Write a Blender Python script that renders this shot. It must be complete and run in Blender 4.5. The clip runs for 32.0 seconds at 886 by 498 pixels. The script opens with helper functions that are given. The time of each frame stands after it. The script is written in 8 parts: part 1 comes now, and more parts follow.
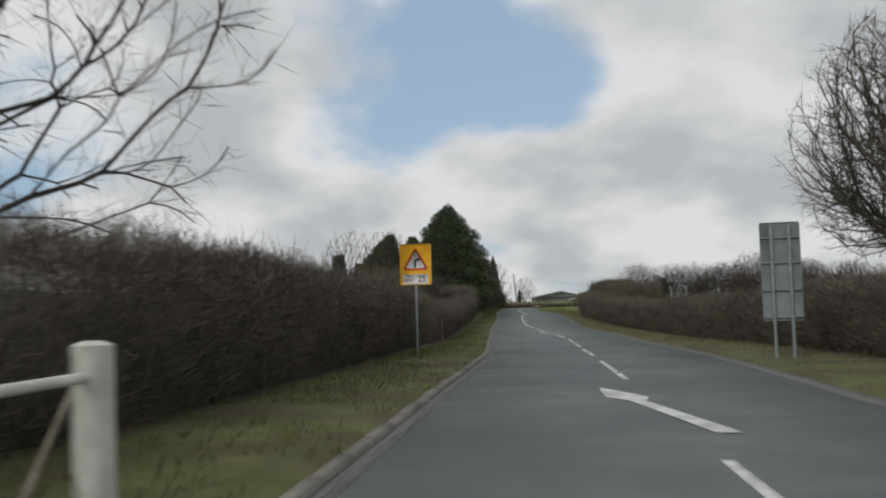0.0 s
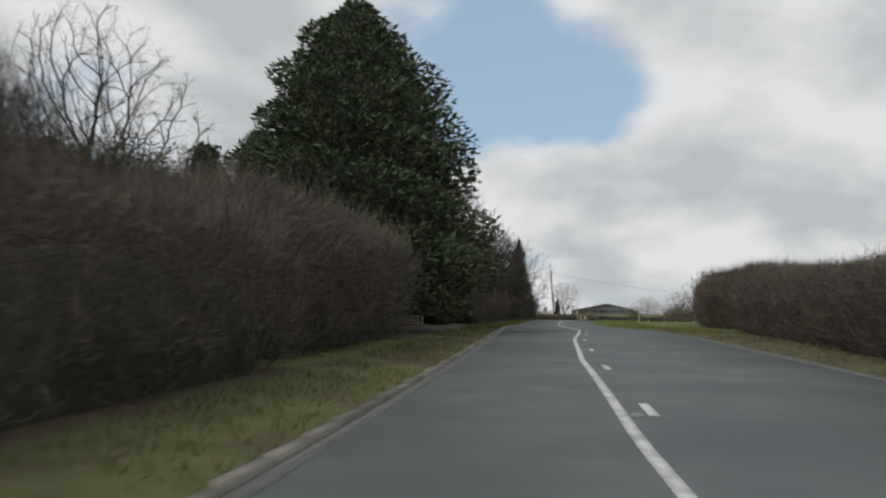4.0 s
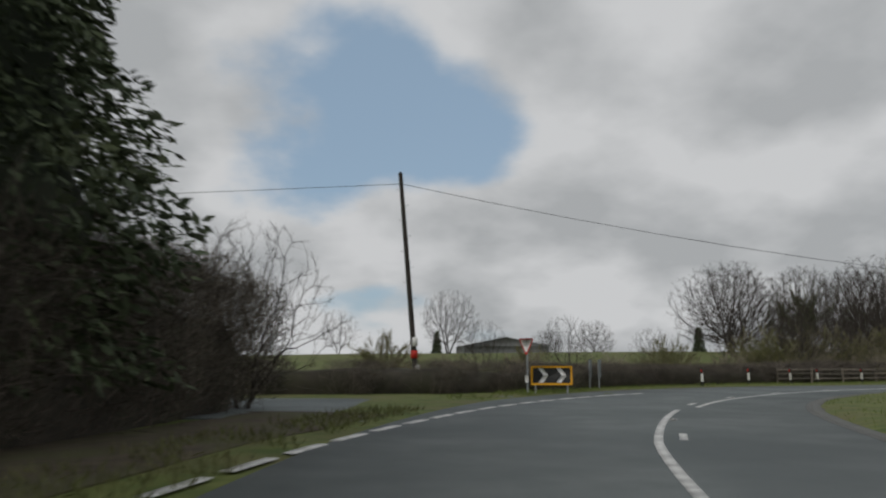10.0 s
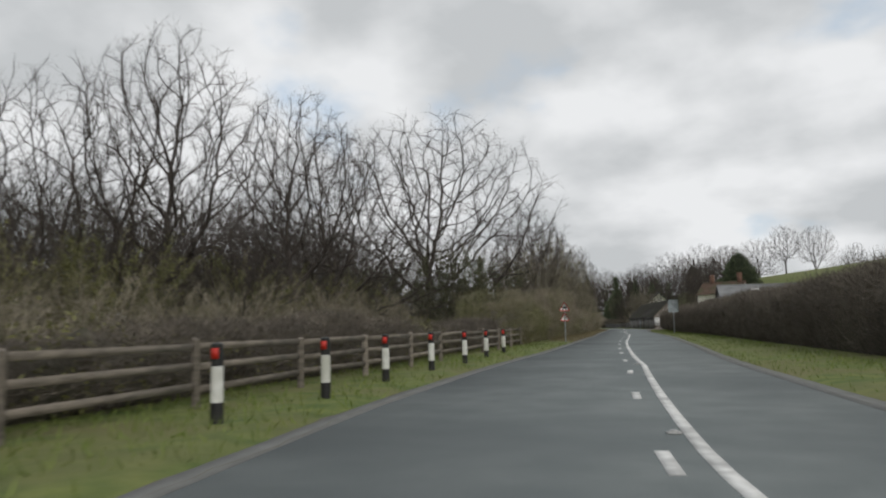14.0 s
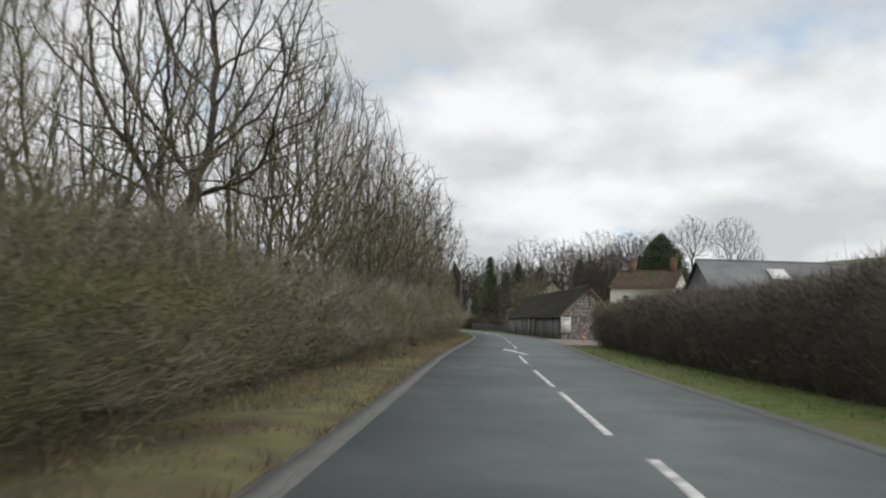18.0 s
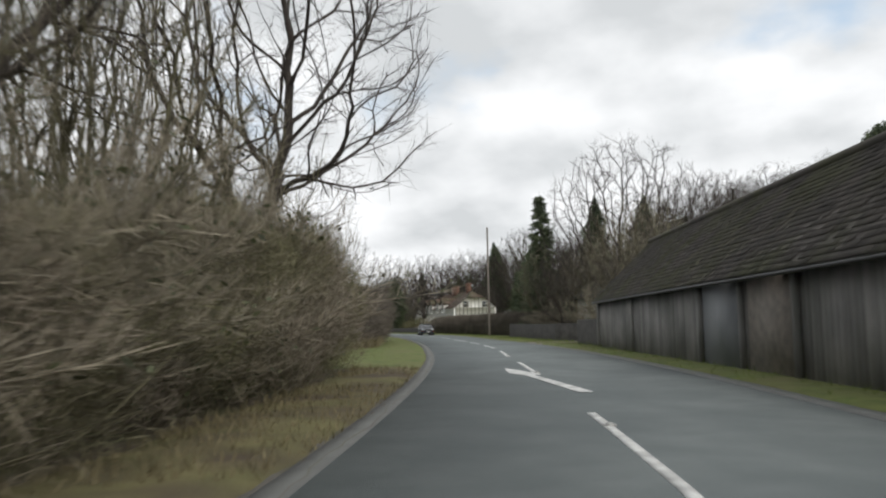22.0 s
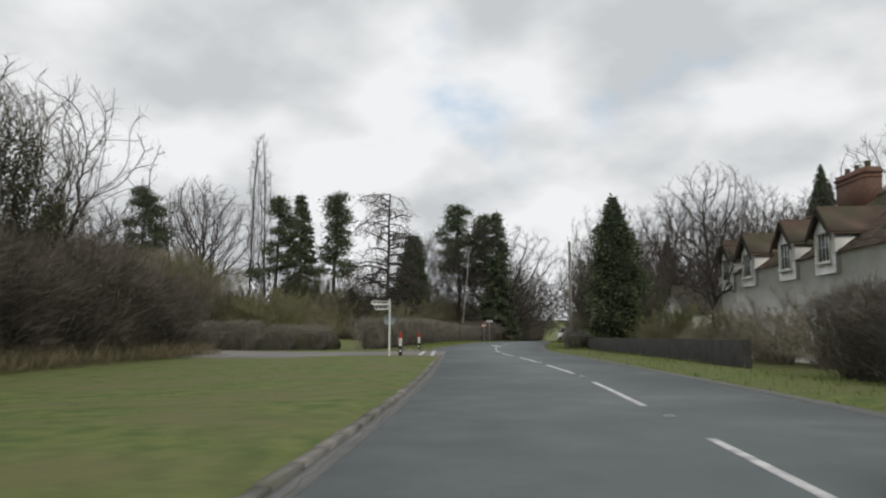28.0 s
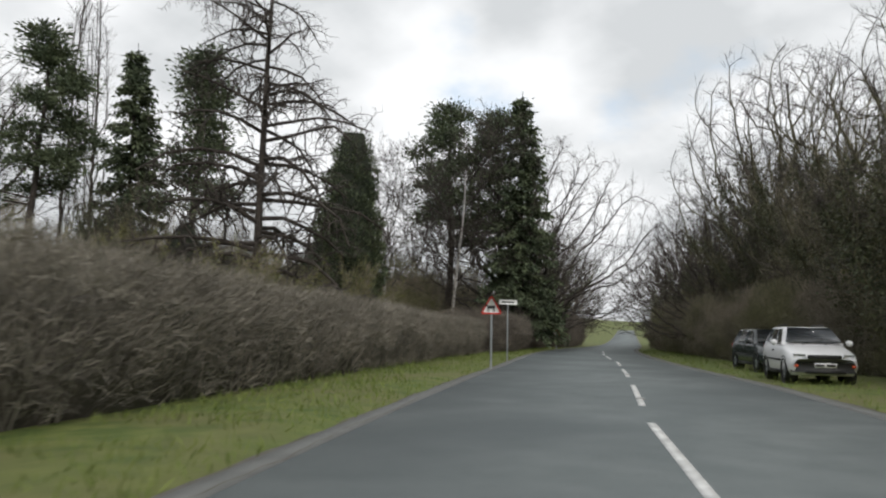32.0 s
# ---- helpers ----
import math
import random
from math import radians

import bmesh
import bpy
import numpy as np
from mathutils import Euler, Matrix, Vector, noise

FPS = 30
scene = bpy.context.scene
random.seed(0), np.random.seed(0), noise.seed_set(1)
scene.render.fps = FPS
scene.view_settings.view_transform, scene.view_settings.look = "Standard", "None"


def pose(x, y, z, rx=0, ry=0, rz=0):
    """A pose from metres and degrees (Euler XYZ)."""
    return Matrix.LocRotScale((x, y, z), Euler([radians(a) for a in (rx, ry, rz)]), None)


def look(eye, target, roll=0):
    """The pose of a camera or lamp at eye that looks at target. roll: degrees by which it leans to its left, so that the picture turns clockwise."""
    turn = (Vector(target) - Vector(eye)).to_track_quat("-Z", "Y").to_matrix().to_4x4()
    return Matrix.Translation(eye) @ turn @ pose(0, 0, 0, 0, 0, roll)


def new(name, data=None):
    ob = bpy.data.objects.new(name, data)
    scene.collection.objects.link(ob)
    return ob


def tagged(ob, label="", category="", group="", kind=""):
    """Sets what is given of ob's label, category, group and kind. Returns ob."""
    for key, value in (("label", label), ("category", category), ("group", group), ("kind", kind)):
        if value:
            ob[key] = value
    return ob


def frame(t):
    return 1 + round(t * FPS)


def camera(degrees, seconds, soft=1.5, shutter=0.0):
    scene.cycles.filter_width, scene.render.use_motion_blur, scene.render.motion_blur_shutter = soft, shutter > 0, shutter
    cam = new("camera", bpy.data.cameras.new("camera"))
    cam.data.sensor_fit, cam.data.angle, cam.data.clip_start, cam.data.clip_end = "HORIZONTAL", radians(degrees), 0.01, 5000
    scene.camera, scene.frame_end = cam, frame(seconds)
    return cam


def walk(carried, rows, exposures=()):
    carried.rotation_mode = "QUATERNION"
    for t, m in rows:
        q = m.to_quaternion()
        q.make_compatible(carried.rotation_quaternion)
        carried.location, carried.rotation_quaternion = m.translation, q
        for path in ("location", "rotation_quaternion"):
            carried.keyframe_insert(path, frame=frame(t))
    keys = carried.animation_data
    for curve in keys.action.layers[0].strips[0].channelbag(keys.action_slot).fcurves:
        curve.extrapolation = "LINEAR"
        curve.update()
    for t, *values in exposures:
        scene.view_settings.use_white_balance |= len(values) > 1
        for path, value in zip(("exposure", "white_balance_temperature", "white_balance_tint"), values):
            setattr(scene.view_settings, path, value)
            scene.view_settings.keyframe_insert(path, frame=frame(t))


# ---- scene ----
cam = camera(59.5, 32.0, soft=2.1, shutter=0.18)
PATH = [
    (0, (-4.910, 1.986, 1.152), (-4.817, 3.978, 1.299), -1.2),
    (0.5, (-3.480, 10.962, 1.079), (-3.360, 12.952, 1.239), -1.3),
    (1, (-1.893, 19.917, 0.970), (-1.774, 21.906, 1.136), -0.6),
    (1.5, (-0.647, 28.691, 0.803), (-0.553, 30.681, 0.975), -0.1),
    (2, (0.517, 37.286, 0.592), (0.583, 39.277, 0.765), 1.0),
    (2.5, (1.513, 45.090, 0.452), (1.560, 47.082, 0.625), 1.2),
    (3, (2.435, 54.547, 0.362), (2.463, 56.539, 0.538), 1.5),
    (3.5, (3.476, 62.829, 0.347), (3.485, 64.821, 0.521), 1.1),
    (5.5, (8.673, 99.488, 0.919), (8.628, 101.479, 1.108), 1.6),
    (6, (9.718, 109.762, 1.001), (9.675, 111.753, 1.184), 2.2),
    (6.5, (10.756, 119.747, 0.953), (10.721, 121.738, 1.141), 2.3),
    (7, (11.841, 129.270, 0.946), (11.813, 131.260, 1.143), 2.3),
    (7.5, (12.938, 138.261, 0.967), (12.915, 140.250, 1.174), 2.0),
    (8, (14.174, 147.512, 0.970), (14.160, 149.500, 1.191), 1.5),
    (8.5, (15.692, 156.841, 1.033), (15.745, 158.827, 1.264), 0.7),
    (9, (17.462, 166.726, 1.195), (17.578, 168.707, 1.438), 0.2),
    (9.5, (19.290, 175.575, 1.357), (19.472, 177.550, 1.611), -0.1),
    (10, (21.691, 184.671, 1.475), (21.988, 186.630, 1.751), 0.1),
    (10.5, (24.177, 192.144, 1.477), (24.623, 194.073, 1.755), 0.2),
    (11, (27.308, 199.708, 1.448), (27.994, 201.574, 1.662), 1.6),
    (11.5, (31.580, 206.621, 1.369), (32.518, 208.377, 1.558), 2.9),
    (12, (36.937, 212.821, 1.192), (38.117, 214.424, 1.392), 2.7),
    (12.5, (42.258, 217.431, 1.171), (43.644, 218.854, 1.399), 1.7),
    (13, (48.157, 221.208, 1.059), (49.735, 222.415, 1.292), 0.5),
    (13.5, (53.828, 223.993, 1.030), (55.529, 225.022, 1.248), -1.4),
    (14, (59.782, 226.420, 0.906), (61.565, 227.303, 1.109), -1.2),
    (14.5, (66.421, 228.445, 0.992), (68.247, 229.238, 1.189), -1.8),
    (15, (73.871, 230.541, 1.045), (75.725, 231.262, 1.248), -1.0),
    (15.5, (80.116, 232.303, 1.035), (81.990, 232.975, 1.231), 0.6),
    (17.5, (116.947, 241.169, 1.133), (118.846, 241.767, 1.322), 1.2),
    (18, (125.082, 243.040, 1.161), (126.985, 243.628, 1.348), 2.1),
    (18.5, (133.116, 244.996, 1.110), (135.021, 245.577, 1.295), 1.9),
    (19, (141.496, 247.037, 1.021), (143.401, 247.615, 1.206), 1.1),
    (19.5, (149.721, 249.093, 1.035), (151.628, 249.666, 1.224), 0.9),
    (20, (158.723, 251.008, 1.154), (160.627, 251.589, 1.346), 1.4),
    (20.5, (167.388, 252.851, 1.165), (169.288, 253.443, 1.353), 1.2),
    (21, (176.073, 254.983, 1.154), (177.971, 255.583, 1.347), 0.9),
    (21.5, (184.130, 256.798, 1.162), (186.019, 257.426, 1.356), 0.1),
    (22, (191.948, 258.871, 1.112), (193.804, 259.588, 1.308), -1.0),
    (22.5, (200.329, 261.399, 1.078), (202.157, 262.184, 1.283), -1.1),
    (23, (208.224, 264.007, 1.110), (210.020, 264.860, 1.324), -0.8),
    (23.5, (214.928, 266.477, 1.151), (216.694, 267.390, 1.363), -0.4),
    (24, (220.147, 268.557, 1.241), (221.889, 269.523, 1.419), 0.6),
    (24.5, (224.958, 270.644, 1.160), (226.679, 271.652, 1.311), 1.6),
    (26.5, (252.937, 283.929, 1.031), (254.611, 285.014, 1.174), 1.0),
    (27, (259.561, 287.540, 1.086), (261.195, 288.676, 1.286), 1.3),
    (27.5, (266.350, 291.482, 1.130), (267.950, 292.661, 1.344), 1.4),
    (28, (272.581, 295.256, 1.086), (274.151, 296.477, 1.298), -0.1),
    (28.5, (278.848, 299.368, 1.124), (280.390, 300.625, 1.328), -0.0),
    (29, (285.432, 303.782, 1.159), (286.943, 305.074, 1.373), -0.2),
    (29.5, (291.312, 307.882, 1.175), (292.794, 309.207, 1.397), 0.1),
    (30, (297.468, 312.484, 1.159), (298.921, 313.841, 1.373), -0.6),
    (30.5, (303.062, 316.659, 1.021), (304.487, 318.045, 1.234), -0.7),
    (31, (309.374, 321.167, 0.974), (310.825, 322.527, 1.185), 0.6),
    (31.5, (315.192, 325.197, 1.070), (316.700, 326.494, 1.277), 1.4),
    (32, (321.115, 328.946, 1.151), (322.666, 330.192, 1.355), 1.1),
]
walk(cam, [(t, look(eye, target, roll)) for t, eye, target, roll in PATH],
     exposures=[(0, 0.05), (3, 0.1), (6, 0.15), (7.5, 0.15), (10, -0.25), (11, -0.42), (12, 0.0), (15, 0.3), (19, 0.52), (21, 0.6), (22.5, 0.55), (24, 0.42), (28, 0.36), (30, 0.45), (32, 0.6)])

# ---- sky and sun ----
SUN_AZ, SUN_EL = radians(222), radians(34)     # clockwise from +y
world = bpy.data.worlds.new("world")
scene.world = world
world.use_nodes = True
wn, wl = world.node_tree.nodes, world.node_tree.links
wn.clear()


def wnode(kind, **kw):
    n = wn.new(kind)
    for k, v in kw.items():
        n.inputs[k].default_value = v
    return n


def wmath(op, a, b=None, clamp=False):
    n = wn.new("ShaderNodeMath")
    n.operation, n.use_clamp = op, clamp
    for i, v in enumerate((a, b)):
        if v is None:
            continue
        if isinstance(v, (int, float)):
            n.inputs[i].default_value = v
        else:
            wl.new(v, n.inputs[i])
    return n.outputs[0]


sky = wn.new("ShaderNodeTexSky")
sky.sky_type, sky.sun_disc, sky.sun_elevation, sky.sun_rotation = "NISHITA", False, SUN_EL, SUN_AZ
coord = wn.new("ShaderNodeTexCoord")
sep = wn.new("ShaderNodeSeparateXYZ")
wl.new(coord.outputs["Generated"], sep.inputs[0])
up = wmath("MAXIMUM", sep.outputs[2], 0.0)
den = wmath("ADD", up, 0.38)
flat = wn.new("ShaderNodeCombineXYZ")
wl.new(wmath("DIVIDE", sep.outputs[0], den), flat.inputs[0])
wl.new(wmath("DIVIDE", sep.outputs[1], den), flat.inputs[1])
big = wnode("ShaderNodeTexNoise", Scale=1.5, Detail=6.0, Roughness=0.5)
big.noise_dimensions = "2D"
shift = wn.new("ShaderNodeVectorMath")
shift.operation, shift.inputs[1].default_value = "ADD", (3.1, 7.4, 0.0)
wl.new(flat.outputs[0], shift.inputs[0])
wl.new(shift.outputs[0], big.inputs["Vector"])
shade = wnode("ShaderNodeTexNoise", Scale=2.7, Detail=6.0, Roughness=0.46)
shade.noise_dimensions = "2D"
wl.new(shift.outputs[0], shade.inputs["Vector"])
# a broad clear stretch of sky to the north
gap = wn.new("ShaderNodeVectorMath")
gap.operation = "DISTANCE"
wl.new(flat.outputs[0], gap.inputs[0])
gap.inputs[1].default_value = (0.04, 1.42, 0.0)
clear = wn.new("ShaderNodeMapRange")
clear.interpolation_type = "SMOOTHSTEP"
for k, v in ((1, 0.12), (2, 0.62), (3, 1.0), (4, 0.0)):
    clear.inputs[k].default_value = v
wl.new(gap.outputs["Value"], clear.inputs[0])
cover = wmath("SUBTRACT", wmath("ADD", big.outputs["Fac"], 0.2), wmath("MULTIPLY", clear.outputs[0], 0.30))
mask = wn.new("ShaderNodeMapRange")
mask.interpolation_type = "SMOOTHSTEP"
for k, v in ((1, 0.40), (2, 0.56), (3, 0.0), (4, 1.0)):
    mask.inputs[k].default_value = v
wl.new(cover, mask.inputs[0])
ramp = wn.new("ShaderNodeValToRGB")
ramp.color_ramp.elements[0].position, ramp.color_ramp.elements[0].color = 0.35, (5.5, 5.7, 5.85, 1)
ramp.color_ramp.elements[1].position, ramp.color_ramp.elements[1].color = 0.61, (8.3, 8.42, 8.55, 1)
wl.new(shade.outputs["Fac"], ramp.inputs[0])
blue = wn.new("ShaderNodeMix")
blue.data_type = "RGBA"
blue.inputs[0].default_value = 0.65
blue.inputs[7].default_value = (4.7, 6.4, 8.2, 1)
wl.new(sky.outputs[0], blue.inputs[6])
mix = wn.new("ShaderNodeMix")
mix.data_type = "RGBA"
wl.new(mask.outputs[0], mix.inputs[0])
wl.new(blue.outputs[2], mix.inputs[6])
wl.new(ramp.outputs[0], mix.inputs[7])
bg = wnode("ShaderNodeBackground", Strength=0.082)
wl.new(mix.outputs[2], bg.inputs[0])
wout = wn.new("ShaderNodeOutputWorld")
wl.new(bg.outputs[0], wout.inputs[0])

sun = new("sun", bpy.data.lights.new("sun", "SUN"))
sun.data.energy, sun.data.angle, sun.data.color = 0.9, radians(14), (1.0, 0.96, 0.9)
sun.matrix_world = look((0, 0, 60), (-math.sin(SUN_AZ) * math.cos(SUN_EL), -math.cos(SUN_AZ) * math.cos(SUN_EL), 60 - math.sin(SUN_EL)))


# ---- materials ----
def material(name, base, second=None, scale=4.0, rough=0.85, bump=0.0, bump_scale=40.0, metal=0.0, third=None, third_scale=0.6,
             vary=0.0, spec=0.3, stretch=(1, 1, 1), island=0.0):
    """Two tones mixed by noise, a third at a larger scale, a shift from piece to piece, and a fine relief."""
    m = bpy.data.materials.new(name)
    m.use_nodes = True
    n, l = m.node_tree.nodes, m.node_tree.links
    b = n["Principled BSDF"]
    b.inputs["Roughness"].default_value, b.inputs["Metallic"].default_value = rough, metal
    b.inputs["Specular IOR Level"].default_value = spec
    geo = n.new("ShaderNodeNewGeometry")
    mp = n.new("ShaderNodeMapping")
    mp.inputs["Scale"].default_value = stretch
    l.new(geo.outputs["Position"], mp.inputs[0])

    def noise_fac(sc, detail, lo, hi):
        t = n.new("ShaderNodeTexNoise")
        t.inputs["Scale"].default_value, t.inputs["Detail"].default_value = sc, detail
        l.new(mp.outputs[0], t.inputs["Vector"])
        r = n.new("ShaderNodeMapRange")
        r.inputs[1].default_value, r.inputs[2].default_value = lo, hi
        l.new(t.outputs["Fac"], r.inputs[0])
        return r.outputs[0], t.outputs["Fac"]

    def blend(fac, a, c):
        x = n.new("ShaderNodeMix")
        x.data_type = "RGBA"
        l.new(fac, x.inputs[0])
        for k, v in ((6, a), (7, c)):
            if isinstance(v, tuple):
                x.inputs[k].default_value = (*v, 1)
            else:
                l.new(v, x.inputs[k])
        return x.outputs[2]

    col = blend(noise_fac(scale, 6.0, 0.35, 0.65)[0], base, second or tuple(c * 0.8 for c in base))
    if third:
        col = blend(noise_fac(third_scale, 3.0, 0.42, 0.66)[0], col, third)
    if vary or island:
        hsv = n.new("ShaderNodeHueSaturation")
        rr = n.new("ShaderNodeMapRange")
        v = vary or island
        rr.inputs[3].default_value, rr.inputs[4].default_value = 1 - v, 1 + v
        src = n.new("ShaderNodeObjectInfo").outputs["Random"] if vary else geo.outputs["Random Per Island"]
        l.new(src, rr.inputs[0])
        l.new(rr.outputs[0], hsv.inputs["Value"])
        l.new(col, hsv.inputs["Color"])
        col = hsv.outputs[0]
    l.new(col, b.inputs["Base Color"])
    if bump:
        bp = n.new("ShaderNodeBump")
        bp.inputs["Strength"].default_value, bp.inputs["Distance"].default_value = bump, 0.02
        l.new(noise_fac(bump_scale, 4.0, 0, 1)[1], bp.inputs["Height"])
        l.new(bp.outputs[0], b.inputs["Normal"])
    return m


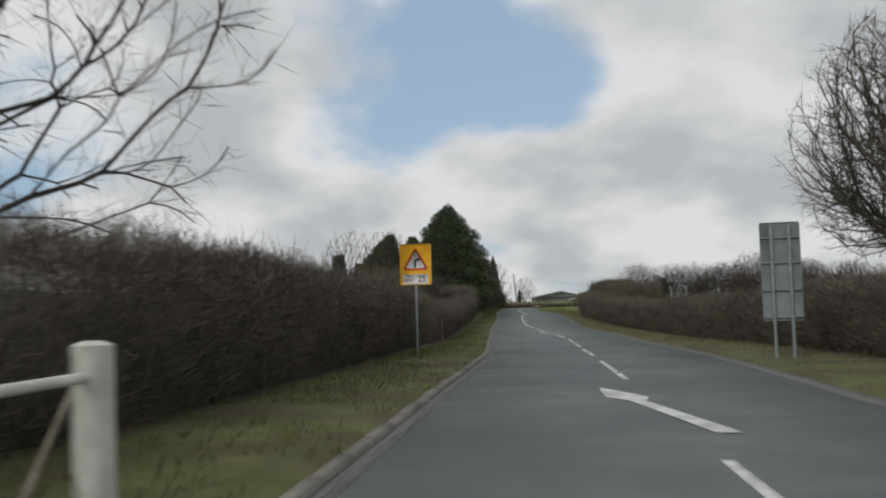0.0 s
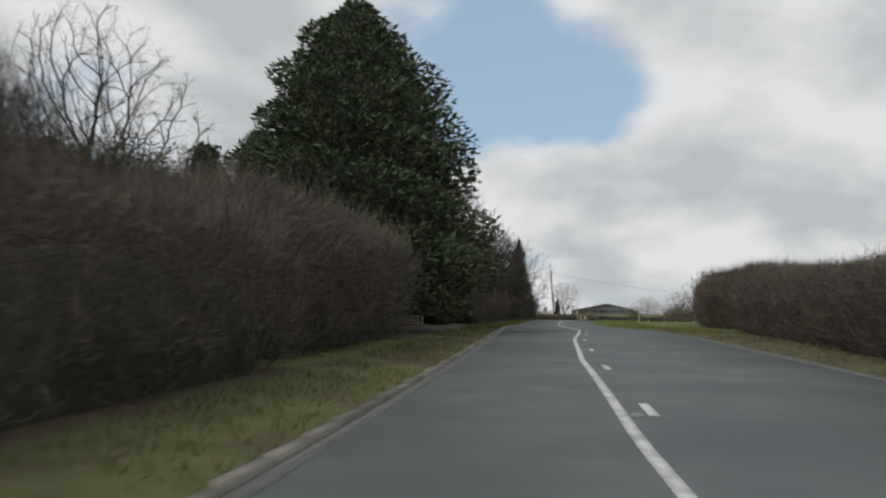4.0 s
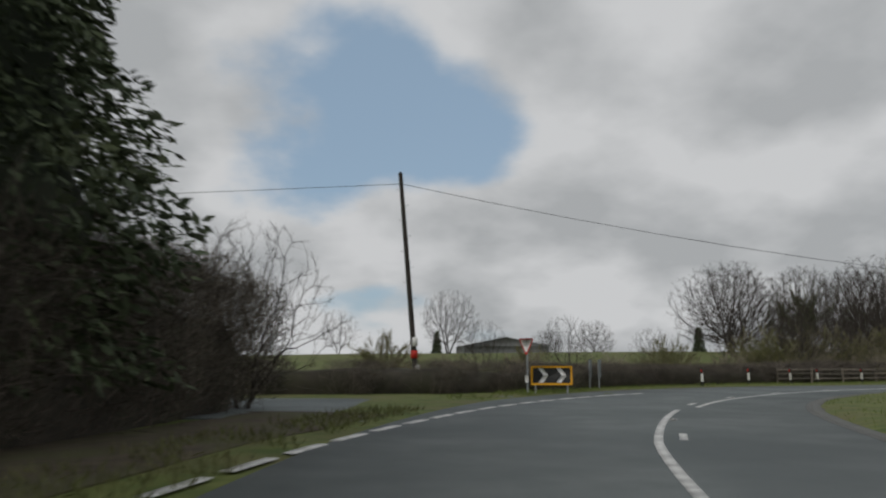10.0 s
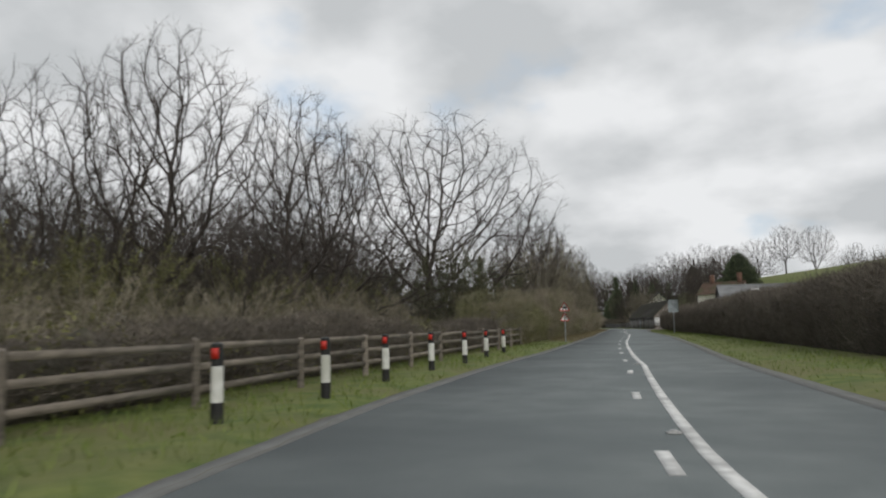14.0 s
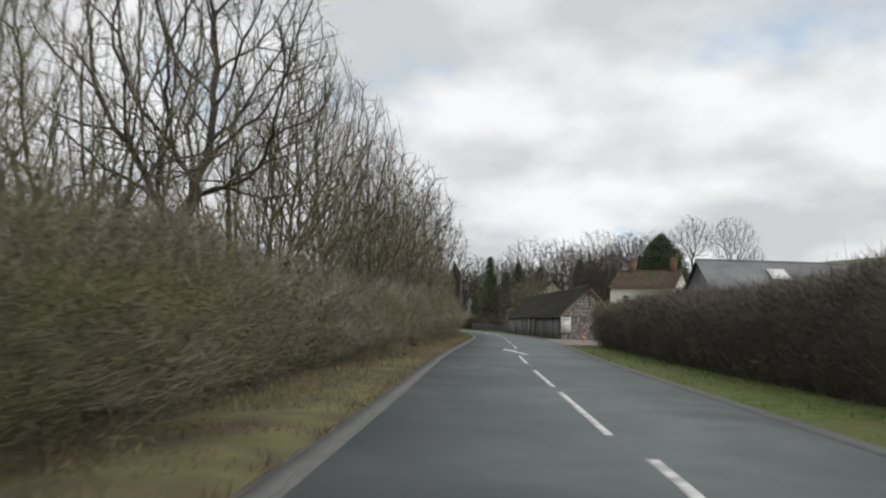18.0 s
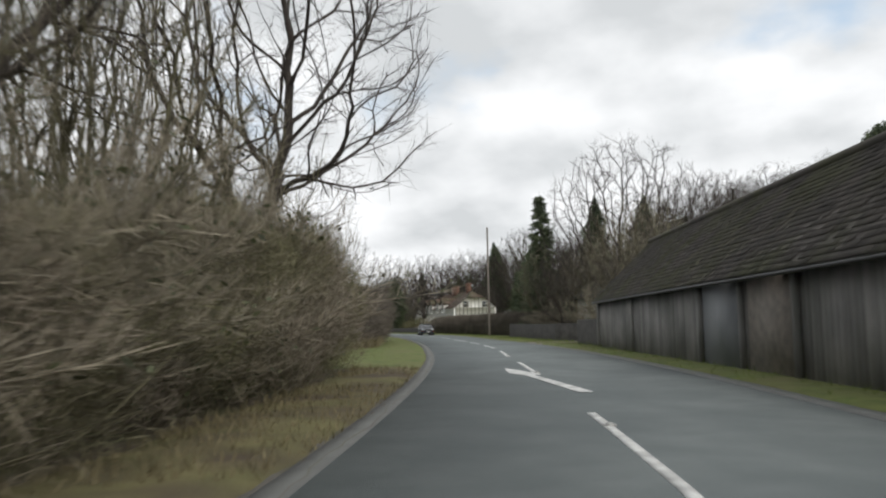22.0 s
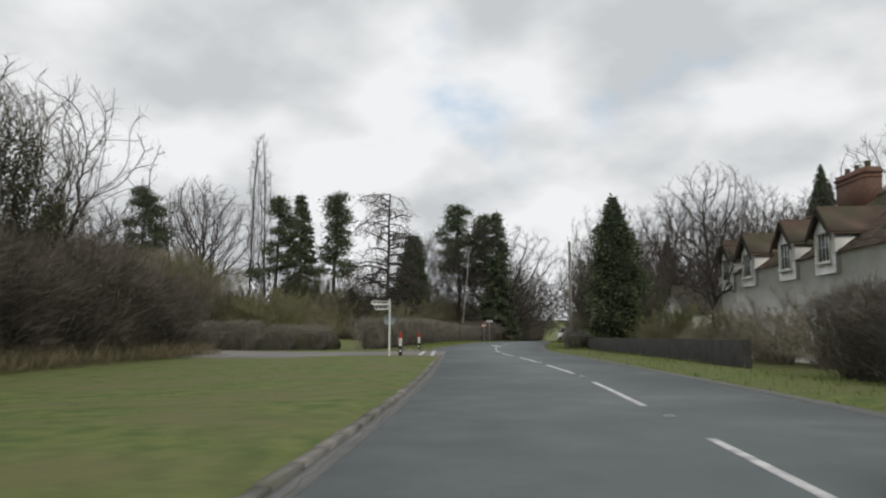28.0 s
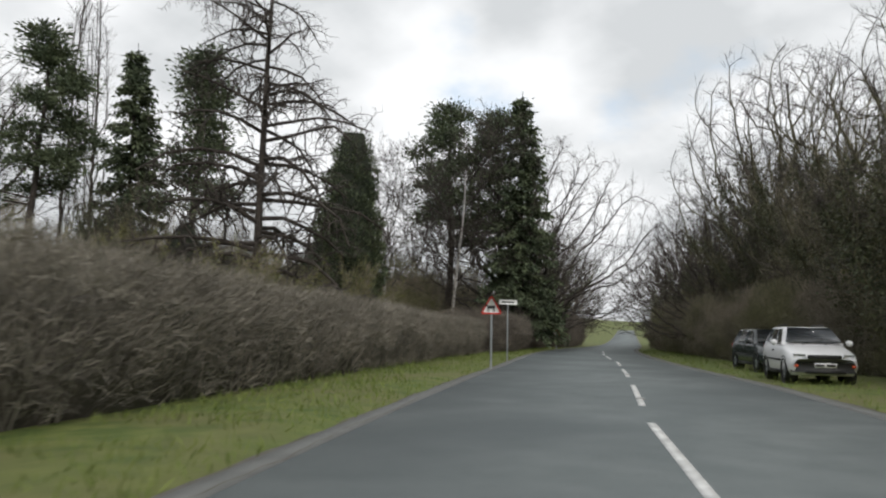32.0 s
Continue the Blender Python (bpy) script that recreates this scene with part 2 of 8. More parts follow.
M = dict(
    asphalt=material("asphalt", (0.13, 0.15, 0.15), (0.168, 0.188, 0.186), 1.2, 0.75, 0.5, 90, third=(0.108, 0.126, 0.128), third_scale=0.25),
    edge_asphalt=material("edge_asphalt", (0.165, 0.168, 0.16), (0.135, 0.138, 0.132), 2.5, 0.85, 0.5, 60),
    paint=material("road_paint", (0.74, 0.74, 0.72), (0.6, 0.6, 0.58), 9.0, 0.6, 0.2, 80, third=(0.40, 0.40, 0.39), third_scale=3.0),
    stud=material("cat_eye", (0.5, 0.5, 0.48), (0.2, 0.2, 0.2), 30.0, 0.4),
    grass=material("grass", (0.068, 0.103, 0.022), (0.145, 0.168, 0.046), 2.2, 0.9, 0.9, 14, third=(0.135, 0.132, 0.052), third_scale=0.45),
    rough=material("rough_verge_grass", (0.088, 0.105, 0.036), (0.13, 0.132, 0.055), 1.9, 0.95, 0.8, 18, third=(0.075, 0.058, 0.038), third_scale=0.55),
    straw=material("dry_verge_grass", (0.175, 0.155, 0.072), (0.12, 0.115, 0.05), 1.5, 0.95, 0.8, 18, third=(0.085, 0.066, 0.045), third_scale=0.7),
    soil=material("gritty_soil", (0.16, 0.15, 0.132), (0.12, 0.11, 0.095), 3.5, 0.95, 0.7, 45, third=(0.10, 0.10, 0.05), third_scale=1.2),
    dullblade=material("dull_grass_blade", (0.11, 0.13, 0.042), (0.155, 0.15, 0.065), 1.5, 0.85, island=0.25),
    field=material("field_grass", (0.095, 0.13, 0.03), (0.075, 0.095, 0.03), 0.12, 0.9, third=(0.10, 0.10, 0.04), third_scale=0.03),
    blade=material("grass_blade", (0.115, 0.16, 0.036), (0.165, 0.195, 0.055), 2.0, 0.85, island=0.25),
    dry=material("dry_grass", (0.20, 0.17, 0.10), (0.13, 0.11, 0.06), 2.0, 0.9, island=0.35),
    litter=material("leaf_litter", (0.105, 0.083, 0.058), (0.062, 0.05, 0.037), 4.0, 0.95, 0.7, 26, third=(0.085, 0.085, 0.04), third_scale=0.8),
    concrete=material("concrete", (0.28, 0.26, 0.23), (0.2, 0.19, 0.17), 3.0, 0.9, 0.4, 50, third=(0.14, 0.14, 0.11)),
    gravel=material("gravel_yard", (0.27, 0.23, 0.2), (0.2, 0.175, 0.155), 3.0, 0.95, 0.6, 40),
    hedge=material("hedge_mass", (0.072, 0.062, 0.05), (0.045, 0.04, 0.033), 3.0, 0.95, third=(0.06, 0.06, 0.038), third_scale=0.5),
    scrubcore=material("scrub_shade_core", (0.14, 0.122, 0.095), (0.085, 0.075, 0.058), 3.0, 0.95, third=(0.10, 0.093, 0.05), third_scale=0.6),
    twig=material("twigs", (0.16, 0.138, 0.113), (0.092, 0.08, 0.067), 1.2, 0.9, island=0.5),
    scrub=material("scrub_twigs", (0.33, 0.29, 0.225), (0.19, 0.17, 0.125), 0.7, 0.9, island=0.5),
    bramble=material("bramble_twigs", (0.25, 0.213, 0.168), (0.145, 0.126, 0.096), 0.7, 0.9, island=0.5, third=(0.15, 0.15, 0.07), third_scale=0.35),
    cliptwig=material("clipped_twigs", (0.25, 0.228, 0.188), (0.145, 0.132, 0.108), 1.0, 0.9, island=0.5),
    bark=material("bark", (0.068, 0.057, 0.048), (0.04, 0.034, 0.03), 6.0, 0.95, 0.6, 20),
    mossy=material("mossy_bark", (0.115, 0.108, 0.06), (0.07, 0.063, 0.044), 3.0, 0.95, 0.6, 20),
    birch=material("birch_bark", (0.5, 0.48, 0.45), (0.22, 0.205, 0.19), 4.0, 0.8, 0.3, 20, stretch=(1, 1, 3)),
    thin=material("branch_twigs", (0.078, 0.066, 0.058), (0.052, 0.044, 0.039), 1.0, 0.9, island=0.35),
    needle=material("evergreen_needles", (0.062, 0.083, 0.048), (0.09, 0.108, 0.056), 0.8, 0.8, island=0.5),
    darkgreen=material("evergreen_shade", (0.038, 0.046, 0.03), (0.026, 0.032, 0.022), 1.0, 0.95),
    ivy=material("ivy_leaves", (0.05, 0.06, 0.028), (0.08, 0.082, 0.042), 0.7, 0.6, island=0.5, spec=0.35),
    lime=material("willow_catkins", (0.18, 0.178, 0.062), (0.125, 0.125, 0.05), 1.0, 0.8, island=0.4),
    white=material("white_paint", (0.72, 0.72, 0.68), (0.6, 0.6, 0.56), 8.0, 0.55, 0.1, 30, third=(0.5, 0.5, 0.44), third_scale=2.0),
    black=material("black_paint", (0.02, 0.02, 0.02), (0.03, 0.03, 0.028), 8.0, 0.5),
    red=material("red_reflector", (0.55, 0.03, 0.02), (0.42, 0.03, 0.02), 9.0, 0.35),
    yellow=material("yellow_sign_sheet", (0.78, 0.40, 0.02), (0.7, 0.35, 0.02), 5.0, 0.5),
    sheet=material("white_sign_sheet", (0.72, 0.72, 0.7), (0.66, 0.66, 0.64), 5.0, 0.5),
    steel=material("galvanised_steel", (0.34, 0.36, 0.37), (0.26, 0.28, 0.29), 6.0, 0.5, metal=0.4),
    signback=material("grey_sign_back", (0.23, 0.26, 0.27), (0.19, 0.22, 0.22), 4.0, 0.6),
    wood=material("weathered_wood", (0.23, 0.20, 0.165), (0.13, 0.115, 0.095), 3.0, 0.9, 0.4, 30, stretch=(1, 1, 5), vary=0.25),
    polewood=material("pole_wood", (0.05, 0.043, 0.036), (0.03, 0.026, 0.022), 4.0, 0.9, 0.3, 20),
    palepole=material("grey_pole_wood", (0.25, 0.22, 0.19), (0.17, 0.15, 0.13), 4.0, 0.9, 0.3, 20),
    board=material("weathered_boarding", (0.26, 0.248, 0.232), (0.17, 0.163, 0.155), 0.8, 0.85, 0.3, 20, vary=0.2, third=(0.12, 0.118, 0.105), third_scale=0.45),
    lane=material("pale_tarmac", (0.2, 0.19, 0.18), (0.155, 0.15, 0.143), 1.5, 0.85, 0.5, 60, third=(0.22, 0.2, 0.175), third_scale=0.4),
    stone=material("field_stone", (0.3, 0.275, 0.245), (0.19, 0.175, 0.16), 3.0, 0.95, 0.6, 25, vary=0.45),
    mortar=material("mortar", (0.2, 0.18, 0.155), (0.13, 0.12, 0.105), 6.0, 0.95, 0.5, 40),
    slate=material("mossy_roof", (0.075, 0.066, 0.058), (0.05, 0.045, 0.04), 1.2, 0.9, 0.5, 12, third=(0.06, 0.06, 0.035), third_scale=0.5, island=0.25),
    tiles=material("clay_tiles", (0.125, 0.083, 0.062), (0.085, 0.06, 0.047), 2.0, 0.9, 0.5, 15, third=(0.08, 0.075, 0.045), island=0.25),
    brick=material("brick", (0.19, 0.105, 0.075), (0.125, 0.078, 0.06), 9.0, 0.9, 0.4, 30),
    render=material("white_render", (0.8, 0.79, 0.75), (0.68, 0.67, 0.63), 1.5, 0.85, 0.2, 25),
    grey=material("grey_sheet", (0.2, 0.205, 0.21), (0.15, 0.155, 0.16), 0.8, 0.6),
    glass=material("window_glass", (0.03, 0.035, 0.04), (0.05, 0.055, 0.06), 1.0, 0.08, spec=0.6),
    wall=material("dark_stone_wall", (0.085, 0.08, 0.073), (0.05, 0.048, 0.044), 2.5, 0.95, 0.6, 20, vary=0.3),
    carwhite=material("white_car_paint", (0.7, 0.7, 0.7), (0.66, 0.66, 0.66), 2.0, 0.25, spec=0.5),
    cardark=material("dark_car_paint", (0.02, 0.025, 0.035), (0.015, 0.02, 0.028), 2.0, 0.2, spec=0.6),
    carblue=material("dark_green_car_paint", (0.014, 0.022, 0.022), (0.01, 0.016, 0.016), 2.0, 0.2, spec=0.6),
    rubber=material("rubber", (0.015, 0.015, 0.015), (0.02, 0.02, 0.02), 9.0, 0.8),
    chrome=material("bright_metal", (0.6, 0.6, 0.6), (0.5, 0.5, 0.5), 9.0, 0.25, metal=0.9),
    lamp=material("lamp_glass", (0.7, 0.72, 0.72), (0.5, 0.5, 0.5), 20.0, 0.15, spec=0.6),
    cone=material("orange_cone", (0.6, 0.09, 0.03), (0.5, 0.08, 0.03), 6.0, 0.6),
)

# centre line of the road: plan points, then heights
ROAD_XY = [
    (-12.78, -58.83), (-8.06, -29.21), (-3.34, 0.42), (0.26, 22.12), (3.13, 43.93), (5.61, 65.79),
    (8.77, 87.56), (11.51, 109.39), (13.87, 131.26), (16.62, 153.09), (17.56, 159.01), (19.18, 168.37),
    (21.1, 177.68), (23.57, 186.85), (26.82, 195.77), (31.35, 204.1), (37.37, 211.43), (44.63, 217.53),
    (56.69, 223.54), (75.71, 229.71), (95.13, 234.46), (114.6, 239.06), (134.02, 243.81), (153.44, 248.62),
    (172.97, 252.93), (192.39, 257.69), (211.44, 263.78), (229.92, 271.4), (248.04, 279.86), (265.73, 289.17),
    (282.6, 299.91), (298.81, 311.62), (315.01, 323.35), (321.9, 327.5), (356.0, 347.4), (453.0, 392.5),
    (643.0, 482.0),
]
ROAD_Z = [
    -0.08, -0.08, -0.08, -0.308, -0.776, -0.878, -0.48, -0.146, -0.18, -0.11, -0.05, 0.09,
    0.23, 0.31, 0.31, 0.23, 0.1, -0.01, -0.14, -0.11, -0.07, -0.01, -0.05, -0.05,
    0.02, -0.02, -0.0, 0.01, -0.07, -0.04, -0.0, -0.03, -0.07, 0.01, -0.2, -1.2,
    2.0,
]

def spline(points, step=0.5):
    p = np.array(points, float)
    q = np.vstack([2 * p[0] - p[1], p, 2 * p[-1] - p[-2]])
    out = []
    for i in range(1, len(q) - 2):
        a, b, c, d = q[i - 1], q[i], q[i + 1], q[i + 2]
        la, lb, lc = np.linalg.norm(b - a), np.linalg.norm(c - b), np.linalg.norm(d - c)
        m1 = ((c - b) / lb * la + (b - a) / la * lb) / (la + lb) * lb
        m2 = ((d - c) / lc * lb + (c - b) / lb * lc) / (lb + lc) * lb
        n = max(2, int(lb / step))
        u = (np.arange(n) / n)[:, None]
        out.append((2 * u**3 - 3 * u**2 + 1) * b + (u**3 - 2 * u**2 + u) * m1 + (3 * u**2 - 2 * u**3) * c + (u**3 - u**2) * m2)
    out.append(p[-1:])
    return np.vstack(out)


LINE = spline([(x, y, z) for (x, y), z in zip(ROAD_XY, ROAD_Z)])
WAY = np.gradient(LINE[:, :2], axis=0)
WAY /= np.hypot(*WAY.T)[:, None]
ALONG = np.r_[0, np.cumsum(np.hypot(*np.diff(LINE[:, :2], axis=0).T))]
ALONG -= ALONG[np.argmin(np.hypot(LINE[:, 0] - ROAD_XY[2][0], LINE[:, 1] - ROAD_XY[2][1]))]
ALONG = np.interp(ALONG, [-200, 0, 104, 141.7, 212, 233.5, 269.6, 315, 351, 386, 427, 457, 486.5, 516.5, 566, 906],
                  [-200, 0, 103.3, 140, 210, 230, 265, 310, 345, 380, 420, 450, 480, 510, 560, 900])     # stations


def on_road(s, l):
    """Plan places and road heights at s metres along the road and l metres to the right of its centre line."""
    s, l = np.broadcast_arrays(np.asarray(s, float), np.asarray(l, float))
    p = [np.interp(s, ALONG, LINE[:, k]) for k in range(3)]
    w = [np.interp(s, ALONG, WAY[:, k]) for k in range(2)]
    return np.stack([p[0] + w[1] * l, p[1] - w[0] * l, p[2]], -1)


def heading(s):
    """Degrees from +y, to the left."""
    return math.degrees(math.atan2(-np.interp(s, ALONG, WAY[:, 0]), np.interp(s, ALONG, WAY[:, 1])))


def smooth(a, b, x):
    u = np.clip((x - a) / (b - a), 0, 1)
    return u * u * (3 - 2 * u)


def terrain(x, y):
    """Height of the ground."""
    x, y = np.broadcast_arrays(np.asarray(x, float), np.asarray(y, float))
    shape = x.shape
    x, y = x.ravel(), y.ravel()
    coarse = LINE[::4]
    near, zr = np.empty(len(x)), np.empty(len(x))
    for k in range(0, len(x), 4000):
        d = np.hypot(x[k:k + 4000, None] - coarse[None, :, 0], y[k:k + 4000, None] - coarse[None, :, 1])
        j = d.argmin(1)
        near[k:k + 4000], zr[k:k + 4000] = d[np.arange(len(j)), j], coarse[j, 2]
    hill = 26 * np.exp(-((x - 400) ** 2 + (y - 150) ** 2) / 2 / 110**2)
    hill += 2.2 * np.exp(-((x - 100) ** 2 / 2 / 120**2 + (y - 440) ** 2 / 2 / 70**2))
    hill += 2.2 * np.exp(-((x - 78) ** 2 / 2 / 50**2 + (y - 305) ** 2 / 2 / 38**2))
    hill += 10 * np.exp(-((x - 700) ** 2 + (y - 620) ** 2) / 2 / 120**2)
    hill += 0.5 * np.sin(x * 0.05 + 1) * np.sin(y * 0.043)
    h = zr - 0.06 + 0.05 * smooth(3.4, 5.0, near) + hill * smooth(9, 75, near) - zr * smooth(30, 90, near)
    return h.reshape(shape)


def place(s, l, sink=0.0):
    """A point of the ground beside the road."""
    p = on_road(s, l)
    return np.array([p[0], p[1], float(terrain(p[0], p[1])) - sink])


# ---- building of meshes ----
class Geo:
    """Gathers vertices and faces for one mesh."""

    def __init__(self):
        self.v, self.f, self.n = [], [], 0

    def add(self, verts, faces):
        verts = np.asarray(verts, float).reshape(-1, 3)
        self.v.append(verts)
        self.f.append(np.asarray(faces, int) + self.n)
        self.n += len(verts)
        return self

    def box(self, size, at=(0, 0, 0), turn=0.0, tilt=None):
        sx, sy, sz = (c / 2 for c in size)
        v = np.array([(x, y, z) for x in (-sx, sx) for y in (-sy, sy) for z in (-sz, sz)])
        if tilt is not None:
            v = v @ np.array(tilt.to_3x3()).T
        c, s = math.cos(radians(turn)), math.sin(radians(turn))
        v = v @ np.array([[c, -s, 0], [s, c, 0], [0, 0, 1]]).T + np.array(at)
        return self.add(v, [(0, 1, 3, 2), (4, 6, 7, 5), (0, 4, 5, 1), (2, 3, 7, 6), (0, 2, 6, 4), (1, 5, 7, 3)])

    def tubes(self, a, b, ra, rb, sides=4):
        """A tapered prism from each point of a to that of b."""
        a, b = np.asarray(a, float).reshape(-1, 3), np.asarray(b, float).reshape(-1, 3)
        ra, rb = np.broadcast_to(ra, len(a)), np.broadcast_to(rb, len(a))
        d = b - a
        d = d / (np.linalg.norm(d, axis=1)[:, None] + 1e-9)
        side = np.cross(d, np.where(np.abs(d[:, 2:]) > 0.9, [[1.0, 0, 0]], [[0, 0, 1.0]]))
        side /= np.linalg.norm(side, axis=1)[:, None] + 1e-9
        other = np.cross(d, side)
        ang = np.arange(sides) * 2 * np.pi / sides
        ring = np.cos(ang)[None, :, None] * side[:, None] + np.sin(ang)[None, :, None] * other[:, None]
        v = np.concatenate([a[:, None] + ring * ra[:, None, None], b[:, None] + ring * rb[:, None, None]], 1)
        k = np.arange(sides)
        face = np.stack([k, (k + 1) % sides, (k + 1) % sides + sides, k + sides], 1)
        faces = (face[None] + (np.arange(len(a)) * 2 * sides)[:, None, None]).reshape(-1, 4)
        return self.add(v.reshape(-1, 3), faces)

    def blades(self, at, way, length, width, rng):
        """Thin leaves or twigs: a kite of two triangles each."""
        at, way = np.asarray(at, float), np.asarray(way, float)
        way = way / (np.linalg.norm(way, axis=1)[:, None] + 1e-9)
        side = np.cross(way, rng.normal(size=at.shape))
        side /= np.linalg.norm(side, axis=1)[:, None] + 1e-9
        length, width = np.broadcast_to(length, len(at))[:, None], np.broadcast_to(width, len(at))[:, None]
        mid = at + way * length * 0.45
        v = np.stack([at, mid + side * width / 2, at + way * length, mid - side * width / 2], 1).reshape(-1, 3)
        k = np.arange(len(at)) * 4
        return self.add(v, np.stack([k, k + 1, k + 2, k + 3], 1))

    def lathe(self, rings, sides=12, at=(0, 0, 0)):
        """A turned form from (radius, height) pairs, closed at both ends."""
        ang = np.arange(sides) * 2 * np.pi / sides
        v = np.array([(r * math.cos(t), r * math.sin(t), z) for r, z in rings for t in ang]) + np.array(at)
        k = np.arange(sides)
        f = np.concatenate([np.stack([k, (k + 1) % sides, (k + 1) % sides + sides, k + sides], 1) + i * sides for i in range(len(rings) - 1)])
        return self.add(v, f)

    def mesh(self, name, mat, flat=True):
        me = bpy.data.meshes.new(name)
        v = np.concatenate(self.v)
        f = np.concatenate([np.asarray(x).reshape(-1, x.shape[1] if x.ndim > 1 else 4) if x.shape[1] == 4 else np.c_[x, x[:, 2]] for x in self.f])
        tri = f[:, 2] == f[:, 3]
        counts = np.where(tri, 3, 4)
        loops = f[np.stack([np.ones(len(f), bool), np.ones(len(f), bool), np.ones(len(f), bool), ~tri], 1)]
        me.vertices.add(len(v))
        me.vertices.foreach_set("co", v.astype(np.float32).ravel())
        me.loops.add(len(loops))
        me.loops.foreach_set("vertex_index", loops.astype(np.int32))
        me.polygons.add(len(f))
        me.polygons.foreach_set("loop_start", np.r_[0, np.cumsum(counts)[:-1]].astype(np.int32))
        if not flat:
            me.polygons.foreach_set("use_smooth", np.ones(len(f), bool))
        me.materials.append(M[mat] if isinstance(mat, str) else mat)
        me.update(calc_edges=True)
        return me


def part(name, geo, mat, parent=None, label="", flat=True, m=None):
    """One mesh object under a thing or a part; geo is a Geo or a mesh."""
    ob = new(name, geo.mesh(name, mat, flat) if isinstance(geo, Geo) else geo)
    ob.parent = parent
    if m is not None:
        ob.matrix_basis = m
    return tagged(ob, label)


def thing(name, m, label, category, group=""):
    return tagged(place_empty(name, m), label, category, group)


def place_empty(name, m):
    e = new(name)
    e.matrix_basis = m
    e.empty_display_size = 0.1
    return e


def stand(s, l, turn=0.0, sink=0.0, scale=1.0):
    """A pose on the ground beside the road, its y along the road."""
    p = place(s, l, sink)
    return pose(*p, 0, 0, heading(s) + turn) @ Matrix.Scale(scale, 4)


def strip(s0, s1, l0, l1, z0, z1, step=1.0):
    """A ribbon along the road, with thickness down to its edges."""
    n = max(2, int(round(abs(s1 - s0) / step)) + 1)
    s = np.linspace(s0, s1, n)
    f0, f1 = (np.interp(s, *l) if isinstance(l, tuple) else np.full(n, float(l)) for l in (l0, l1))
    a, b = on_road(s, f0), on_road(s, f1)
    a2, b2 = a.copy(), b.copy()
    a[:, 2] += z1
    b[:, 2] += z1
    a2[:, 2] += z0
    b2[:, 2] += z0
    v = np.stack([a2, a, b, b2], 1).reshape(-1, 3)
    k = np.arange(n - 1)[:, None] * 4
    f = np.concatenate([k + np.array([[j, j + 4, j + 5, j + 1]]) for j in range(3)])
    g = Geo().add(v, f)
    return g.add(v[:4], [(0, 1, 2, 3)]).add(v[-4:], [(3, 2, 1, 0)])


# ---- ground and road ----
def axis(lo, hi, fine, far):
    a = list(np.arange(lo, hi + 0.1, fine))
    step, below, above = fine, [lo], [hi]
    while above[-1] < far:
        step *= 1.35
        above.append(above[-1] + step)
        below.append(below[-1] - step)
    return np.array(below[:0:-1] + a + above[1:])


gx, gy = axis(-60, 500, 2.2, 4000), axis(-40, 460, 2.2, 4000)
xx, yy = np.meshgrid(gx, gy, indexing="ij")
zz = terrain(xx, yy)
ids = np.arange(xx.size).reshape(xx.shape)
quads = np.stack([ids[:-1, :-1], ids[1:, :-1], ids[1:, 1:], ids[:-1, 1:]], -1).reshape(-1, 4)
ground = part("ground", Geo().add(np.stack([xx, yy, zz], -1).reshape(-1, 3), quads), "grass", flat=False)
tagged(ground, "rough green and yellowed grass over gently rising fields", "ground", kind="structure")

S_END = ALONG[-1]
LEFT = ([-90, 14, 25, 40, 60, 100, 118, 150, 190, 205, 215, 232, 250, 268, 300, 400, 500, 513, 524, 549, 900], [-3.4, -3.4, -3.25, -3.6, -3.6, -3.9, -4.1, -3.6, -4.2, -5.6, -6.0, -4.4, -4.2, -3.4, -2.9, -3.0, -3.4, -4.6, -4.1, -3.5, -3.2])
RIGHT = ([-90, 12, 30, 43, 52, 60, 70, 110, 145, 165, 185, 215, 250, 275, 320, 400, 430, 460, 480, 510, 521, 540, 900], [2.4, 2.5, 3.3, 4.0, 4.6, 4.3, 3.9, 4.1, 4.2, 3.8, 3.4, 2.6, 2.3, 2.7, 3.0, 3.1, 3.3, 3.7, 3.1, 2.8, 2.6, 3.4, 3.2])
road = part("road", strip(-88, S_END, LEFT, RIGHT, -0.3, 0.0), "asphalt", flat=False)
tagged(road, "worn grey tarmac country road", "road", kind="structure")
for (xs, ls), w, a, b in ((LEFT, 0.2, -88, 189), (LEFT, 0.2, 214, 498.5), (LEFT, 0.2, 511.5, S_END), (RIGHT, -0.25, -88, S_END)):
    seam = part("road_edge", strip(a, b, (xs, [v - w * 0.4 for v in ls]), (xs, [v + w for v in ls]), -0.02, 0.004), "edge_asphalt")
    tagged(seam, "pale gritty worn edge of the road", "road edge", kind="structure")

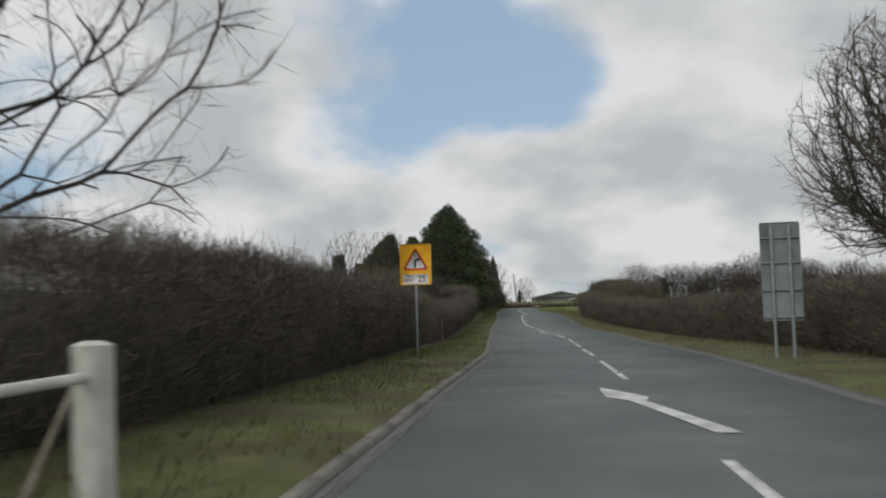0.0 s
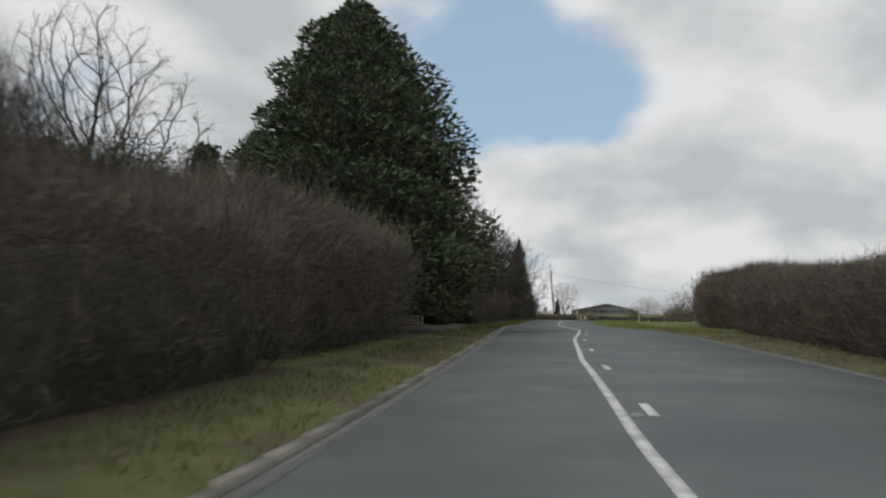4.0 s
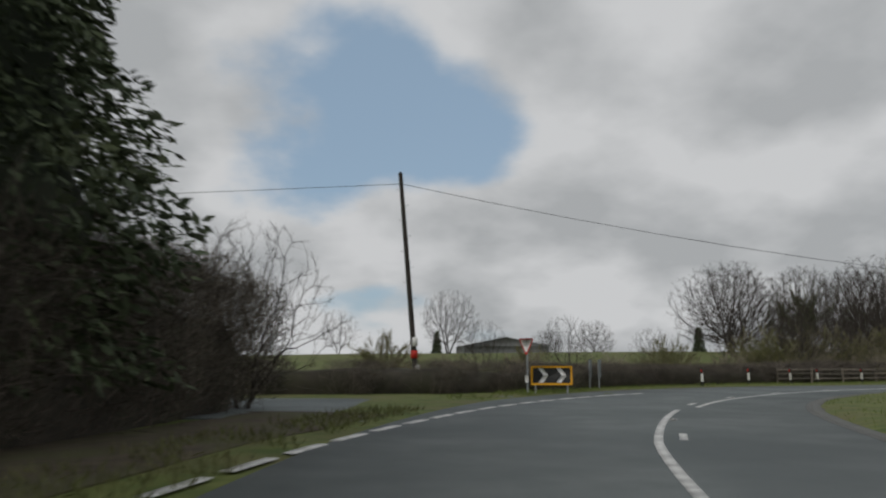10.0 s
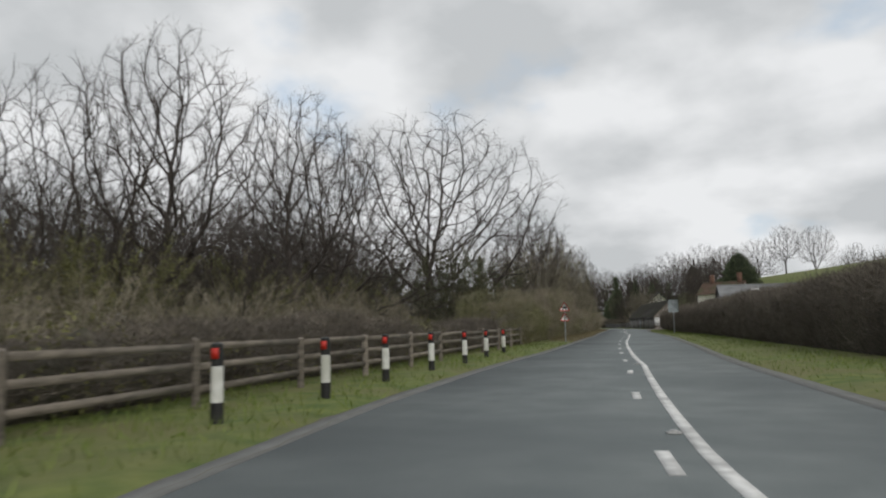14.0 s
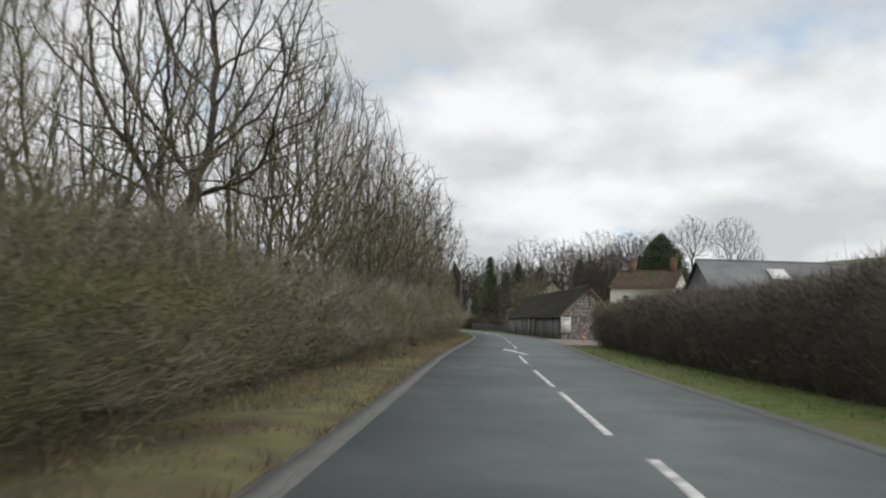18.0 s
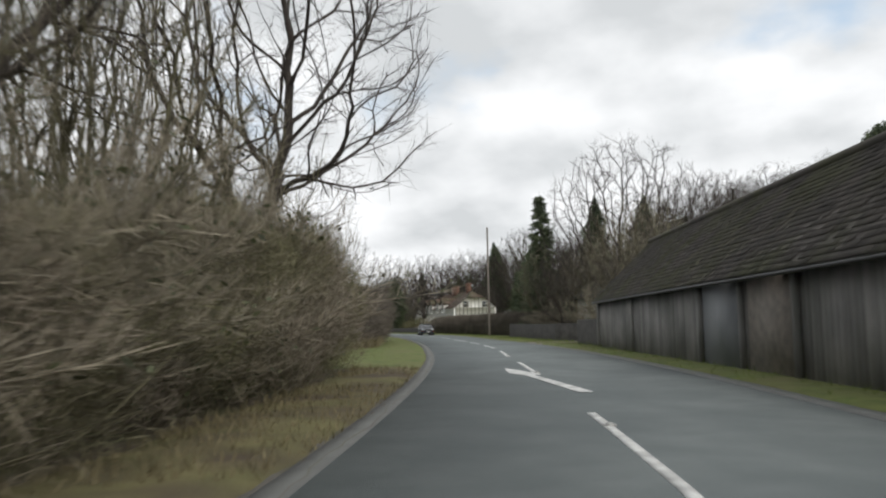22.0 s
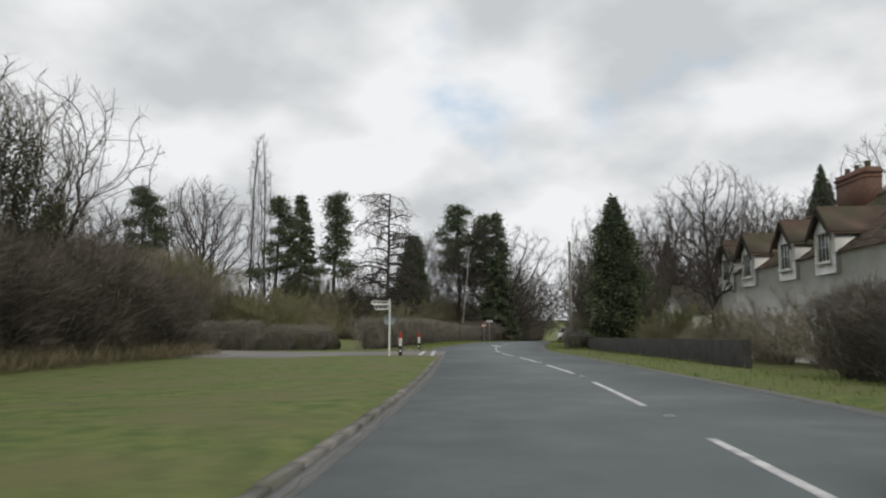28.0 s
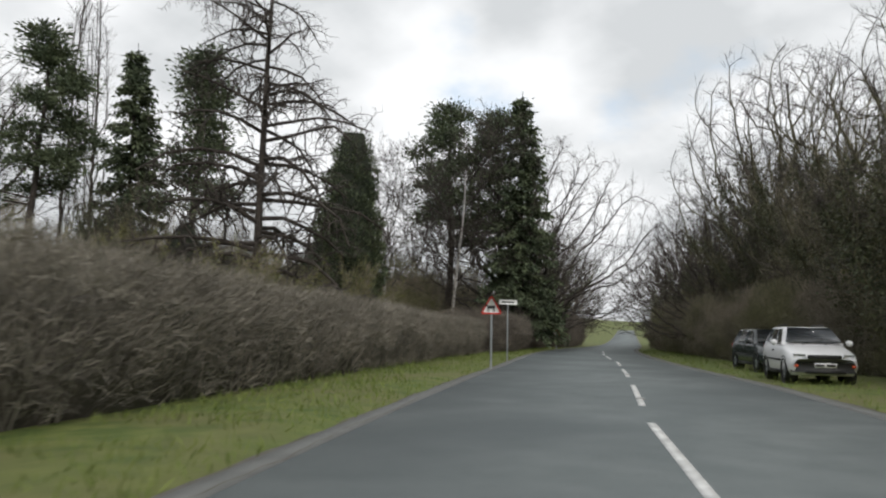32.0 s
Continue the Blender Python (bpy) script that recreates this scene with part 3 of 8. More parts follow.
# side roads: at the bend, and towards the houses
def side_road(s0, s1, l0, l1, far, turn, label):
    """A flat apron that leaves the road on its left."""
    a, b = on_road(s0, l0), on_road(s1, l0)
    h = radians(heading((s0 + s1) / 2) + turn)
    way = np.array([-math.sin(h), math.cos(h)])
    n = 46
    u = np.linspace(0, 1, n)[:, None]
    flare = 1 + 0.9 * np.exp(-u * far / 3.5)
    mid = (a[:2] + b[:2]) / 2 + way * u * far
    half = (b[:2] - a[:2]) / 2
    across = half - way * (half @ way)
    left, right = mid - across * flare * l1, mid + across * flare * l1
    v = []
    for p in (left, right):
        z = terrain(p[:, 0], p[:, 1]) - 0.015 + 0.045 * smooth(3, 9, u[:, 0] * far)
        v.append(np.c_[p, z])
    v = np.stack(v, 1).reshape(-1, 3)
    k = np.arange(n - 1)[:, None] * 2
    g = Geo().add(v, k + np.array([[0, 1, 3, 2]]))
    low = v - np.array([0, 0, 0.25])
    g.add(np.concatenate([v, low]), np.concatenate([k + np.array([[0, 2, 2 + 2 * n, 2 * n]]), k + np.array([[1, 1 + 2 * n, 3 + 2 * n, 3]])]))
    return tagged(part("side_road", g, "asphalt"), label, "road", kind="structure")


side_road(196, 210, -3.6, 0.55, 90, 116, "narrow tarmac lane that joins the main road at the bend")


def lane_mouth():
    """The lane that leaves on the left past the bollards."""
    u = np.concatenate([np.arange(-3.3, -14, -0.35), np.arange(-14, -64, -1.2)])
    near = np.interp(-u, [2.9, 3.6, 4.0, 4.5, 5.4, 6.3, 7.4, 8.6, 10.5, 12.5, 16, 64], [498.9, 499.6, 500.1, 500.6, 500.8, 501.0, 500.8, 499.4, 496.6, 495.2, 494.0, 482])
    far = np.interp(-u, [2.9, 4.0, 7.4, 11, 16, 64], [511.0, 509.3, 508.0, 507.4, 506.0, 494])
    rows = 11
    w = np.clip(np.linspace(-0.125, 1.125, rows), 0, 1)
    ss, ll = near[:, None] * (1 - w) + far[:, None] * w, np.repeat(u[:, None], rows, 1)
    v = on_road(ss, ll)
    v[..., 2] = np.where(ll > -5.1, v[..., 2] + 0.005, terrain(v[..., 0], v[..., 1]) + 0.03)
    v[:, [0, -1], 2] -= 0.15
    ids = np.arange(ss.size).reshape(ss.shape)
    q = np.stack([ids[:-1, :-1], ids[:-1, 1:], ids[1:, 1:], ids[1:, :-1]], -1).reshape(-1, 4)
    tagged(part("side_road", Geo().add(v.reshape(-1, 3), q), "lane", flat=False), "narrow pale tarmac lane towards a farm", "road", kind="structure")


lane_mouth()

# kerbs on the left
def kerbs(s0, s1, side, label):
    k = tagged(new("kerb"), label, "kerb", kind="structure")
    xs, ls = LEFT if side < 0 else RIGHT
    g0 = Geo().box((0.125, 0.9, 0.24), (0, 0, 0.0)).mesh("kerb_stone", "concrete")
    for s in np.arange(s0, s1, 0.915):
        p = on_road(s + 0.45, np.interp(s, xs, ls) + side * 0.06)
        part("kerb_stone", g0, None, k, m=pose(p[0], p[1], p[2] - 0.068 + 0.012 * math.sin(s * 3.7), 0, 0, heading(s)))


kerbs(5, 127, -1, "weathered concrete kerb half sunk in grass")
kerbs(432, 498, -1, "pale concrete kerb along mown grass")

# ---- road markings ----
CENTRE = ([-90, 8, 20, 28, 36, 44, 53, 60, 65, 71, 78, 88, 98, 110, 120, 134, 143, 154, 172, 184, 191, 195, 205, 224, 235, 246, 252, 259, 264, 274, 284, 307, 313, 330, 345, 350, 357, 365, 372, 379, 384, 393, 400, 409, 414, 422, 430, 440, 448, 457, 468, 475, 484, 489, 492, 497, 504, 512, 519, 526, 532, 539, 545, 556, 600, 900],
          [-0.3, -0.33, -0.28, -0.1, 0.3, 0.65, 0.65, 0.37, 0.08, -0.4, -0.75, -0.95, -0.75, 0.1, 0.2, 0.33, 0.3, 0.28, 0.15, 0.17, 0.05, -0.06, 0, -0.05, -0.35, -0.5, -0.33, -0.08, -0.2, -0.4, -0.42, -0.05, 0.05, 0, -0.08, -0.22, -0.36, -0.45, -0.3, -0.1, -0.22, -0.35, -0.3, 0.15, 0.17, 0.33, 0.5, 0.7, 0.6, 0.55, 0.44, 0.4, 0.5, 0.38, 0.27, 0.04, -0.22, -0.4, -0.68, -0.58, -0.38, 0.12, 0.5, 1, 0.5, 0])


def painted(s0, s1, l, w, label="white painted road line, slightly worn", group="broken centre line"):
    n = max(2, int(s1 - s0) + 1)
    s = np.linspace(s0, s1, n)
    c = np.interp(s, *CENTRE) + l
    g = strip(s0, s1, (s, c - w / 2), (s, c + w / 2), -0.002, 0.006, 1.0)
    tagged(part("road_marking", g, "paint"), label, "road marking", group)


for s in [-6.5, 2.4, 15.5, 23.6, 31.0, 38.0, 46.5, 60.0, 66.7, 315.0, 321.6, 330.3, 343.8, 352.8, 361.4, 370.0, 378.4, 391.0, 400.3, 409.5, 419.0, 428.0, 433.5, 442.1, 451.1, 460.0, 465.2, 474.2, 483.2, 491.2, 499.3, 507.2, 514.0, 526.5, 534.3, 543.3, 552.3, 561.3, 570.3, 579.3]:
    painted(s, s + (5.4 if s < 560 else 6.0), 0.0, 0.11)
painted(71.5, 203.0, -0.15, 0.13, "long solid white road line on the outside of the bend", "double centre line")
painted(204.5, 313.5, 0.15, 0.13, "long solid white road line through the bend", "double centre line")
for s in (79.6, 85.6, 91.6, 97.6, 103.6, 109.6, 115.6, 121.4, 127.1, 132.7, 138.3, 143.8, 150.3, 156.6, 164.0, 171.7, 177.7, 183.7, 189.7, 195.6):
    painted(s, s + 1.0, 0.2, 0.12, "short white road mark beside the solid line", "double centre line")
for s in (205.7, 211.5, 217.3, 223.1, 228.9, 234.8, 240.3, 245.5, 250.8, 256.1, 261.1, 266.7, 271.7, 277.6, 283.6, 289.6, 295.6, 301.6, 307.6):
    painted(s, s + 1.0, -0.2, 0.12, "short white road mark beside the solid line", "double centre line")


def arrow_at(s0, s1):
    """A deflection arrow with a swung head."""
    u = np.linspace(0, 1, 11)
    mid = 0.34 - 0.92 * u
    half = np.array([0.13, 0.13, 0.12, 0.12, 0.11, 0.11, 0.10, 0.30, 0.22, 0.12, 0.01])
    s = s0 + u * (s1 - s0)
    c = np.interp(s, *CENTRE) + mid
    v = np.stack([on_road(s, c - half), on_road(s, c + half)], 1).reshape(-1, 3) + np.array([0, 0, 0.011])
    k = np.arange(10)[:, None] * 2
    tagged(part("road_arrow", Geo().add(v, k + np.array([[0, 1, 3, 2]])), "paint"), "white painted curved arrow on grey tarmac", "road arrow", "road arrows")


for a, b in ((9.2, 13.8), (53.9, 57.8), (337.0, 342.4), (386.6, 393.4), (518.6, 523.4)):
    arrow_at(a, b)

for s in np.arange(190.0, 213.0, 1.4):
    g = strip(s, s + 1.0, ([190, 202, 213], [-4.72, -4.48, -3.92]), ([190, 202, 213], [-4.56, -4.32, -3.76]), 0.0, 0.012, 0.31)
    tagged(part("give_way_mark", g, "paint"), "short white give way line at a side road", "road marking", "give way lines")
for l in (-3.85, -4.45):
    for s in np.arange(499.9 if l > -4 else 500.6, 509.3, 1.0):
        m = l - 0.2 * (s - 500) / 8
        g = strip(s, s + 0.62, m - 0.1, m + 0.1, 0.0, 0.012, 0.31)
        tagged(part("give_way_mark", g, "paint"), "short white give way line at a side road", "road marking", "give way lines")
stud = Geo().box((0.14, 0.11, 0.02), (0, 0, 0.01)).box((0.07, 0.09, 0.02), (0, 0, 0.025)).mesh("cat_eye", "stud")
for s in list(np.arange(16.8, 70, 9.0)) + list(np.arange(79.5, 310, 12.0)) + list(np.arange(328.6, 560, 9.0)):
    p = on_road(s, np.interp(s, *CENTRE) + (0.02 if not 71 < s < 313 else 0.0))
    tagged(part("cat_eye", stud, None, m=pose(*p, 0, 0, heading(s))), "small metal reflecting road stud", "road stud", "cat's eyes")


# ---- hedges, scrub and grass ----
def field_noise(x, y, seed):
    """Cheap smooth noise between -1 and 1."""
    return (np.sin(x * 1.3 + seed) * np.cos(y * 1.7 - seed * 2) + np.sin(x * 0.41 - seed * 3 + y * 0.6) + 0.6 * np.sin(x * 3.1 + y * 2.3 + seed * 5)) / 2.6


def hedge_plant_mesh(seed, style):
    """One length of hedge, 2.6 m along y, with its stems and twigs; its nominal width and height stand in HEDGE_SIZE."""
    rng = np.random.default_rng(seed)
    w, h = HEDGE_SIZE[style]
    scrubby = style == "scrub"

    def half(z):
        return w / 2 * np.interp(z / h, [0, 0.15, 0.45, 0.8, 0.94, 1.0], [0.72, 0.86, 1.0, 0.92, 0.74, 0.45] if style != "clip" else [0.8, 0.9, 1.0, 0.97, 0.92, 0.8])

    g = Geo()
    # stems from the foot
    n = 90
    p = np.c_[rng.uniform(-0.3, 0.3, n) * w, rng.uniform(-1.3, 1.3, n), np.full(n, -0.1)]
    d = np.c_[np.sign(p[:, 0]) * np.abs(rng.normal(size=n)) * 0.35, rng.normal(size=n) * 0.3, np.full(n, 1.0)]
    r = rng.uniform(0.006, 0.018, n)
    for k in range(5):
        d = d + rng.normal(size=(n, 3)) * (0.3 if scrubby else 0.2)
        d[:, 2] = np.maximum(d[:, 2], 0.25)
        d /= np.linalg.norm(d, axis=1)[:, None]
        q = p + d * (h * rng.uniform(0.15, 0.24, n))[:, None]
        lim = half(np.clip(q[:, 2], 0, h))
        q[:, 0] = np.clip(q[:, 0], -lim, lim)
        g.tubes(p, q, r, r * 0.78, 3)
        p, r = q, r * 0.78
    # twigs, denser towards the outside and the top
    n = {"field": 11000, "clip": 12000, "scrub": 17000}[style]
    z = h * rng.random(n) ** 0.75
    side = rng.choice([-1.0, 1.0], n)
    x = side * half(z) * np.sqrt(rng.random(n)) * (1 + 0.09 * np.sin(z * 5 + seed))
    y = rng.uniform(-1.3, 1.3, n)
    bump = (np.sin(y * 2.4 + seed * 1.7) * 0.5 + np.sin(y * 5.3 + z * 3 + seed) * 0.35) * (0.10 if style != "clip" else 0.04)
    at = np.stack([x * (1 + bump), y, z * (1 + bump * 0.8)], -1)
    way = np.stack([x / w * 1.3, np.zeros(n), np.full(n, 0.55)], -1) + rng.normal(size=(n, 3)) * (0.62 if scrubby else 0.5)
    ln = rng.uniform(0.10, 0.42, n) * (0.85 if style != "field" else 1.0)
    g.blades(at, way, ln, rng.uniform(0.005, 0.013, n) * (0.75 if scrubby else 1.0), rng)
    # long shoots above the rest
    n = {"field": 420, "clip": 150, "scrub": 420}[style]
    x = rng.normal(size=n) * 0.26 * w
    at = np.stack([np.clip(x, -w / 2, w / 2), rng.uniform(-1.3, 1.3, n), h * rng.uniform(0.78, 0.96, n)], -1)
    way = rng.normal(size=(n, 3)) * 0.3 + np.array([0, 0, 1.0])
    g.blades(at, way, rng.uniform(0.2, 0.75, n) * (0.45 if style == "clip" else 1.0), rng.uniform(0.006, 0.012, n), rng)
    return g.mesh("hedge_plant", {"scrub": "bramble", "clip": "cliptwig", "field": "twig"}[style])


HEDGE_SIZE = dict(field=(2.6, 2.2), clip=(1.8, 1.8), scrub=(4.2, 2.6))
HEDGE_PLANTS = {k: [hedge_plant_mesh(300 + 10 * i + j, k) for j in range(4)] for i, k in enumerate(HEDGE_SIZE)}


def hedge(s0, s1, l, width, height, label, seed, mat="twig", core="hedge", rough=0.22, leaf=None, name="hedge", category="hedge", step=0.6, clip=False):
    """A hedge along the road: plants side by side round an added core, coloured darker for the shade inside. l, height:
    a number, or (stations, values).
    """
    rng = np.random.default_rng(seed)
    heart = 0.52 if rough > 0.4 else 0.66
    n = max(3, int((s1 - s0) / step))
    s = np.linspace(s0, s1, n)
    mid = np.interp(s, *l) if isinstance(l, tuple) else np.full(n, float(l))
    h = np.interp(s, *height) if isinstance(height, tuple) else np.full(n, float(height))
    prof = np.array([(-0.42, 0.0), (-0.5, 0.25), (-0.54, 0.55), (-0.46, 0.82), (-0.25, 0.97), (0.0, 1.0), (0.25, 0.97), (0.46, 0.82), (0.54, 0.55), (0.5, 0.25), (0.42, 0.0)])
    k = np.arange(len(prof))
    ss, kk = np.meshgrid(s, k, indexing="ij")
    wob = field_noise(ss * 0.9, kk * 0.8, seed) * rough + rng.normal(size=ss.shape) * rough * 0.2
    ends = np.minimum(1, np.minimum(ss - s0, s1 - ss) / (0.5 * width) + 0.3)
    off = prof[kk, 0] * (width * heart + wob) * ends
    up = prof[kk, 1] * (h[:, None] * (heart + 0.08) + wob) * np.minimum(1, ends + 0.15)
    base = on_road(ss, mid[:, None] + off)
    base[..., 2] = terrain(base[..., 0], base[..., 1]) - 0.03 + up
    ids = np.arange(ss.size).reshape(ss.shape)
    quads = np.stack([ids[:-1, :-1], ids[1:, :-1], ids[1:, 1:], ids[:-1, 1:]], -1).reshape(-1, 4)
    root_at = on_road((s0 + s1) / 2, float(np.mean(mid)))
    root = thing(name, pose(*root_at), label, category)
    origin = Matrix.Translation(-Vector(root_at))
    g = Geo().add(base.reshape(-1, 3), quads)
    cap0, cap1 = ids[0], ids[-1]
    g.f += [np.array([(cap0[j], cap0[j + 1], cap0[-j - 2], cap0[-j - 1]) for j in range(5)]), np.array([(cap1[-j - 1], cap1[-j - 2], cap1[j + 1], cap1[j]) for j in range(5)])]
    # added solid core, darker than the twigs: shade inside the hedge as colour
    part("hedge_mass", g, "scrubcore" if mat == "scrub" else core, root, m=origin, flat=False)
    # the plants
    style = "scrub" if mat == "scrub" else "clip" if clip else "field"
    w0, h0 = HEDGE_SIZE[style]
    count = max(2, int(round((s1 - s0) / 1.9)))
    for i in range(count):
        sp = s0 + 1.1 + (s1 - s0 - 2.2) * i / (count - 1) + rng.normal() * 0.08
        p = place(sp, float(np.interp(sp, s, mid)) + rng.normal() * 0.06 * width * rough)
        hh = float(np.interp(sp, s, h)) * (1 + rough * 0.35 * float(field_noise(sp * 0.5, sp * 0.23, seed)) + rough * 0.12 * rng.normal())
        sc = Matrix.Diagonal((width / w0 * rng.uniform(0.93, 1.07), rng.uniform(0.95, 1.1), hh / h0, 1))
        part("hedge_plant", HEDGE_PLANTS[style][int(rng.integers(0, 4))], None, root, m=origin @ pose(*p, 0, 0, heading(sp) + (180 if rng.random() < 0.5 else 0)) @ sc)
    if leaf:
        c2 = int((s1 - s0) * (float(np.mean(h)) * 2 + width) * 240 * leaf[1])
        i, j = rng.integers(0, n - 1, c2), rng.integers(0, len(prof) - 1, c2)
        a, b = rng.random(c2)[:, None], rng.random(c2)[:, None]
        q = (base[i, j] * (1 - a) + base[i + 1, j] * a) * (1 - b) + (base[i, j + 1] * (1 - a) + base[i + 1, j + 1] * a) * b
        q = q + (q - on_road(s[i], mid[i])) * np.array([0.4, 0.4, 0.3]) * rng.random(c2)[:, None] + rng.normal(size=(c2, 3)) * 0.12
        lv = Geo().blades(q, rng.normal(size=(c2, 3)), rng.uniform(0.05, 0.11, c2), rng.uniform(0.03, 0.06, c2), rng)
        part("leaf_layer", lv, leaf[0], root, m=origin)
    return root


def tufts(s0, s1, l0, l1, count, mat, label, seed, length=(0.08, 0.22), width=0.012, category="grass"):
    """Grass blades on a verge, as one mesh."""
    rng = np.random.default_rng(seed)
    s = rng.uniform(s0, s1, count)
    f0, f1 = (np.interp(s, *l) if isinstance(l, tuple) else np.full(count, float(l)) for l in (l0, l1))
    p = on_road(s, f0 + (f1 - f0) * rng.random(count))
    keep = field_noise(p[:, 0] * 0.9, p[:, 1] * 0.9, seed) > -0.35
    p = p[keep]
    p[:, 2] = terrain(p[:, 0], p[:, 1]) + 0.02
    way = rng.normal(size=p.shape) * 0.45 + np.array([0, 0, 1.0])
    g = Geo().blades(p, way, rng.uniform(*length, len(p)), rng.uniform(width, width * 2, len(p)), rng)
    return tagged(part("verge_grass", g, mat), label, category, kind="stuff")


def sheet_patch(name, s0, s1, l0, l1, mat, label, category, z=0.012, kind="structure", follow=True):
    """A thin uneven sheet on the ground beside the road."""
    n, m_ = max(3, int((s1 - s0) / 1.0)), 7
    s = np.linspace(s0, s1, n)
    f0, f1 = (np.interp(s, *l) if isinstance(l, tuple) else np.full(n, float(l)) for l in (l0, l1))
    u = np.linspace(0, 1, m_)
    ss = np.repeat(s[:, None], m_, 1)
    ll = f0[:, None] + (f1 - f0)[:, None] * u
    ll[:, 0] += 0.12 * field_noise(s * 2.0, s * 0.7, s0)
    ll[:, -1] += 0.25 * field_noise(s * 1.4, s * 0.5, s1)
    p = on_road(ss, ll)
    p[..., 2] = np.maximum(terrain(p[..., 0], p[..., 1]) + z, p[..., 2] - 0.02) + 0.02 * np.sin(u * np.pi)
    ids = np.arange(ss.size).reshape(ss.shape)
    q = np.stack([ids[:-1, :-1], ids[1:, :-1], ids[1:, 1:], ids[:-1, 1:]], -1).reshape(-1, 4)
    g = Geo().add(p.reshape(-1, 3), q)
    rim = np.concatenate([ids[:, 0], ids[-1, 1:], ids[::-1, -1][1:], ids[0, ::-1][1:-1]])
    low = p.reshape(-1, 3)[rim] - np.array([0, 0, 0.12])
    k = np.arange(len(rim))
    both = np.concatenate([p.reshape(-1, 3)[rim], low])
    g.add(both, np.stack([k, k + len(rim), (k + 1) % len(rim) + len(rim), (k + 1) % len(rim)], 1))
    return tagged(part(name, g, mat, flat=False), label, category, kind=kind)


# ---- trees ----
def grow(rng, height, trunk=0.3, spread=0.55, levels=5, kids=(7, 6, 5, 4), upright=0.35, droop=0.0, bend=0.25, radius=None, shrink=0.62):
    """Bare branches: lists of segments (a, b, ra, rb, level)."""
    segs = []
    r0 = radius or height * 0.022

    def limb(p, d, length, r, level):
        n = 5 if level == 0 else 4 if level < 3 else 2
        pts = [p]
        for i in range(n):
            d = d + rng.normal(size=3) * bend / n ** 0.5 * (0.25 if level == 0 else 1)
            d[2] += (upright * 0.35 - droop * (i / n)) if level else 0.1
            d = d / np.linalg.norm(d)
            q = pts[-1] + d * length / n
            ra, rb = r * (1 - 0.65 * i / n), r * (1 - 0.65 * (i + 1) / n)
            segs.append((pts[-1], q, ra, rb, level))
            pts.append(q)
        if level >= levels - 1:
            return
        k = kids[min(level, len(kids) - 1)]
        lo = trunk if level == 0 else 0.25
        for c in range(k):
            u = lo + (1 - lo) * (c + rng.random()) / k
            i = min(int(u * n), n - 1)
            base = pts[i] + (pts[i + 1] - pts[i]) * (u * n - i)
            ax = rng.normal(size=3)
            ax -= d * (ax @ d)
            ax /= np.linalg.norm(ax) + 1e-9
            dd = d * (1 - spread) + ax * spread * 1.35
            dd[2] += upright * 0.5
            dd /= np.linalg.norm(dd)
            ln = length * shrink * (1.15 - 0.45 * u) * rng.uniform(0.75, 1.15)
            limb(base, dd, ln, max(r * (1 - 0.6 * u) * 0.62, 0.006), level + 1)

    limb(np.zeros(3), np.array([0, 0, 1.0]), height * 0.62, r0, 0)
    a, b = np.array([x[0] for x in segs]), np.array([x[1] for x in segs])
    top = b[:, 2].max()
    f = height / top
    return a * f, b * f, np.array([x[2] for x in segs]), np.array([x[3] for x in segs]), np.array([x[4] for x in segs])


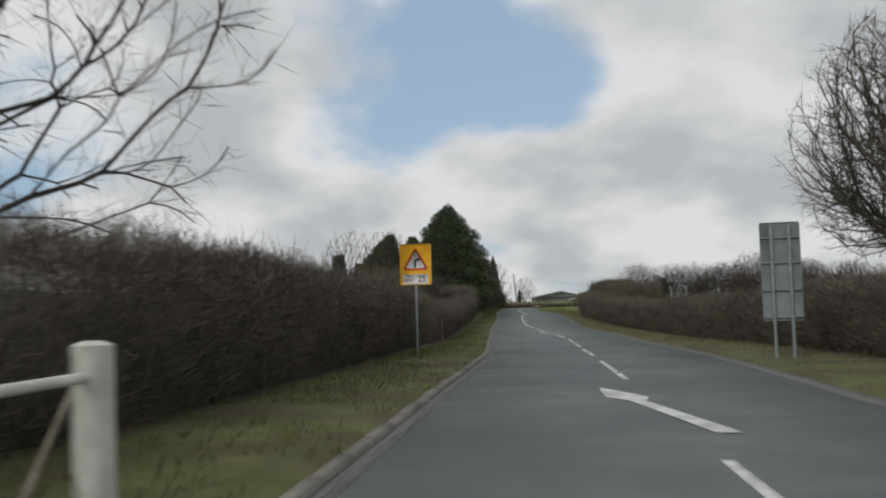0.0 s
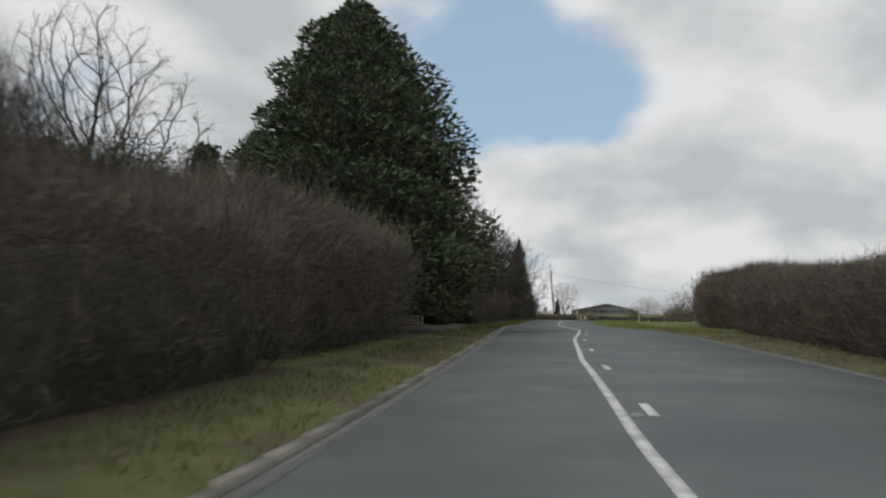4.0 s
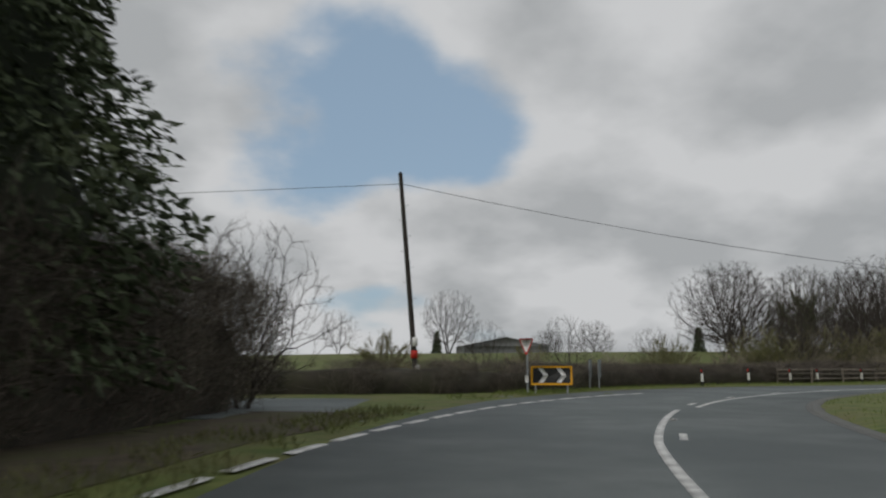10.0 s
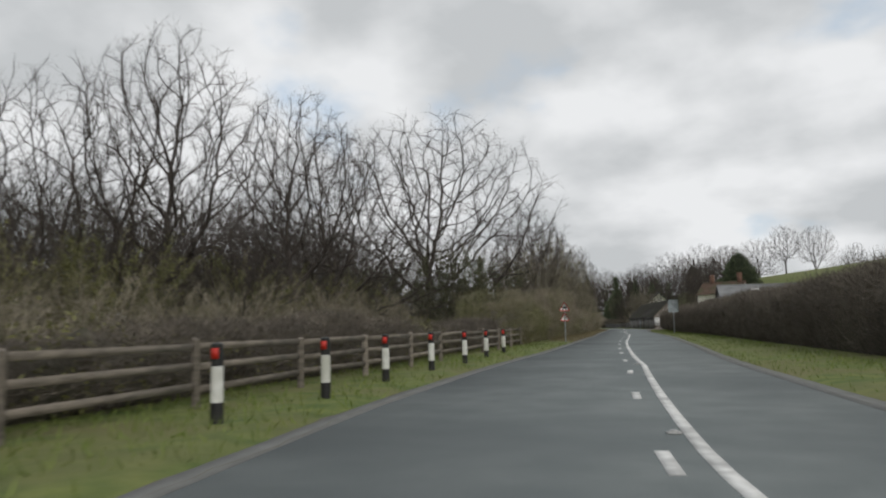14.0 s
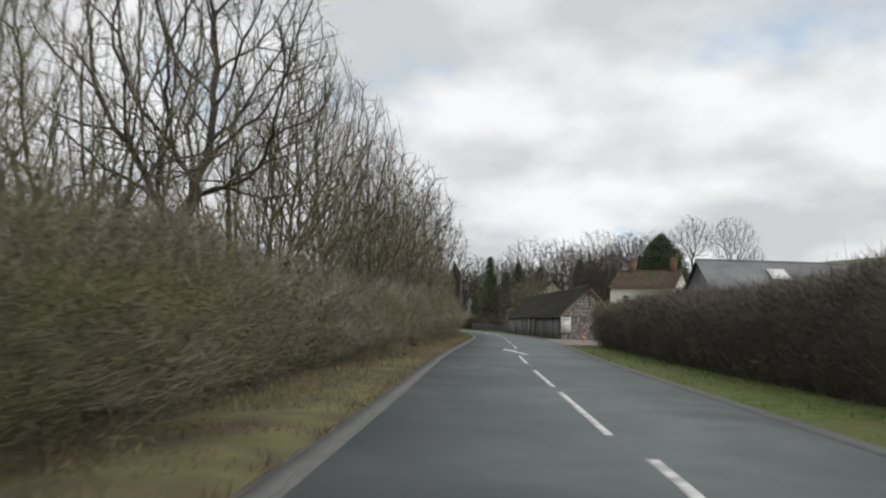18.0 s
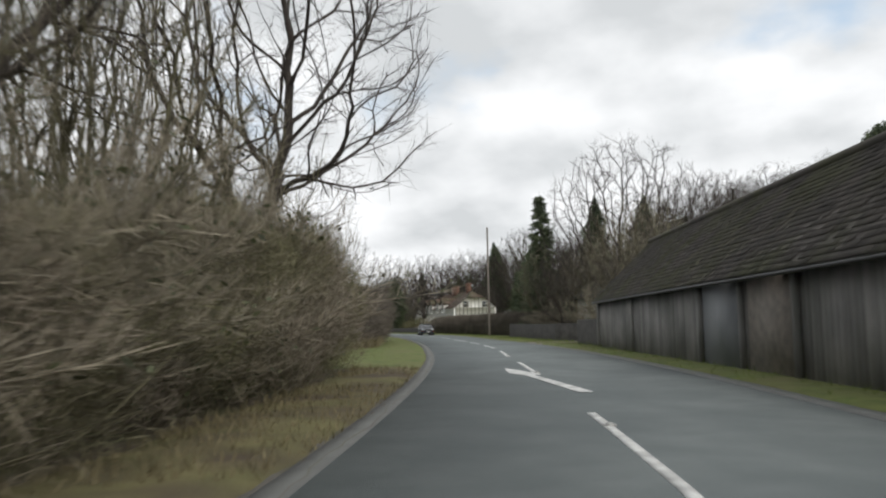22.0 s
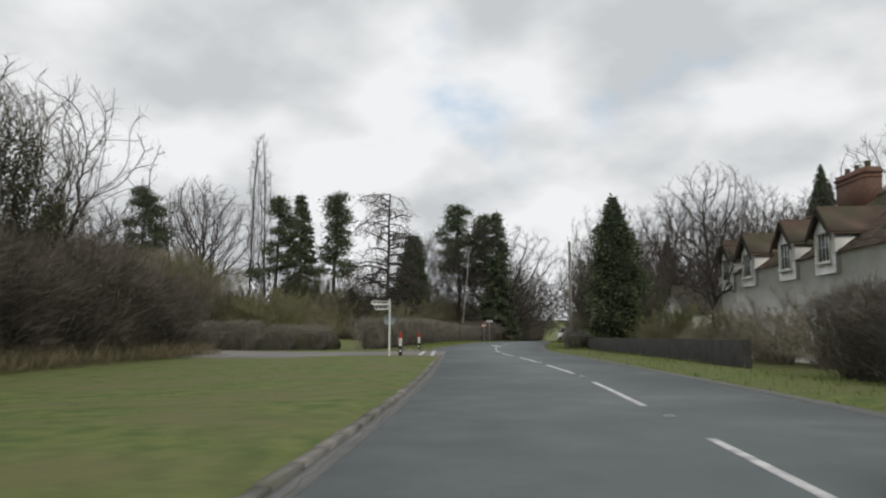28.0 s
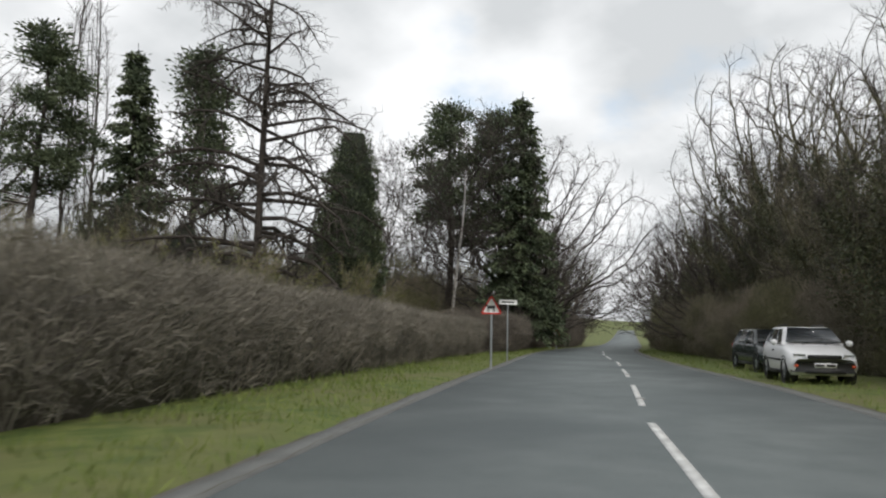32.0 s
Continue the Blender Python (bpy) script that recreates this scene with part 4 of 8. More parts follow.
def colonise(rng, height, trunk=0.2, radius=0.5, swell=0.45, points=1100, step=0.34, lift=0.12, wander=0.22, stems=1, girth=0.012, low=0.0):
    """Bare branches that grow towards points in a crown; segments as in grow(). radius: of the crown, over the height; swell: height of its widest part."""
    u = rng.random(points * 4)
    edge = np.where(u < swell, np.sqrt(np.clip(1 - ((swell - u) / (swell + 0.12)) ** 2, 0, 1)), np.sqrt(np.clip(1 - ((u - swell) / (1.02 - swell)) ** 2, 0, 1)))
    ang, rad = rng.random(points * 4) * 2 * np.pi, rng.random(points * 4) ** 0.42
    keep = rng.random(points * 4) < edge ** 2
    lump = 1 + 0.14 * np.sin(ang * 3 + rng.random() * 6) + 0.1 * np.sin(ang * 5 + u * 7)
    z0 = height * max(trunk - low, 0.05)
    goal = np.stack([np.cos(ang) * rad * edge * lump * radius * height, np.sin(ang) * rad * edge * lump * radius * height, z0 + u * (height - z0)], -1)[keep][:points]
    step *= height / 11
    node, par = [], []
    for k in range(stems):
        lean = np.array([math.cos(k * 2.4), math.sin(k * 2.4), 0]) * (0.0 if stems == 1 else 0.25 + 0.2 * rng.random())
        base = np.array([math.cos(k * 2.4), math.sin(k * 2.4), 0]) * (0.0 if stems == 1 else 0.02 * height)
        m = max(2, int(height * trunk / step))
        for i in range(m):
            par.append(-1 if i == 0 else len(node) - 1)
            node.append(base + (np.array([0, 0, 1.0]) + lean) * step * i + rng.normal(size=3) * np.array([0.02, 0.02, 0]) * height / 11)
    node, par = np.array(node), list(par)
    near = np.full(len(goal), 1e9)
    who = np.zeros(len(goal), int)

    def update(first):
        d = np.linalg.norm(goal[:, None] - node[None, first:], axis=2)
        j = d.argmin(1)
        better = d[np.arange(len(goal)), j] < near
        near[better], who[better] = d[np.arange(len(goal)), j][better], j[better] + first

    update(0)
    course = np.tile([0.0, 0.0, 0.3], (len(node), 1))
    for _ in range(70):
        if not len(goal):
            break
        pull = goal - node[who]
        pull /= np.linalg.norm(pull, axis=1)[:, None] + 1e-9
        tips, inv = np.unique(who, return_inverse=True)
        d = np.zeros((len(tips), 3))
        np.add.at(d, inv, pull)
        d /= np.linalg.norm(d, axis=1)[:, None] + 1e-9
        d += course[tips] * 0.6 + rng.normal(size=d.shape) * wander + np.array([0, 0, lift])
        d /= np.linalg.norm(d, axis=1)[:, None]
        first = len(node)
        node = np.vstack([node, node[tips] + d * step])
        course = np.vstack([course, d])
        par += list(tips)
        if len(node) > 9000:
            break
        update(first)
        live = near > step * 1.45
        goal, near, who = goal[live], near[live], who[live]
    par = np.array(par)
    # limbs run smoothly from node to node
    kid = np.flatnonzero(par >= 0)
    number = np.maximum(np.bincount(par[kid], minlength=len(node)), 1)[:, None]
    for _ in range(4):
        ahead = np.zeros_like(node)
        np.add.at(ahead, par[kid], node[kid])
        ahead = np.where(np.bincount(par[kid], minlength=len(node))[:, None] > 0, ahead / number, node)
        calm = node.copy()
        calm[kid] = 0.5 * node[kid] + 0.25 * node[par[kid]] + 0.25 * ahead[kid]
        tip = np.bincount(par[kid], minlength=len(node)) == 0
        calm[tip] = node[tip]
        node = calm
    # girth adds up from the tips
    load = np.zeros(len(node))
    child = np.bincount(par[par >= 0], minlength=len(node))
    load[child == 0] = 1.0
    for i in range(len(node) - 1, -1, -1):
        if par[i] >= 0:
            load[par[i]] += load[i]
    r = 0.0105 * height / 11 * load ** (1 / 2.1)
    r *= min(1.0, girth * height * 1.6 / r.max())
    i = np.flatnonzero(par >= 0)
    a, b, ra, rb = node[par[i]], node[i], np.minimum(r[par[i]], r[i] * 1.5), r[i]
    level = np.where(rb > 0.16 * r.max(), 0, np.where(rb > 0.07 * r.max(), 1, 3))
    # twigs at the thin ends
    thin = i[load[i] < 7]
    j = np.repeat(thin, 5)
    d = node[j] - node[par[j]]
    d = d / (np.linalg.norm(d, axis=1)[:, None] + 1e-9) * 0.75 + rng.normal(size=(len(j), 3)) * 0.55 + np.array([0, 0, 0.12])
    d /= np.linalg.norm(d, axis=1)[:, None]
    t0 = node[par[j]] + (node[j] - node[par[j]]) * rng.random(len(j))[:, None]
    ln = rng.uniform(0.25, 0.7, len(j)) * height / 11
    return a, b, ra, rb, level, (t0, d, ln)


def bare_tree_meshes(seed, height, bark="bark", thin="thin", min_r=0.011, **kw):
    rng = np.random.default_rng(seed)
    trunk, crown = Geo(), Geo()
    if "points" in kw:
        a, b, ra, rb, lev, (t0, d, ln) = colonise(rng, height, **kw)
        crown.blades(t0, d, ln, rng.uniform(0.006, 0.013, len(t0)) * height / 11, rng)
    else:
        a, b, ra, rb, lev = grow(rng, height, **kw)
        ra, rb = np.maximum(ra, min_r), np.maximum(rb, min_r * 0.6)
    main = lev <= (0 if bark == "birch" else 1)
    fine = ~main
    a[0, 2] -= 0.25
    trunk.tubes(a[main], b[main], ra[main], rb[main], 7)
    crown.tubes(a[fine], b[fine], ra[fine], rb[fine], 3)
    return trunk.mesh("trunk", bark, False), crown.mesh("crown", thin), (a, b, lev)


def ivy_geo(rng, a, b, lev, count, size=(0.07, 0.15), fuzz=0.32, levels=1, top=0.7):
    i = np.flatnonzero((lev <= levels) & (b[:, 2] < top * b[:, 2].max()))
    j = i[rng.integers(0, len(i), count)]
    p = a[j] + (b[j] - a[j]) * rng.random(count)[:, None] + rng.normal(size=(count, 3)) * fuzz
    p[:, 2] = np.maximum(p[:, 2], 0.1)
    return Geo().blades(p, rng.normal(size=p.shape) + np.array([0, 0, -0.4]), rng.uniform(*size, count), rng.uniform(size[0] * 0.7, size[1] * 0.8, count), rng)


TREES = {}
EVERGREEN = ("cypress", "yew", "spruce", "leylandii", "holly", "pine", "pine_slim", "fir", "fir_small")
GROWTH = dict(oak=1.3, ash=1.3, ash_wide=1.3, ivied=1.3, ivied_scrub=1.25, thorn=1.2, slim=1.3, coppice=1.3, larch=1.15, birch=1.25)


def tree_kind(key, meshes):
    TREES[key] = meshes


def tree(key, s, l, label, scale=1.0, turn=None, at=None, category="tree", group=""):
    """A tree of a kind, at a place beside the road or in the plan."""
    scale *= GROWTH.get(key, 1.0)
    p = place(s, l, 0.05) if at is None else np.array([*at, float(terrain(*at)) - 0.05])
    turn = (hash((round(float(p[0]), 1), round(float(p[1]), 1))) % 360) if turn is None else turn
    kind_name = "shrub" if category == "bush" else "conifer" if key in EVERGREEN else "tree"
    root = thing(kind_name, pose(*p, 0, 0, turn) @ Matrix.Scale(scale, 4), label, category, group)
    for name, me in TREES[key]:
        tagged(part(name, me, None, root), kind="stuff" if name.endswith("_layer") else "")
    return root


for i, (key, h, bark, thin, kw) in enumerate([
        ("oak", 11, "bark", "thin", dict(trunk=0.2, radius=0.6, swell=0.32, points=2600, step=0.3, lift=0.0, wander=0.16, low=0.12, girth=0.024)),
        ("ash", 11, "bark", "thin", dict(trunk=0.28, radius=0.33, swell=0.42, points=1700, step=0.3, lift=0.12, girth=0.018)),
        ("ash_wide", 10, "bark", "thin", dict(trunk=0.13, radius=0.46, swell=0.45, points=2000, step=0.3, lift=0.1, girth=0.017, stems=3)),
        ("thorn", 5, "bark", "thin", dict(trunk=0.12, radius=0.46, swell=0.42, points=1300, step=0.4, lift=0.05, wander=0.4, stems=2, girth=0.014)),
        ("slim", 9, "mossy", "scrub", dict(trunk=0.16, radius=0.2, swell=0.45, points=800, lift=0.24, girth=0.010, stems=2)),
        ("poplar", 30, "bark", "thin", dict(trunk=0.1, radius=0.065, swell=0.4, points=2600, step=0.17, lift=0.5, wander=0.1, stems=2, girth=0.010)),
        ("coppice", 7, "mossy", "scrub", dict(trunk=0.1, radius=0.34, swell=0.6, points=1500, step=0.34, lift=0.3, stems=9, girth=0.007))]):
    t, c, _ = bare_tree_meshes(40 + i, h, bark=bark, thin=thin, **kw)
    tree_kind(key, [("trunk", t), ("crown", c)])
for i, (key, h, bark, kw) in enumerate([
        ("larch", 17, "bark", dict(trunk=0.2, spread=0.75, levels=4, kids=(52, 13, 6), upright=-0.12, droop=0.5, bend=0.3, shrink=0.36, radius=0.24)),
        ("birch", 15, "birch", dict(trunk=0.3, spread=0.42, levels=5, kids=(12, 7, 6, 4), upright=0.35, droop=0.4, bend=0.5, radius=0.12))]):
    t, c, _ = bare_tree_meshes(46 + i, h, bark=bark, **kw)
    tree_kind(key, [("trunk", t), ("crown", c)])
for key, h, n, kw in (("ivied", 11, 24000, dict(trunk=0.25, radius=0.38, swell=0.42, points=1700, step=0.3, lift=0.1, girth=0.019)),
                      ("ivied_scrub", 6, 14000, dict(trunk=0.1, radius=0.42, swell=0.45, points=1300, lift=0.1, wander=0.3, stems=4, girth=0.011))):
    t, c, (a, b, lev) = bare_tree_meshes(70 + n, h, bark="mossy", **kw)
    rng = np.random.default_rng(n)
    tree_kind(key, [("trunk", t), ("crown", c), ("ivy", ivy_geo(rng, a, b, lev, n, size=(0.05, 0.10), fuzz=0.15, levels=0, top=0.66 if h > 7 else 0.8).mesh("ivy", "ivy"))])


def shrub(key, seed, h, r, mat, leaves=0, leaf_mat="lime", stems=70, twigs=15000):
    """A leafless shrub: stems that fan out from the foot, twigs along them, and catkins or small leaves."""
    rng = np.random.default_rng(seed)
    g, lf = Geo(), Geo()
    ang = rng.random(stems) * 2 * np.pi
    tilt = np.sqrt(rng.random(stems)) * 0.95
    p = np.c_[np.cos(ang) * 0.12 * r, np.sin(ang) * 0.12 * r, np.full(stems, -0.1)] * (0.5 + rng.random(stems))[:, None]
    d = np.c_[np.cos(ang) * tilt * r / h * 1.2, np.sin(ang) * tilt * r / h * 1.2, np.full(stems, 1.0)]
    rad, segs = np.full(stems, 0.006 * h), []
    ln = h * (1.08 - 0.35 * tilt) / 6 * rng.uniform(0.75, 1.1, stems)
    for k in range(6):
        d = d + rng.normal(size=d.shape) * 0.16
        d[:, 2] = np.maximum(d[:, 2] - 0.05 * tilt * k, 0.12)
        d /= np.linalg.norm(d, axis=1)[:, None]
        q = p + d * ln[:, None]
        g.tubes(p, q, rad, rad * 0.75, 3)
        segs.append((p, q))
        p, rad = q, rad * 0.75
    a, b = np.concatenate([x[0] for x in segs]), np.concatenate([x[1] for x in segs])
    level = np.repeat(np.arange(6), stems)
    weight = (level + 1.0) / (level + 1.0).sum()
    j = rng.choice(len(a), twigs, p=weight)
    at = a[j] + (b[j] - a[j]) * rng.random(twigs)[:, None]
    way = (b[j] - a[j]) / (np.linalg.norm(b[j] - a[j], axis=1)[:, None] + 1e-9) * 0.8 + rng.normal(size=at.shape) * 0.55 + np.array([0, 0, 0.3])
    lnn = rng.uniform(0.04, 0.13, twigs) * h
    tip = at + way / np.linalg.norm(way, axis=1)[:, None] * (lnn * rng.random(twigs))[:, None]
    g.blades(at, way, lnn, rng.uniform(0.0012, 0.0026, twigs) * h, rng)
    parts = [("stem_layer", g.mesh("stem_layer", mat))]
    if leaves:
        k = rng.integers(0, twigs, leaves)
        parts.append(("leaf_layer", lf.blades(tip[k], rng.normal(size=(leaves, 3)), rng.uniform(0.05, 0.11, leaves), rng.uniform(0.025, 0.05, leaves), rng).mesh("leaf_layer", leaf_mat)))
    tree_kind(key, parts)


shrub("bush", 6, 3.2, 2.3, "scrub", leaves=1200, leaf_mat="ivy")
shrub("lime_bush", 7, 4.5, 2.8, "bramble", leaves=17000)


def evergreen(key, seed, h, r, profile, count, size=(0.25, 0.5), mat="needle", hang=0.2, lumps=0.28, base=0.05, core=0.72, trunk_r=None):
    """A dense evergreen: trunk, inner mass coloured dark for the shade inside, and a shell of sprays. profile: width at
    even heights.
    """
    rng = np.random.default_rng(seed)
    prof = np.asarray(profile, float)
    zs = np.linspace(base, 1, len(prof)) * h

    def width(z, ang):
        w = np.interp(z, zs, prof) * r
        return w * (1 + lumps * field_noise(ang * 1.5 + z * 0.15, z * 1.1, seed) + lumps * 0.5 * np.sin(z * 3.1 + ang * 3 + seed))

    # inner mass: shade between the sprays put into a near-black green
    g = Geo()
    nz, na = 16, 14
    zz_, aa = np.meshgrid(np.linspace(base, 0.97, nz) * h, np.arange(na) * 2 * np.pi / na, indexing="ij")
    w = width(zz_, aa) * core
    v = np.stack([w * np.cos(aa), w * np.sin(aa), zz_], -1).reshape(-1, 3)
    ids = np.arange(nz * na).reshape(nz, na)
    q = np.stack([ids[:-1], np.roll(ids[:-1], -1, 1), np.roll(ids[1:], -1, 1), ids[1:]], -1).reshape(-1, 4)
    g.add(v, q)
    z = h * (base + (1 - base) * (1 - np.sqrt(rng.random(count))) ** 0.8)
    ang = rng.random(count) * 2 * np.pi
    ww = width(z, ang) * rng.uniform(0.62, 1.08, count)
    p = np.stack([ww * np.cos(ang), ww * np.sin(ang), z], -1)
    out = np.stack([np.cos(ang), np.sin(ang), np.full(count, -hang)], -1)
    way = out + rng.normal(size=p.shape) * 0.55
    ln = rng.uniform(*size, count)
    leaf = Geo().blades(p - out * 0.15, way, ln, ln * rng.uniform(0.22, 0.45, count), rng)
    tr = trunk_r or h * 0.018
    tk = Geo().tubes([(0, 0, -0.3)], [(0, 0, h * 0.8)], tr, tr * 0.3, 8)
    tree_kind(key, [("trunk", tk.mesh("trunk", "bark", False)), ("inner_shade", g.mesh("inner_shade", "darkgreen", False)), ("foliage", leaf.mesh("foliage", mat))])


evergreen("cypress", 1, 15, 5.6, (0.82, 0.97, 1.0, 0.94, 0.83, 0.69, 0.53, 0.34, 0.05), 60000, size=(0.14, 0.42), lumps=0.2, hang=-0.25)
evergreen("yew", 2, 16, 2.35, (0.8, 1.0, 1.0, 0.98, 0.96, 0.92, 0.84, 0.66, 0.3), 30000, size=(0.15, 0.4), lumps=0.3, hang=-0.8)
evergreen("spruce", 3, 14, 2.8, (1.0, 0.95, 0.85, 0.74, 0.62, 0.5, 0.36, 0.2, 0.02), 20000, size=(0.14, 0.34), lumps=0.35, hang=0.5, core=0.55)
evergreen("leylandii", 4, 9.6, 1.6, (0.55, 0.9, 1.0, 0.94, 0.82, 0.7, 0.55, 0.33, 0.08), 17000, size=(0.14, 0.36), lumps=0.42, hang=-0.3, base=0.07)
evergreen("holly", 5, 6, 2.4, (0.8, 1.0, 1.0, 0.95, 0.85, 0.7, 0.5, 0.3, 0.05), 7000, size=(0.12, 0.25), mat="ivy", lumps=0.35)


def pine(key, seed, h, clumps, r):
    """A pine with a long bare stem and needle clumps on its upper limbs."""
    rng = np.random.default_rng(seed)
    tk, lf, lb = Geo(), Geo(), Geo()
    n = 9
    pts = np.c_[np.cumsum(rng.normal(size=(n, 2)) * 0.12, 0), np.linspace(-0.3, h, n)]
    rad = np.linspace(h * 0.017, 0.05, n)
    tk.tubes(pts[:-1], pts[1:], rad[:-1], rad[1:], 7)
    for c in range(clumps):
        z = h * (0.42 + 0.58 * (c + 0.5) / clumps)
        i = min(int((z + 0.3) / (h + 0.3) * (n - 1)), n - 2)
        ang = rng.random() * 6.28
        reach = r * (1.1 - 0.95 * (z / h) ** 4) * rng.uniform(0.3, 1.1)
        tip = pts[i] + np.array([math.cos(ang) * reach, math.sin(ang) * reach, 0.35 + rng.random() * 0.6])
        tip[2] = z
        lb.tubes([np.array([*pts[i][:2], z - 0.5])], [tip], 0.07, 0.03, 4)
        k = 520
        off = rng.normal(size=(k, 3)) * np.array([0.6, 0.6, 0.27])
        lf.blades(tip + off, off + rng.normal(size=(k, 3)) * 0.5 + np.array([0, 0, 0.3]), rng.uniform(0.22, 0.46, k), rng.uniform(0.07, 0.18, k), rng)
    tree_kind(key, [("trunk", tk.mesh("trunk", "bark", False)), ("bough_layer", lb.mesh("bough_layer", "bark")), ("foliage", lf.mesh("foliage", "needle"))])


pine("pine", 8, 20, 26, 3.2)
pine("pine_slim", 9, 19, 22, 2.0)


def fir(key, seed, h, r, whorls):
    """A fir with drooping boughs in whorls."""
    rng = np.random.default_rng(seed)
    tk, lf, lb = Geo(), Geo(), Geo()
    tk.tubes([(0, 0, -0.3)], [(0, 0, h)], h * 0.016, 0.02, 7)
    for w in range(whorls):
        z = h * (0.08 + 0.9 * w / whorls)
        reach = r * (1 - (z / h)) ** 0.8 + 0.25
        for k in range(7):
            ang = rng.random() * 6.28
            a = np.array([0, 0, z])
            b = a + np.array([math.cos(ang) * reach, math.sin(ang) * reach, -reach * rng.uniform(0.1, 0.45)])
            lb.tubes([a], [b], 0.035, 0.012, 3)
            n = int(28 + reach * 26)
            u = rng.random(n)[:, None] ** 0.7
            p = a + (b - a) * u + rng.normal(size=(n, 3)) * np.array([0.18, 0.18, 0.1])
            lf.blades(p, (b - a) / reach * 0.6 + rng.normal(size=(n, 3)) * 0.5 + np.array([0, 0, -0.25]), rng.uniform(0.25, 0.5, n), rng.uniform(0.1, 0.22, n), rng)
    tree_kind(key, [("trunk", tk.mesh("trunk", "bark", False)), ("bough_layer", lb.mesh("bough_layer", "bark")), ("foliage", lf.mesh("foliage", "needle"))])


fir("fir", 10, 21, 3.6, 34)
fir("fir_small", 11, 10, 2.2, 22)

# ---- planting: the first straight ----
hedge(7.8, 34.0, -7.25, 2.6, ([0, 20, 35], [2.0, 2.2, 2.2]), "dark leafless field hedge of tangled brown twigs", 1)
hedge(38.5, 84.0, -7.4, 2.6, ([38, 50, 70, 84], [2.2, 2.1, 2.2, 2.5]), "dense dark leafless hedge behind a grass verge", 2)
hedge(84.0, 97.0, -8.6, 4.0, 3.4, "bushy overgrown hedge end beside a conifer", 3, rough=0.5)
hedge(-20, 7.4, -7.5, 2.6, 1.9, "dark leafless hedge behind a white rail fence", 4)
hedge(16.5, 112.0, ([16, 60, 90, 112], [7.2, 8.6, 7.0, 9.0]), 2.8, ([16, 60, 112], [1.9, 2.0, 2.6]), "long low brown hedge on the far verge", 5)
hedge(-30, 15.5, 7.6, 3.0, 2.4, "dark thorn hedge below an ivied tree", 6)
for s, l, k, sc in ((34, 14.2, "ivied", 0.95), (31, 12.6, "ash", 0.9), (28, 14.4, "ash_wide", 0.95), (38, 16.5, "ash", 1.0), (26, 13.0, "ivied", 0.9)):
    tree(k, s, l, "tall bare tree with ivy-clad limbs above a hedge", sc)
tree("ash_wide", 9.5, -11.5, "bare tree whose low boughs hang over the verge", 1.0)
for s, l, k, sc in ((90.9, -21.3, "ash", 0.77), (94.4, -17.2, "ash", 0.78), (108.7, -19.4, "fir_small", 1.0), (103, -25, "fir_small", 0.9), (84, -27, "oak", 0.62), (77, -30, "ash_wide", 0.72), (68, -27, "fir_small", 0.75),
                    (60, -27, "oak", 0.6), (97, -14.5, "fir_small", 0.55)):
    tree(k, s, l, "small dark green fir behind the hedge" if "fir" in k else "small bare tree behind a field hedge", sc)
for k in range(17):
    tree(("thorn", "thorn", "ivied_scrub")[k % 3], 46 + 2.9 * k, -10.2 - 2.2 * abs(math.sin(k * 1.9)), "dark bare thorn bush behind a field hedge", (0.55 + 0.025 * k) * (0.9 + 0.2 * abs(math.sin(k * 2.7))), category="bush")
for k in range(9):
    tree("thorn", 9 + 3.1 * k, -9.4 - 0.8 * abs(math.sin(k * 1.3)), "dark bare thorn bush in a field hedge", 0.5 + 0.1 * abs(math.sin(k * 2.1)), category="bush")
hedge(48, 97, ([48, 97], [-12.2, -12.8]), 4.0, ([48, 60, 97], [3.0, 3.8, 4.4]), "dark overgrown thicket behind a field hedge", 27, rough=0.7)
tree("cypress", 103.5, -10.3, "broad dense dark green cypress beside the road", 1.0)

# dark garden trees on the left
for s, l, k, sc in ((112, -13, "cypress", 0.8), (118, -20, "yew", 0.8), (124, -16, "cypress", 0.75), (131, -18, "yew", 0.85), (137, -24, "cypress", 0.9),
                    (172, -16, "fir", 0.55), (166, -18, "pine", 0.6), (180, -15.5, "fir", 0.6), (189, -12.6, "fir_small", 1.0)):
    tree(k, s, l, "dark evergreen garden tree behind the verge", sc)
for s, l, k, sc in ((121, -11.0, "ivied", 0.9), (128, -9.5, "ivied_scrub", 1.1), (144, -10.5, "ivied", 0.95), (153, -10, "ivied", 0.9), (174, -11.5, "birch", 0.7), (172, -9.0, "birch", 0.62), (161, -14, "ash", 0.9), (157, -12, "oak", 0.8), (152, -13.5, "ash_wide", 0.85), (165, -15, "ivied", 0.9), (168, -13.5, "pine_slim", 0.6), (181, -14, "ash", 0.9), (173, -8.4, "oak", 0.82), (184, -11.5, "oak", 0.72)):
    tree(k, s, l, {"birch": "white-stemmed bare birch above a hedge", "ivied": "bare tree with dark ivy on its stem"}.get(k, "bare leafless tree above a clipped hedge"), sc)
for k, (s, l, key, sc) in enumerate(((117, -12, "ivied", 0.9), (126, -12.5, "ivied", 1.0), (133, -12.5, "ivied", 0.95), (140, -10.5, "holly", 1.5), (147, -13, "ivied", 0.9),
                                     (136, -14, "holly", 1.6), (122, -14, "holly", 1.6), (128, -15, "cypress", 0.75), (142, -16, "cypress", 0.8))):
    tree(key, s, l, "dark ivy-smothered tree in an overgrown garden", sc)
for s, l, sc in ((138.5, -8.4, 0.5), (137.5, -9.8, 0.6), (139, -11.5, 0.75), (128.5, -9.6, 0.5)):
    tree("holly", s, l, "dark evergreen shrub at a hedge end", sc, category="bush")
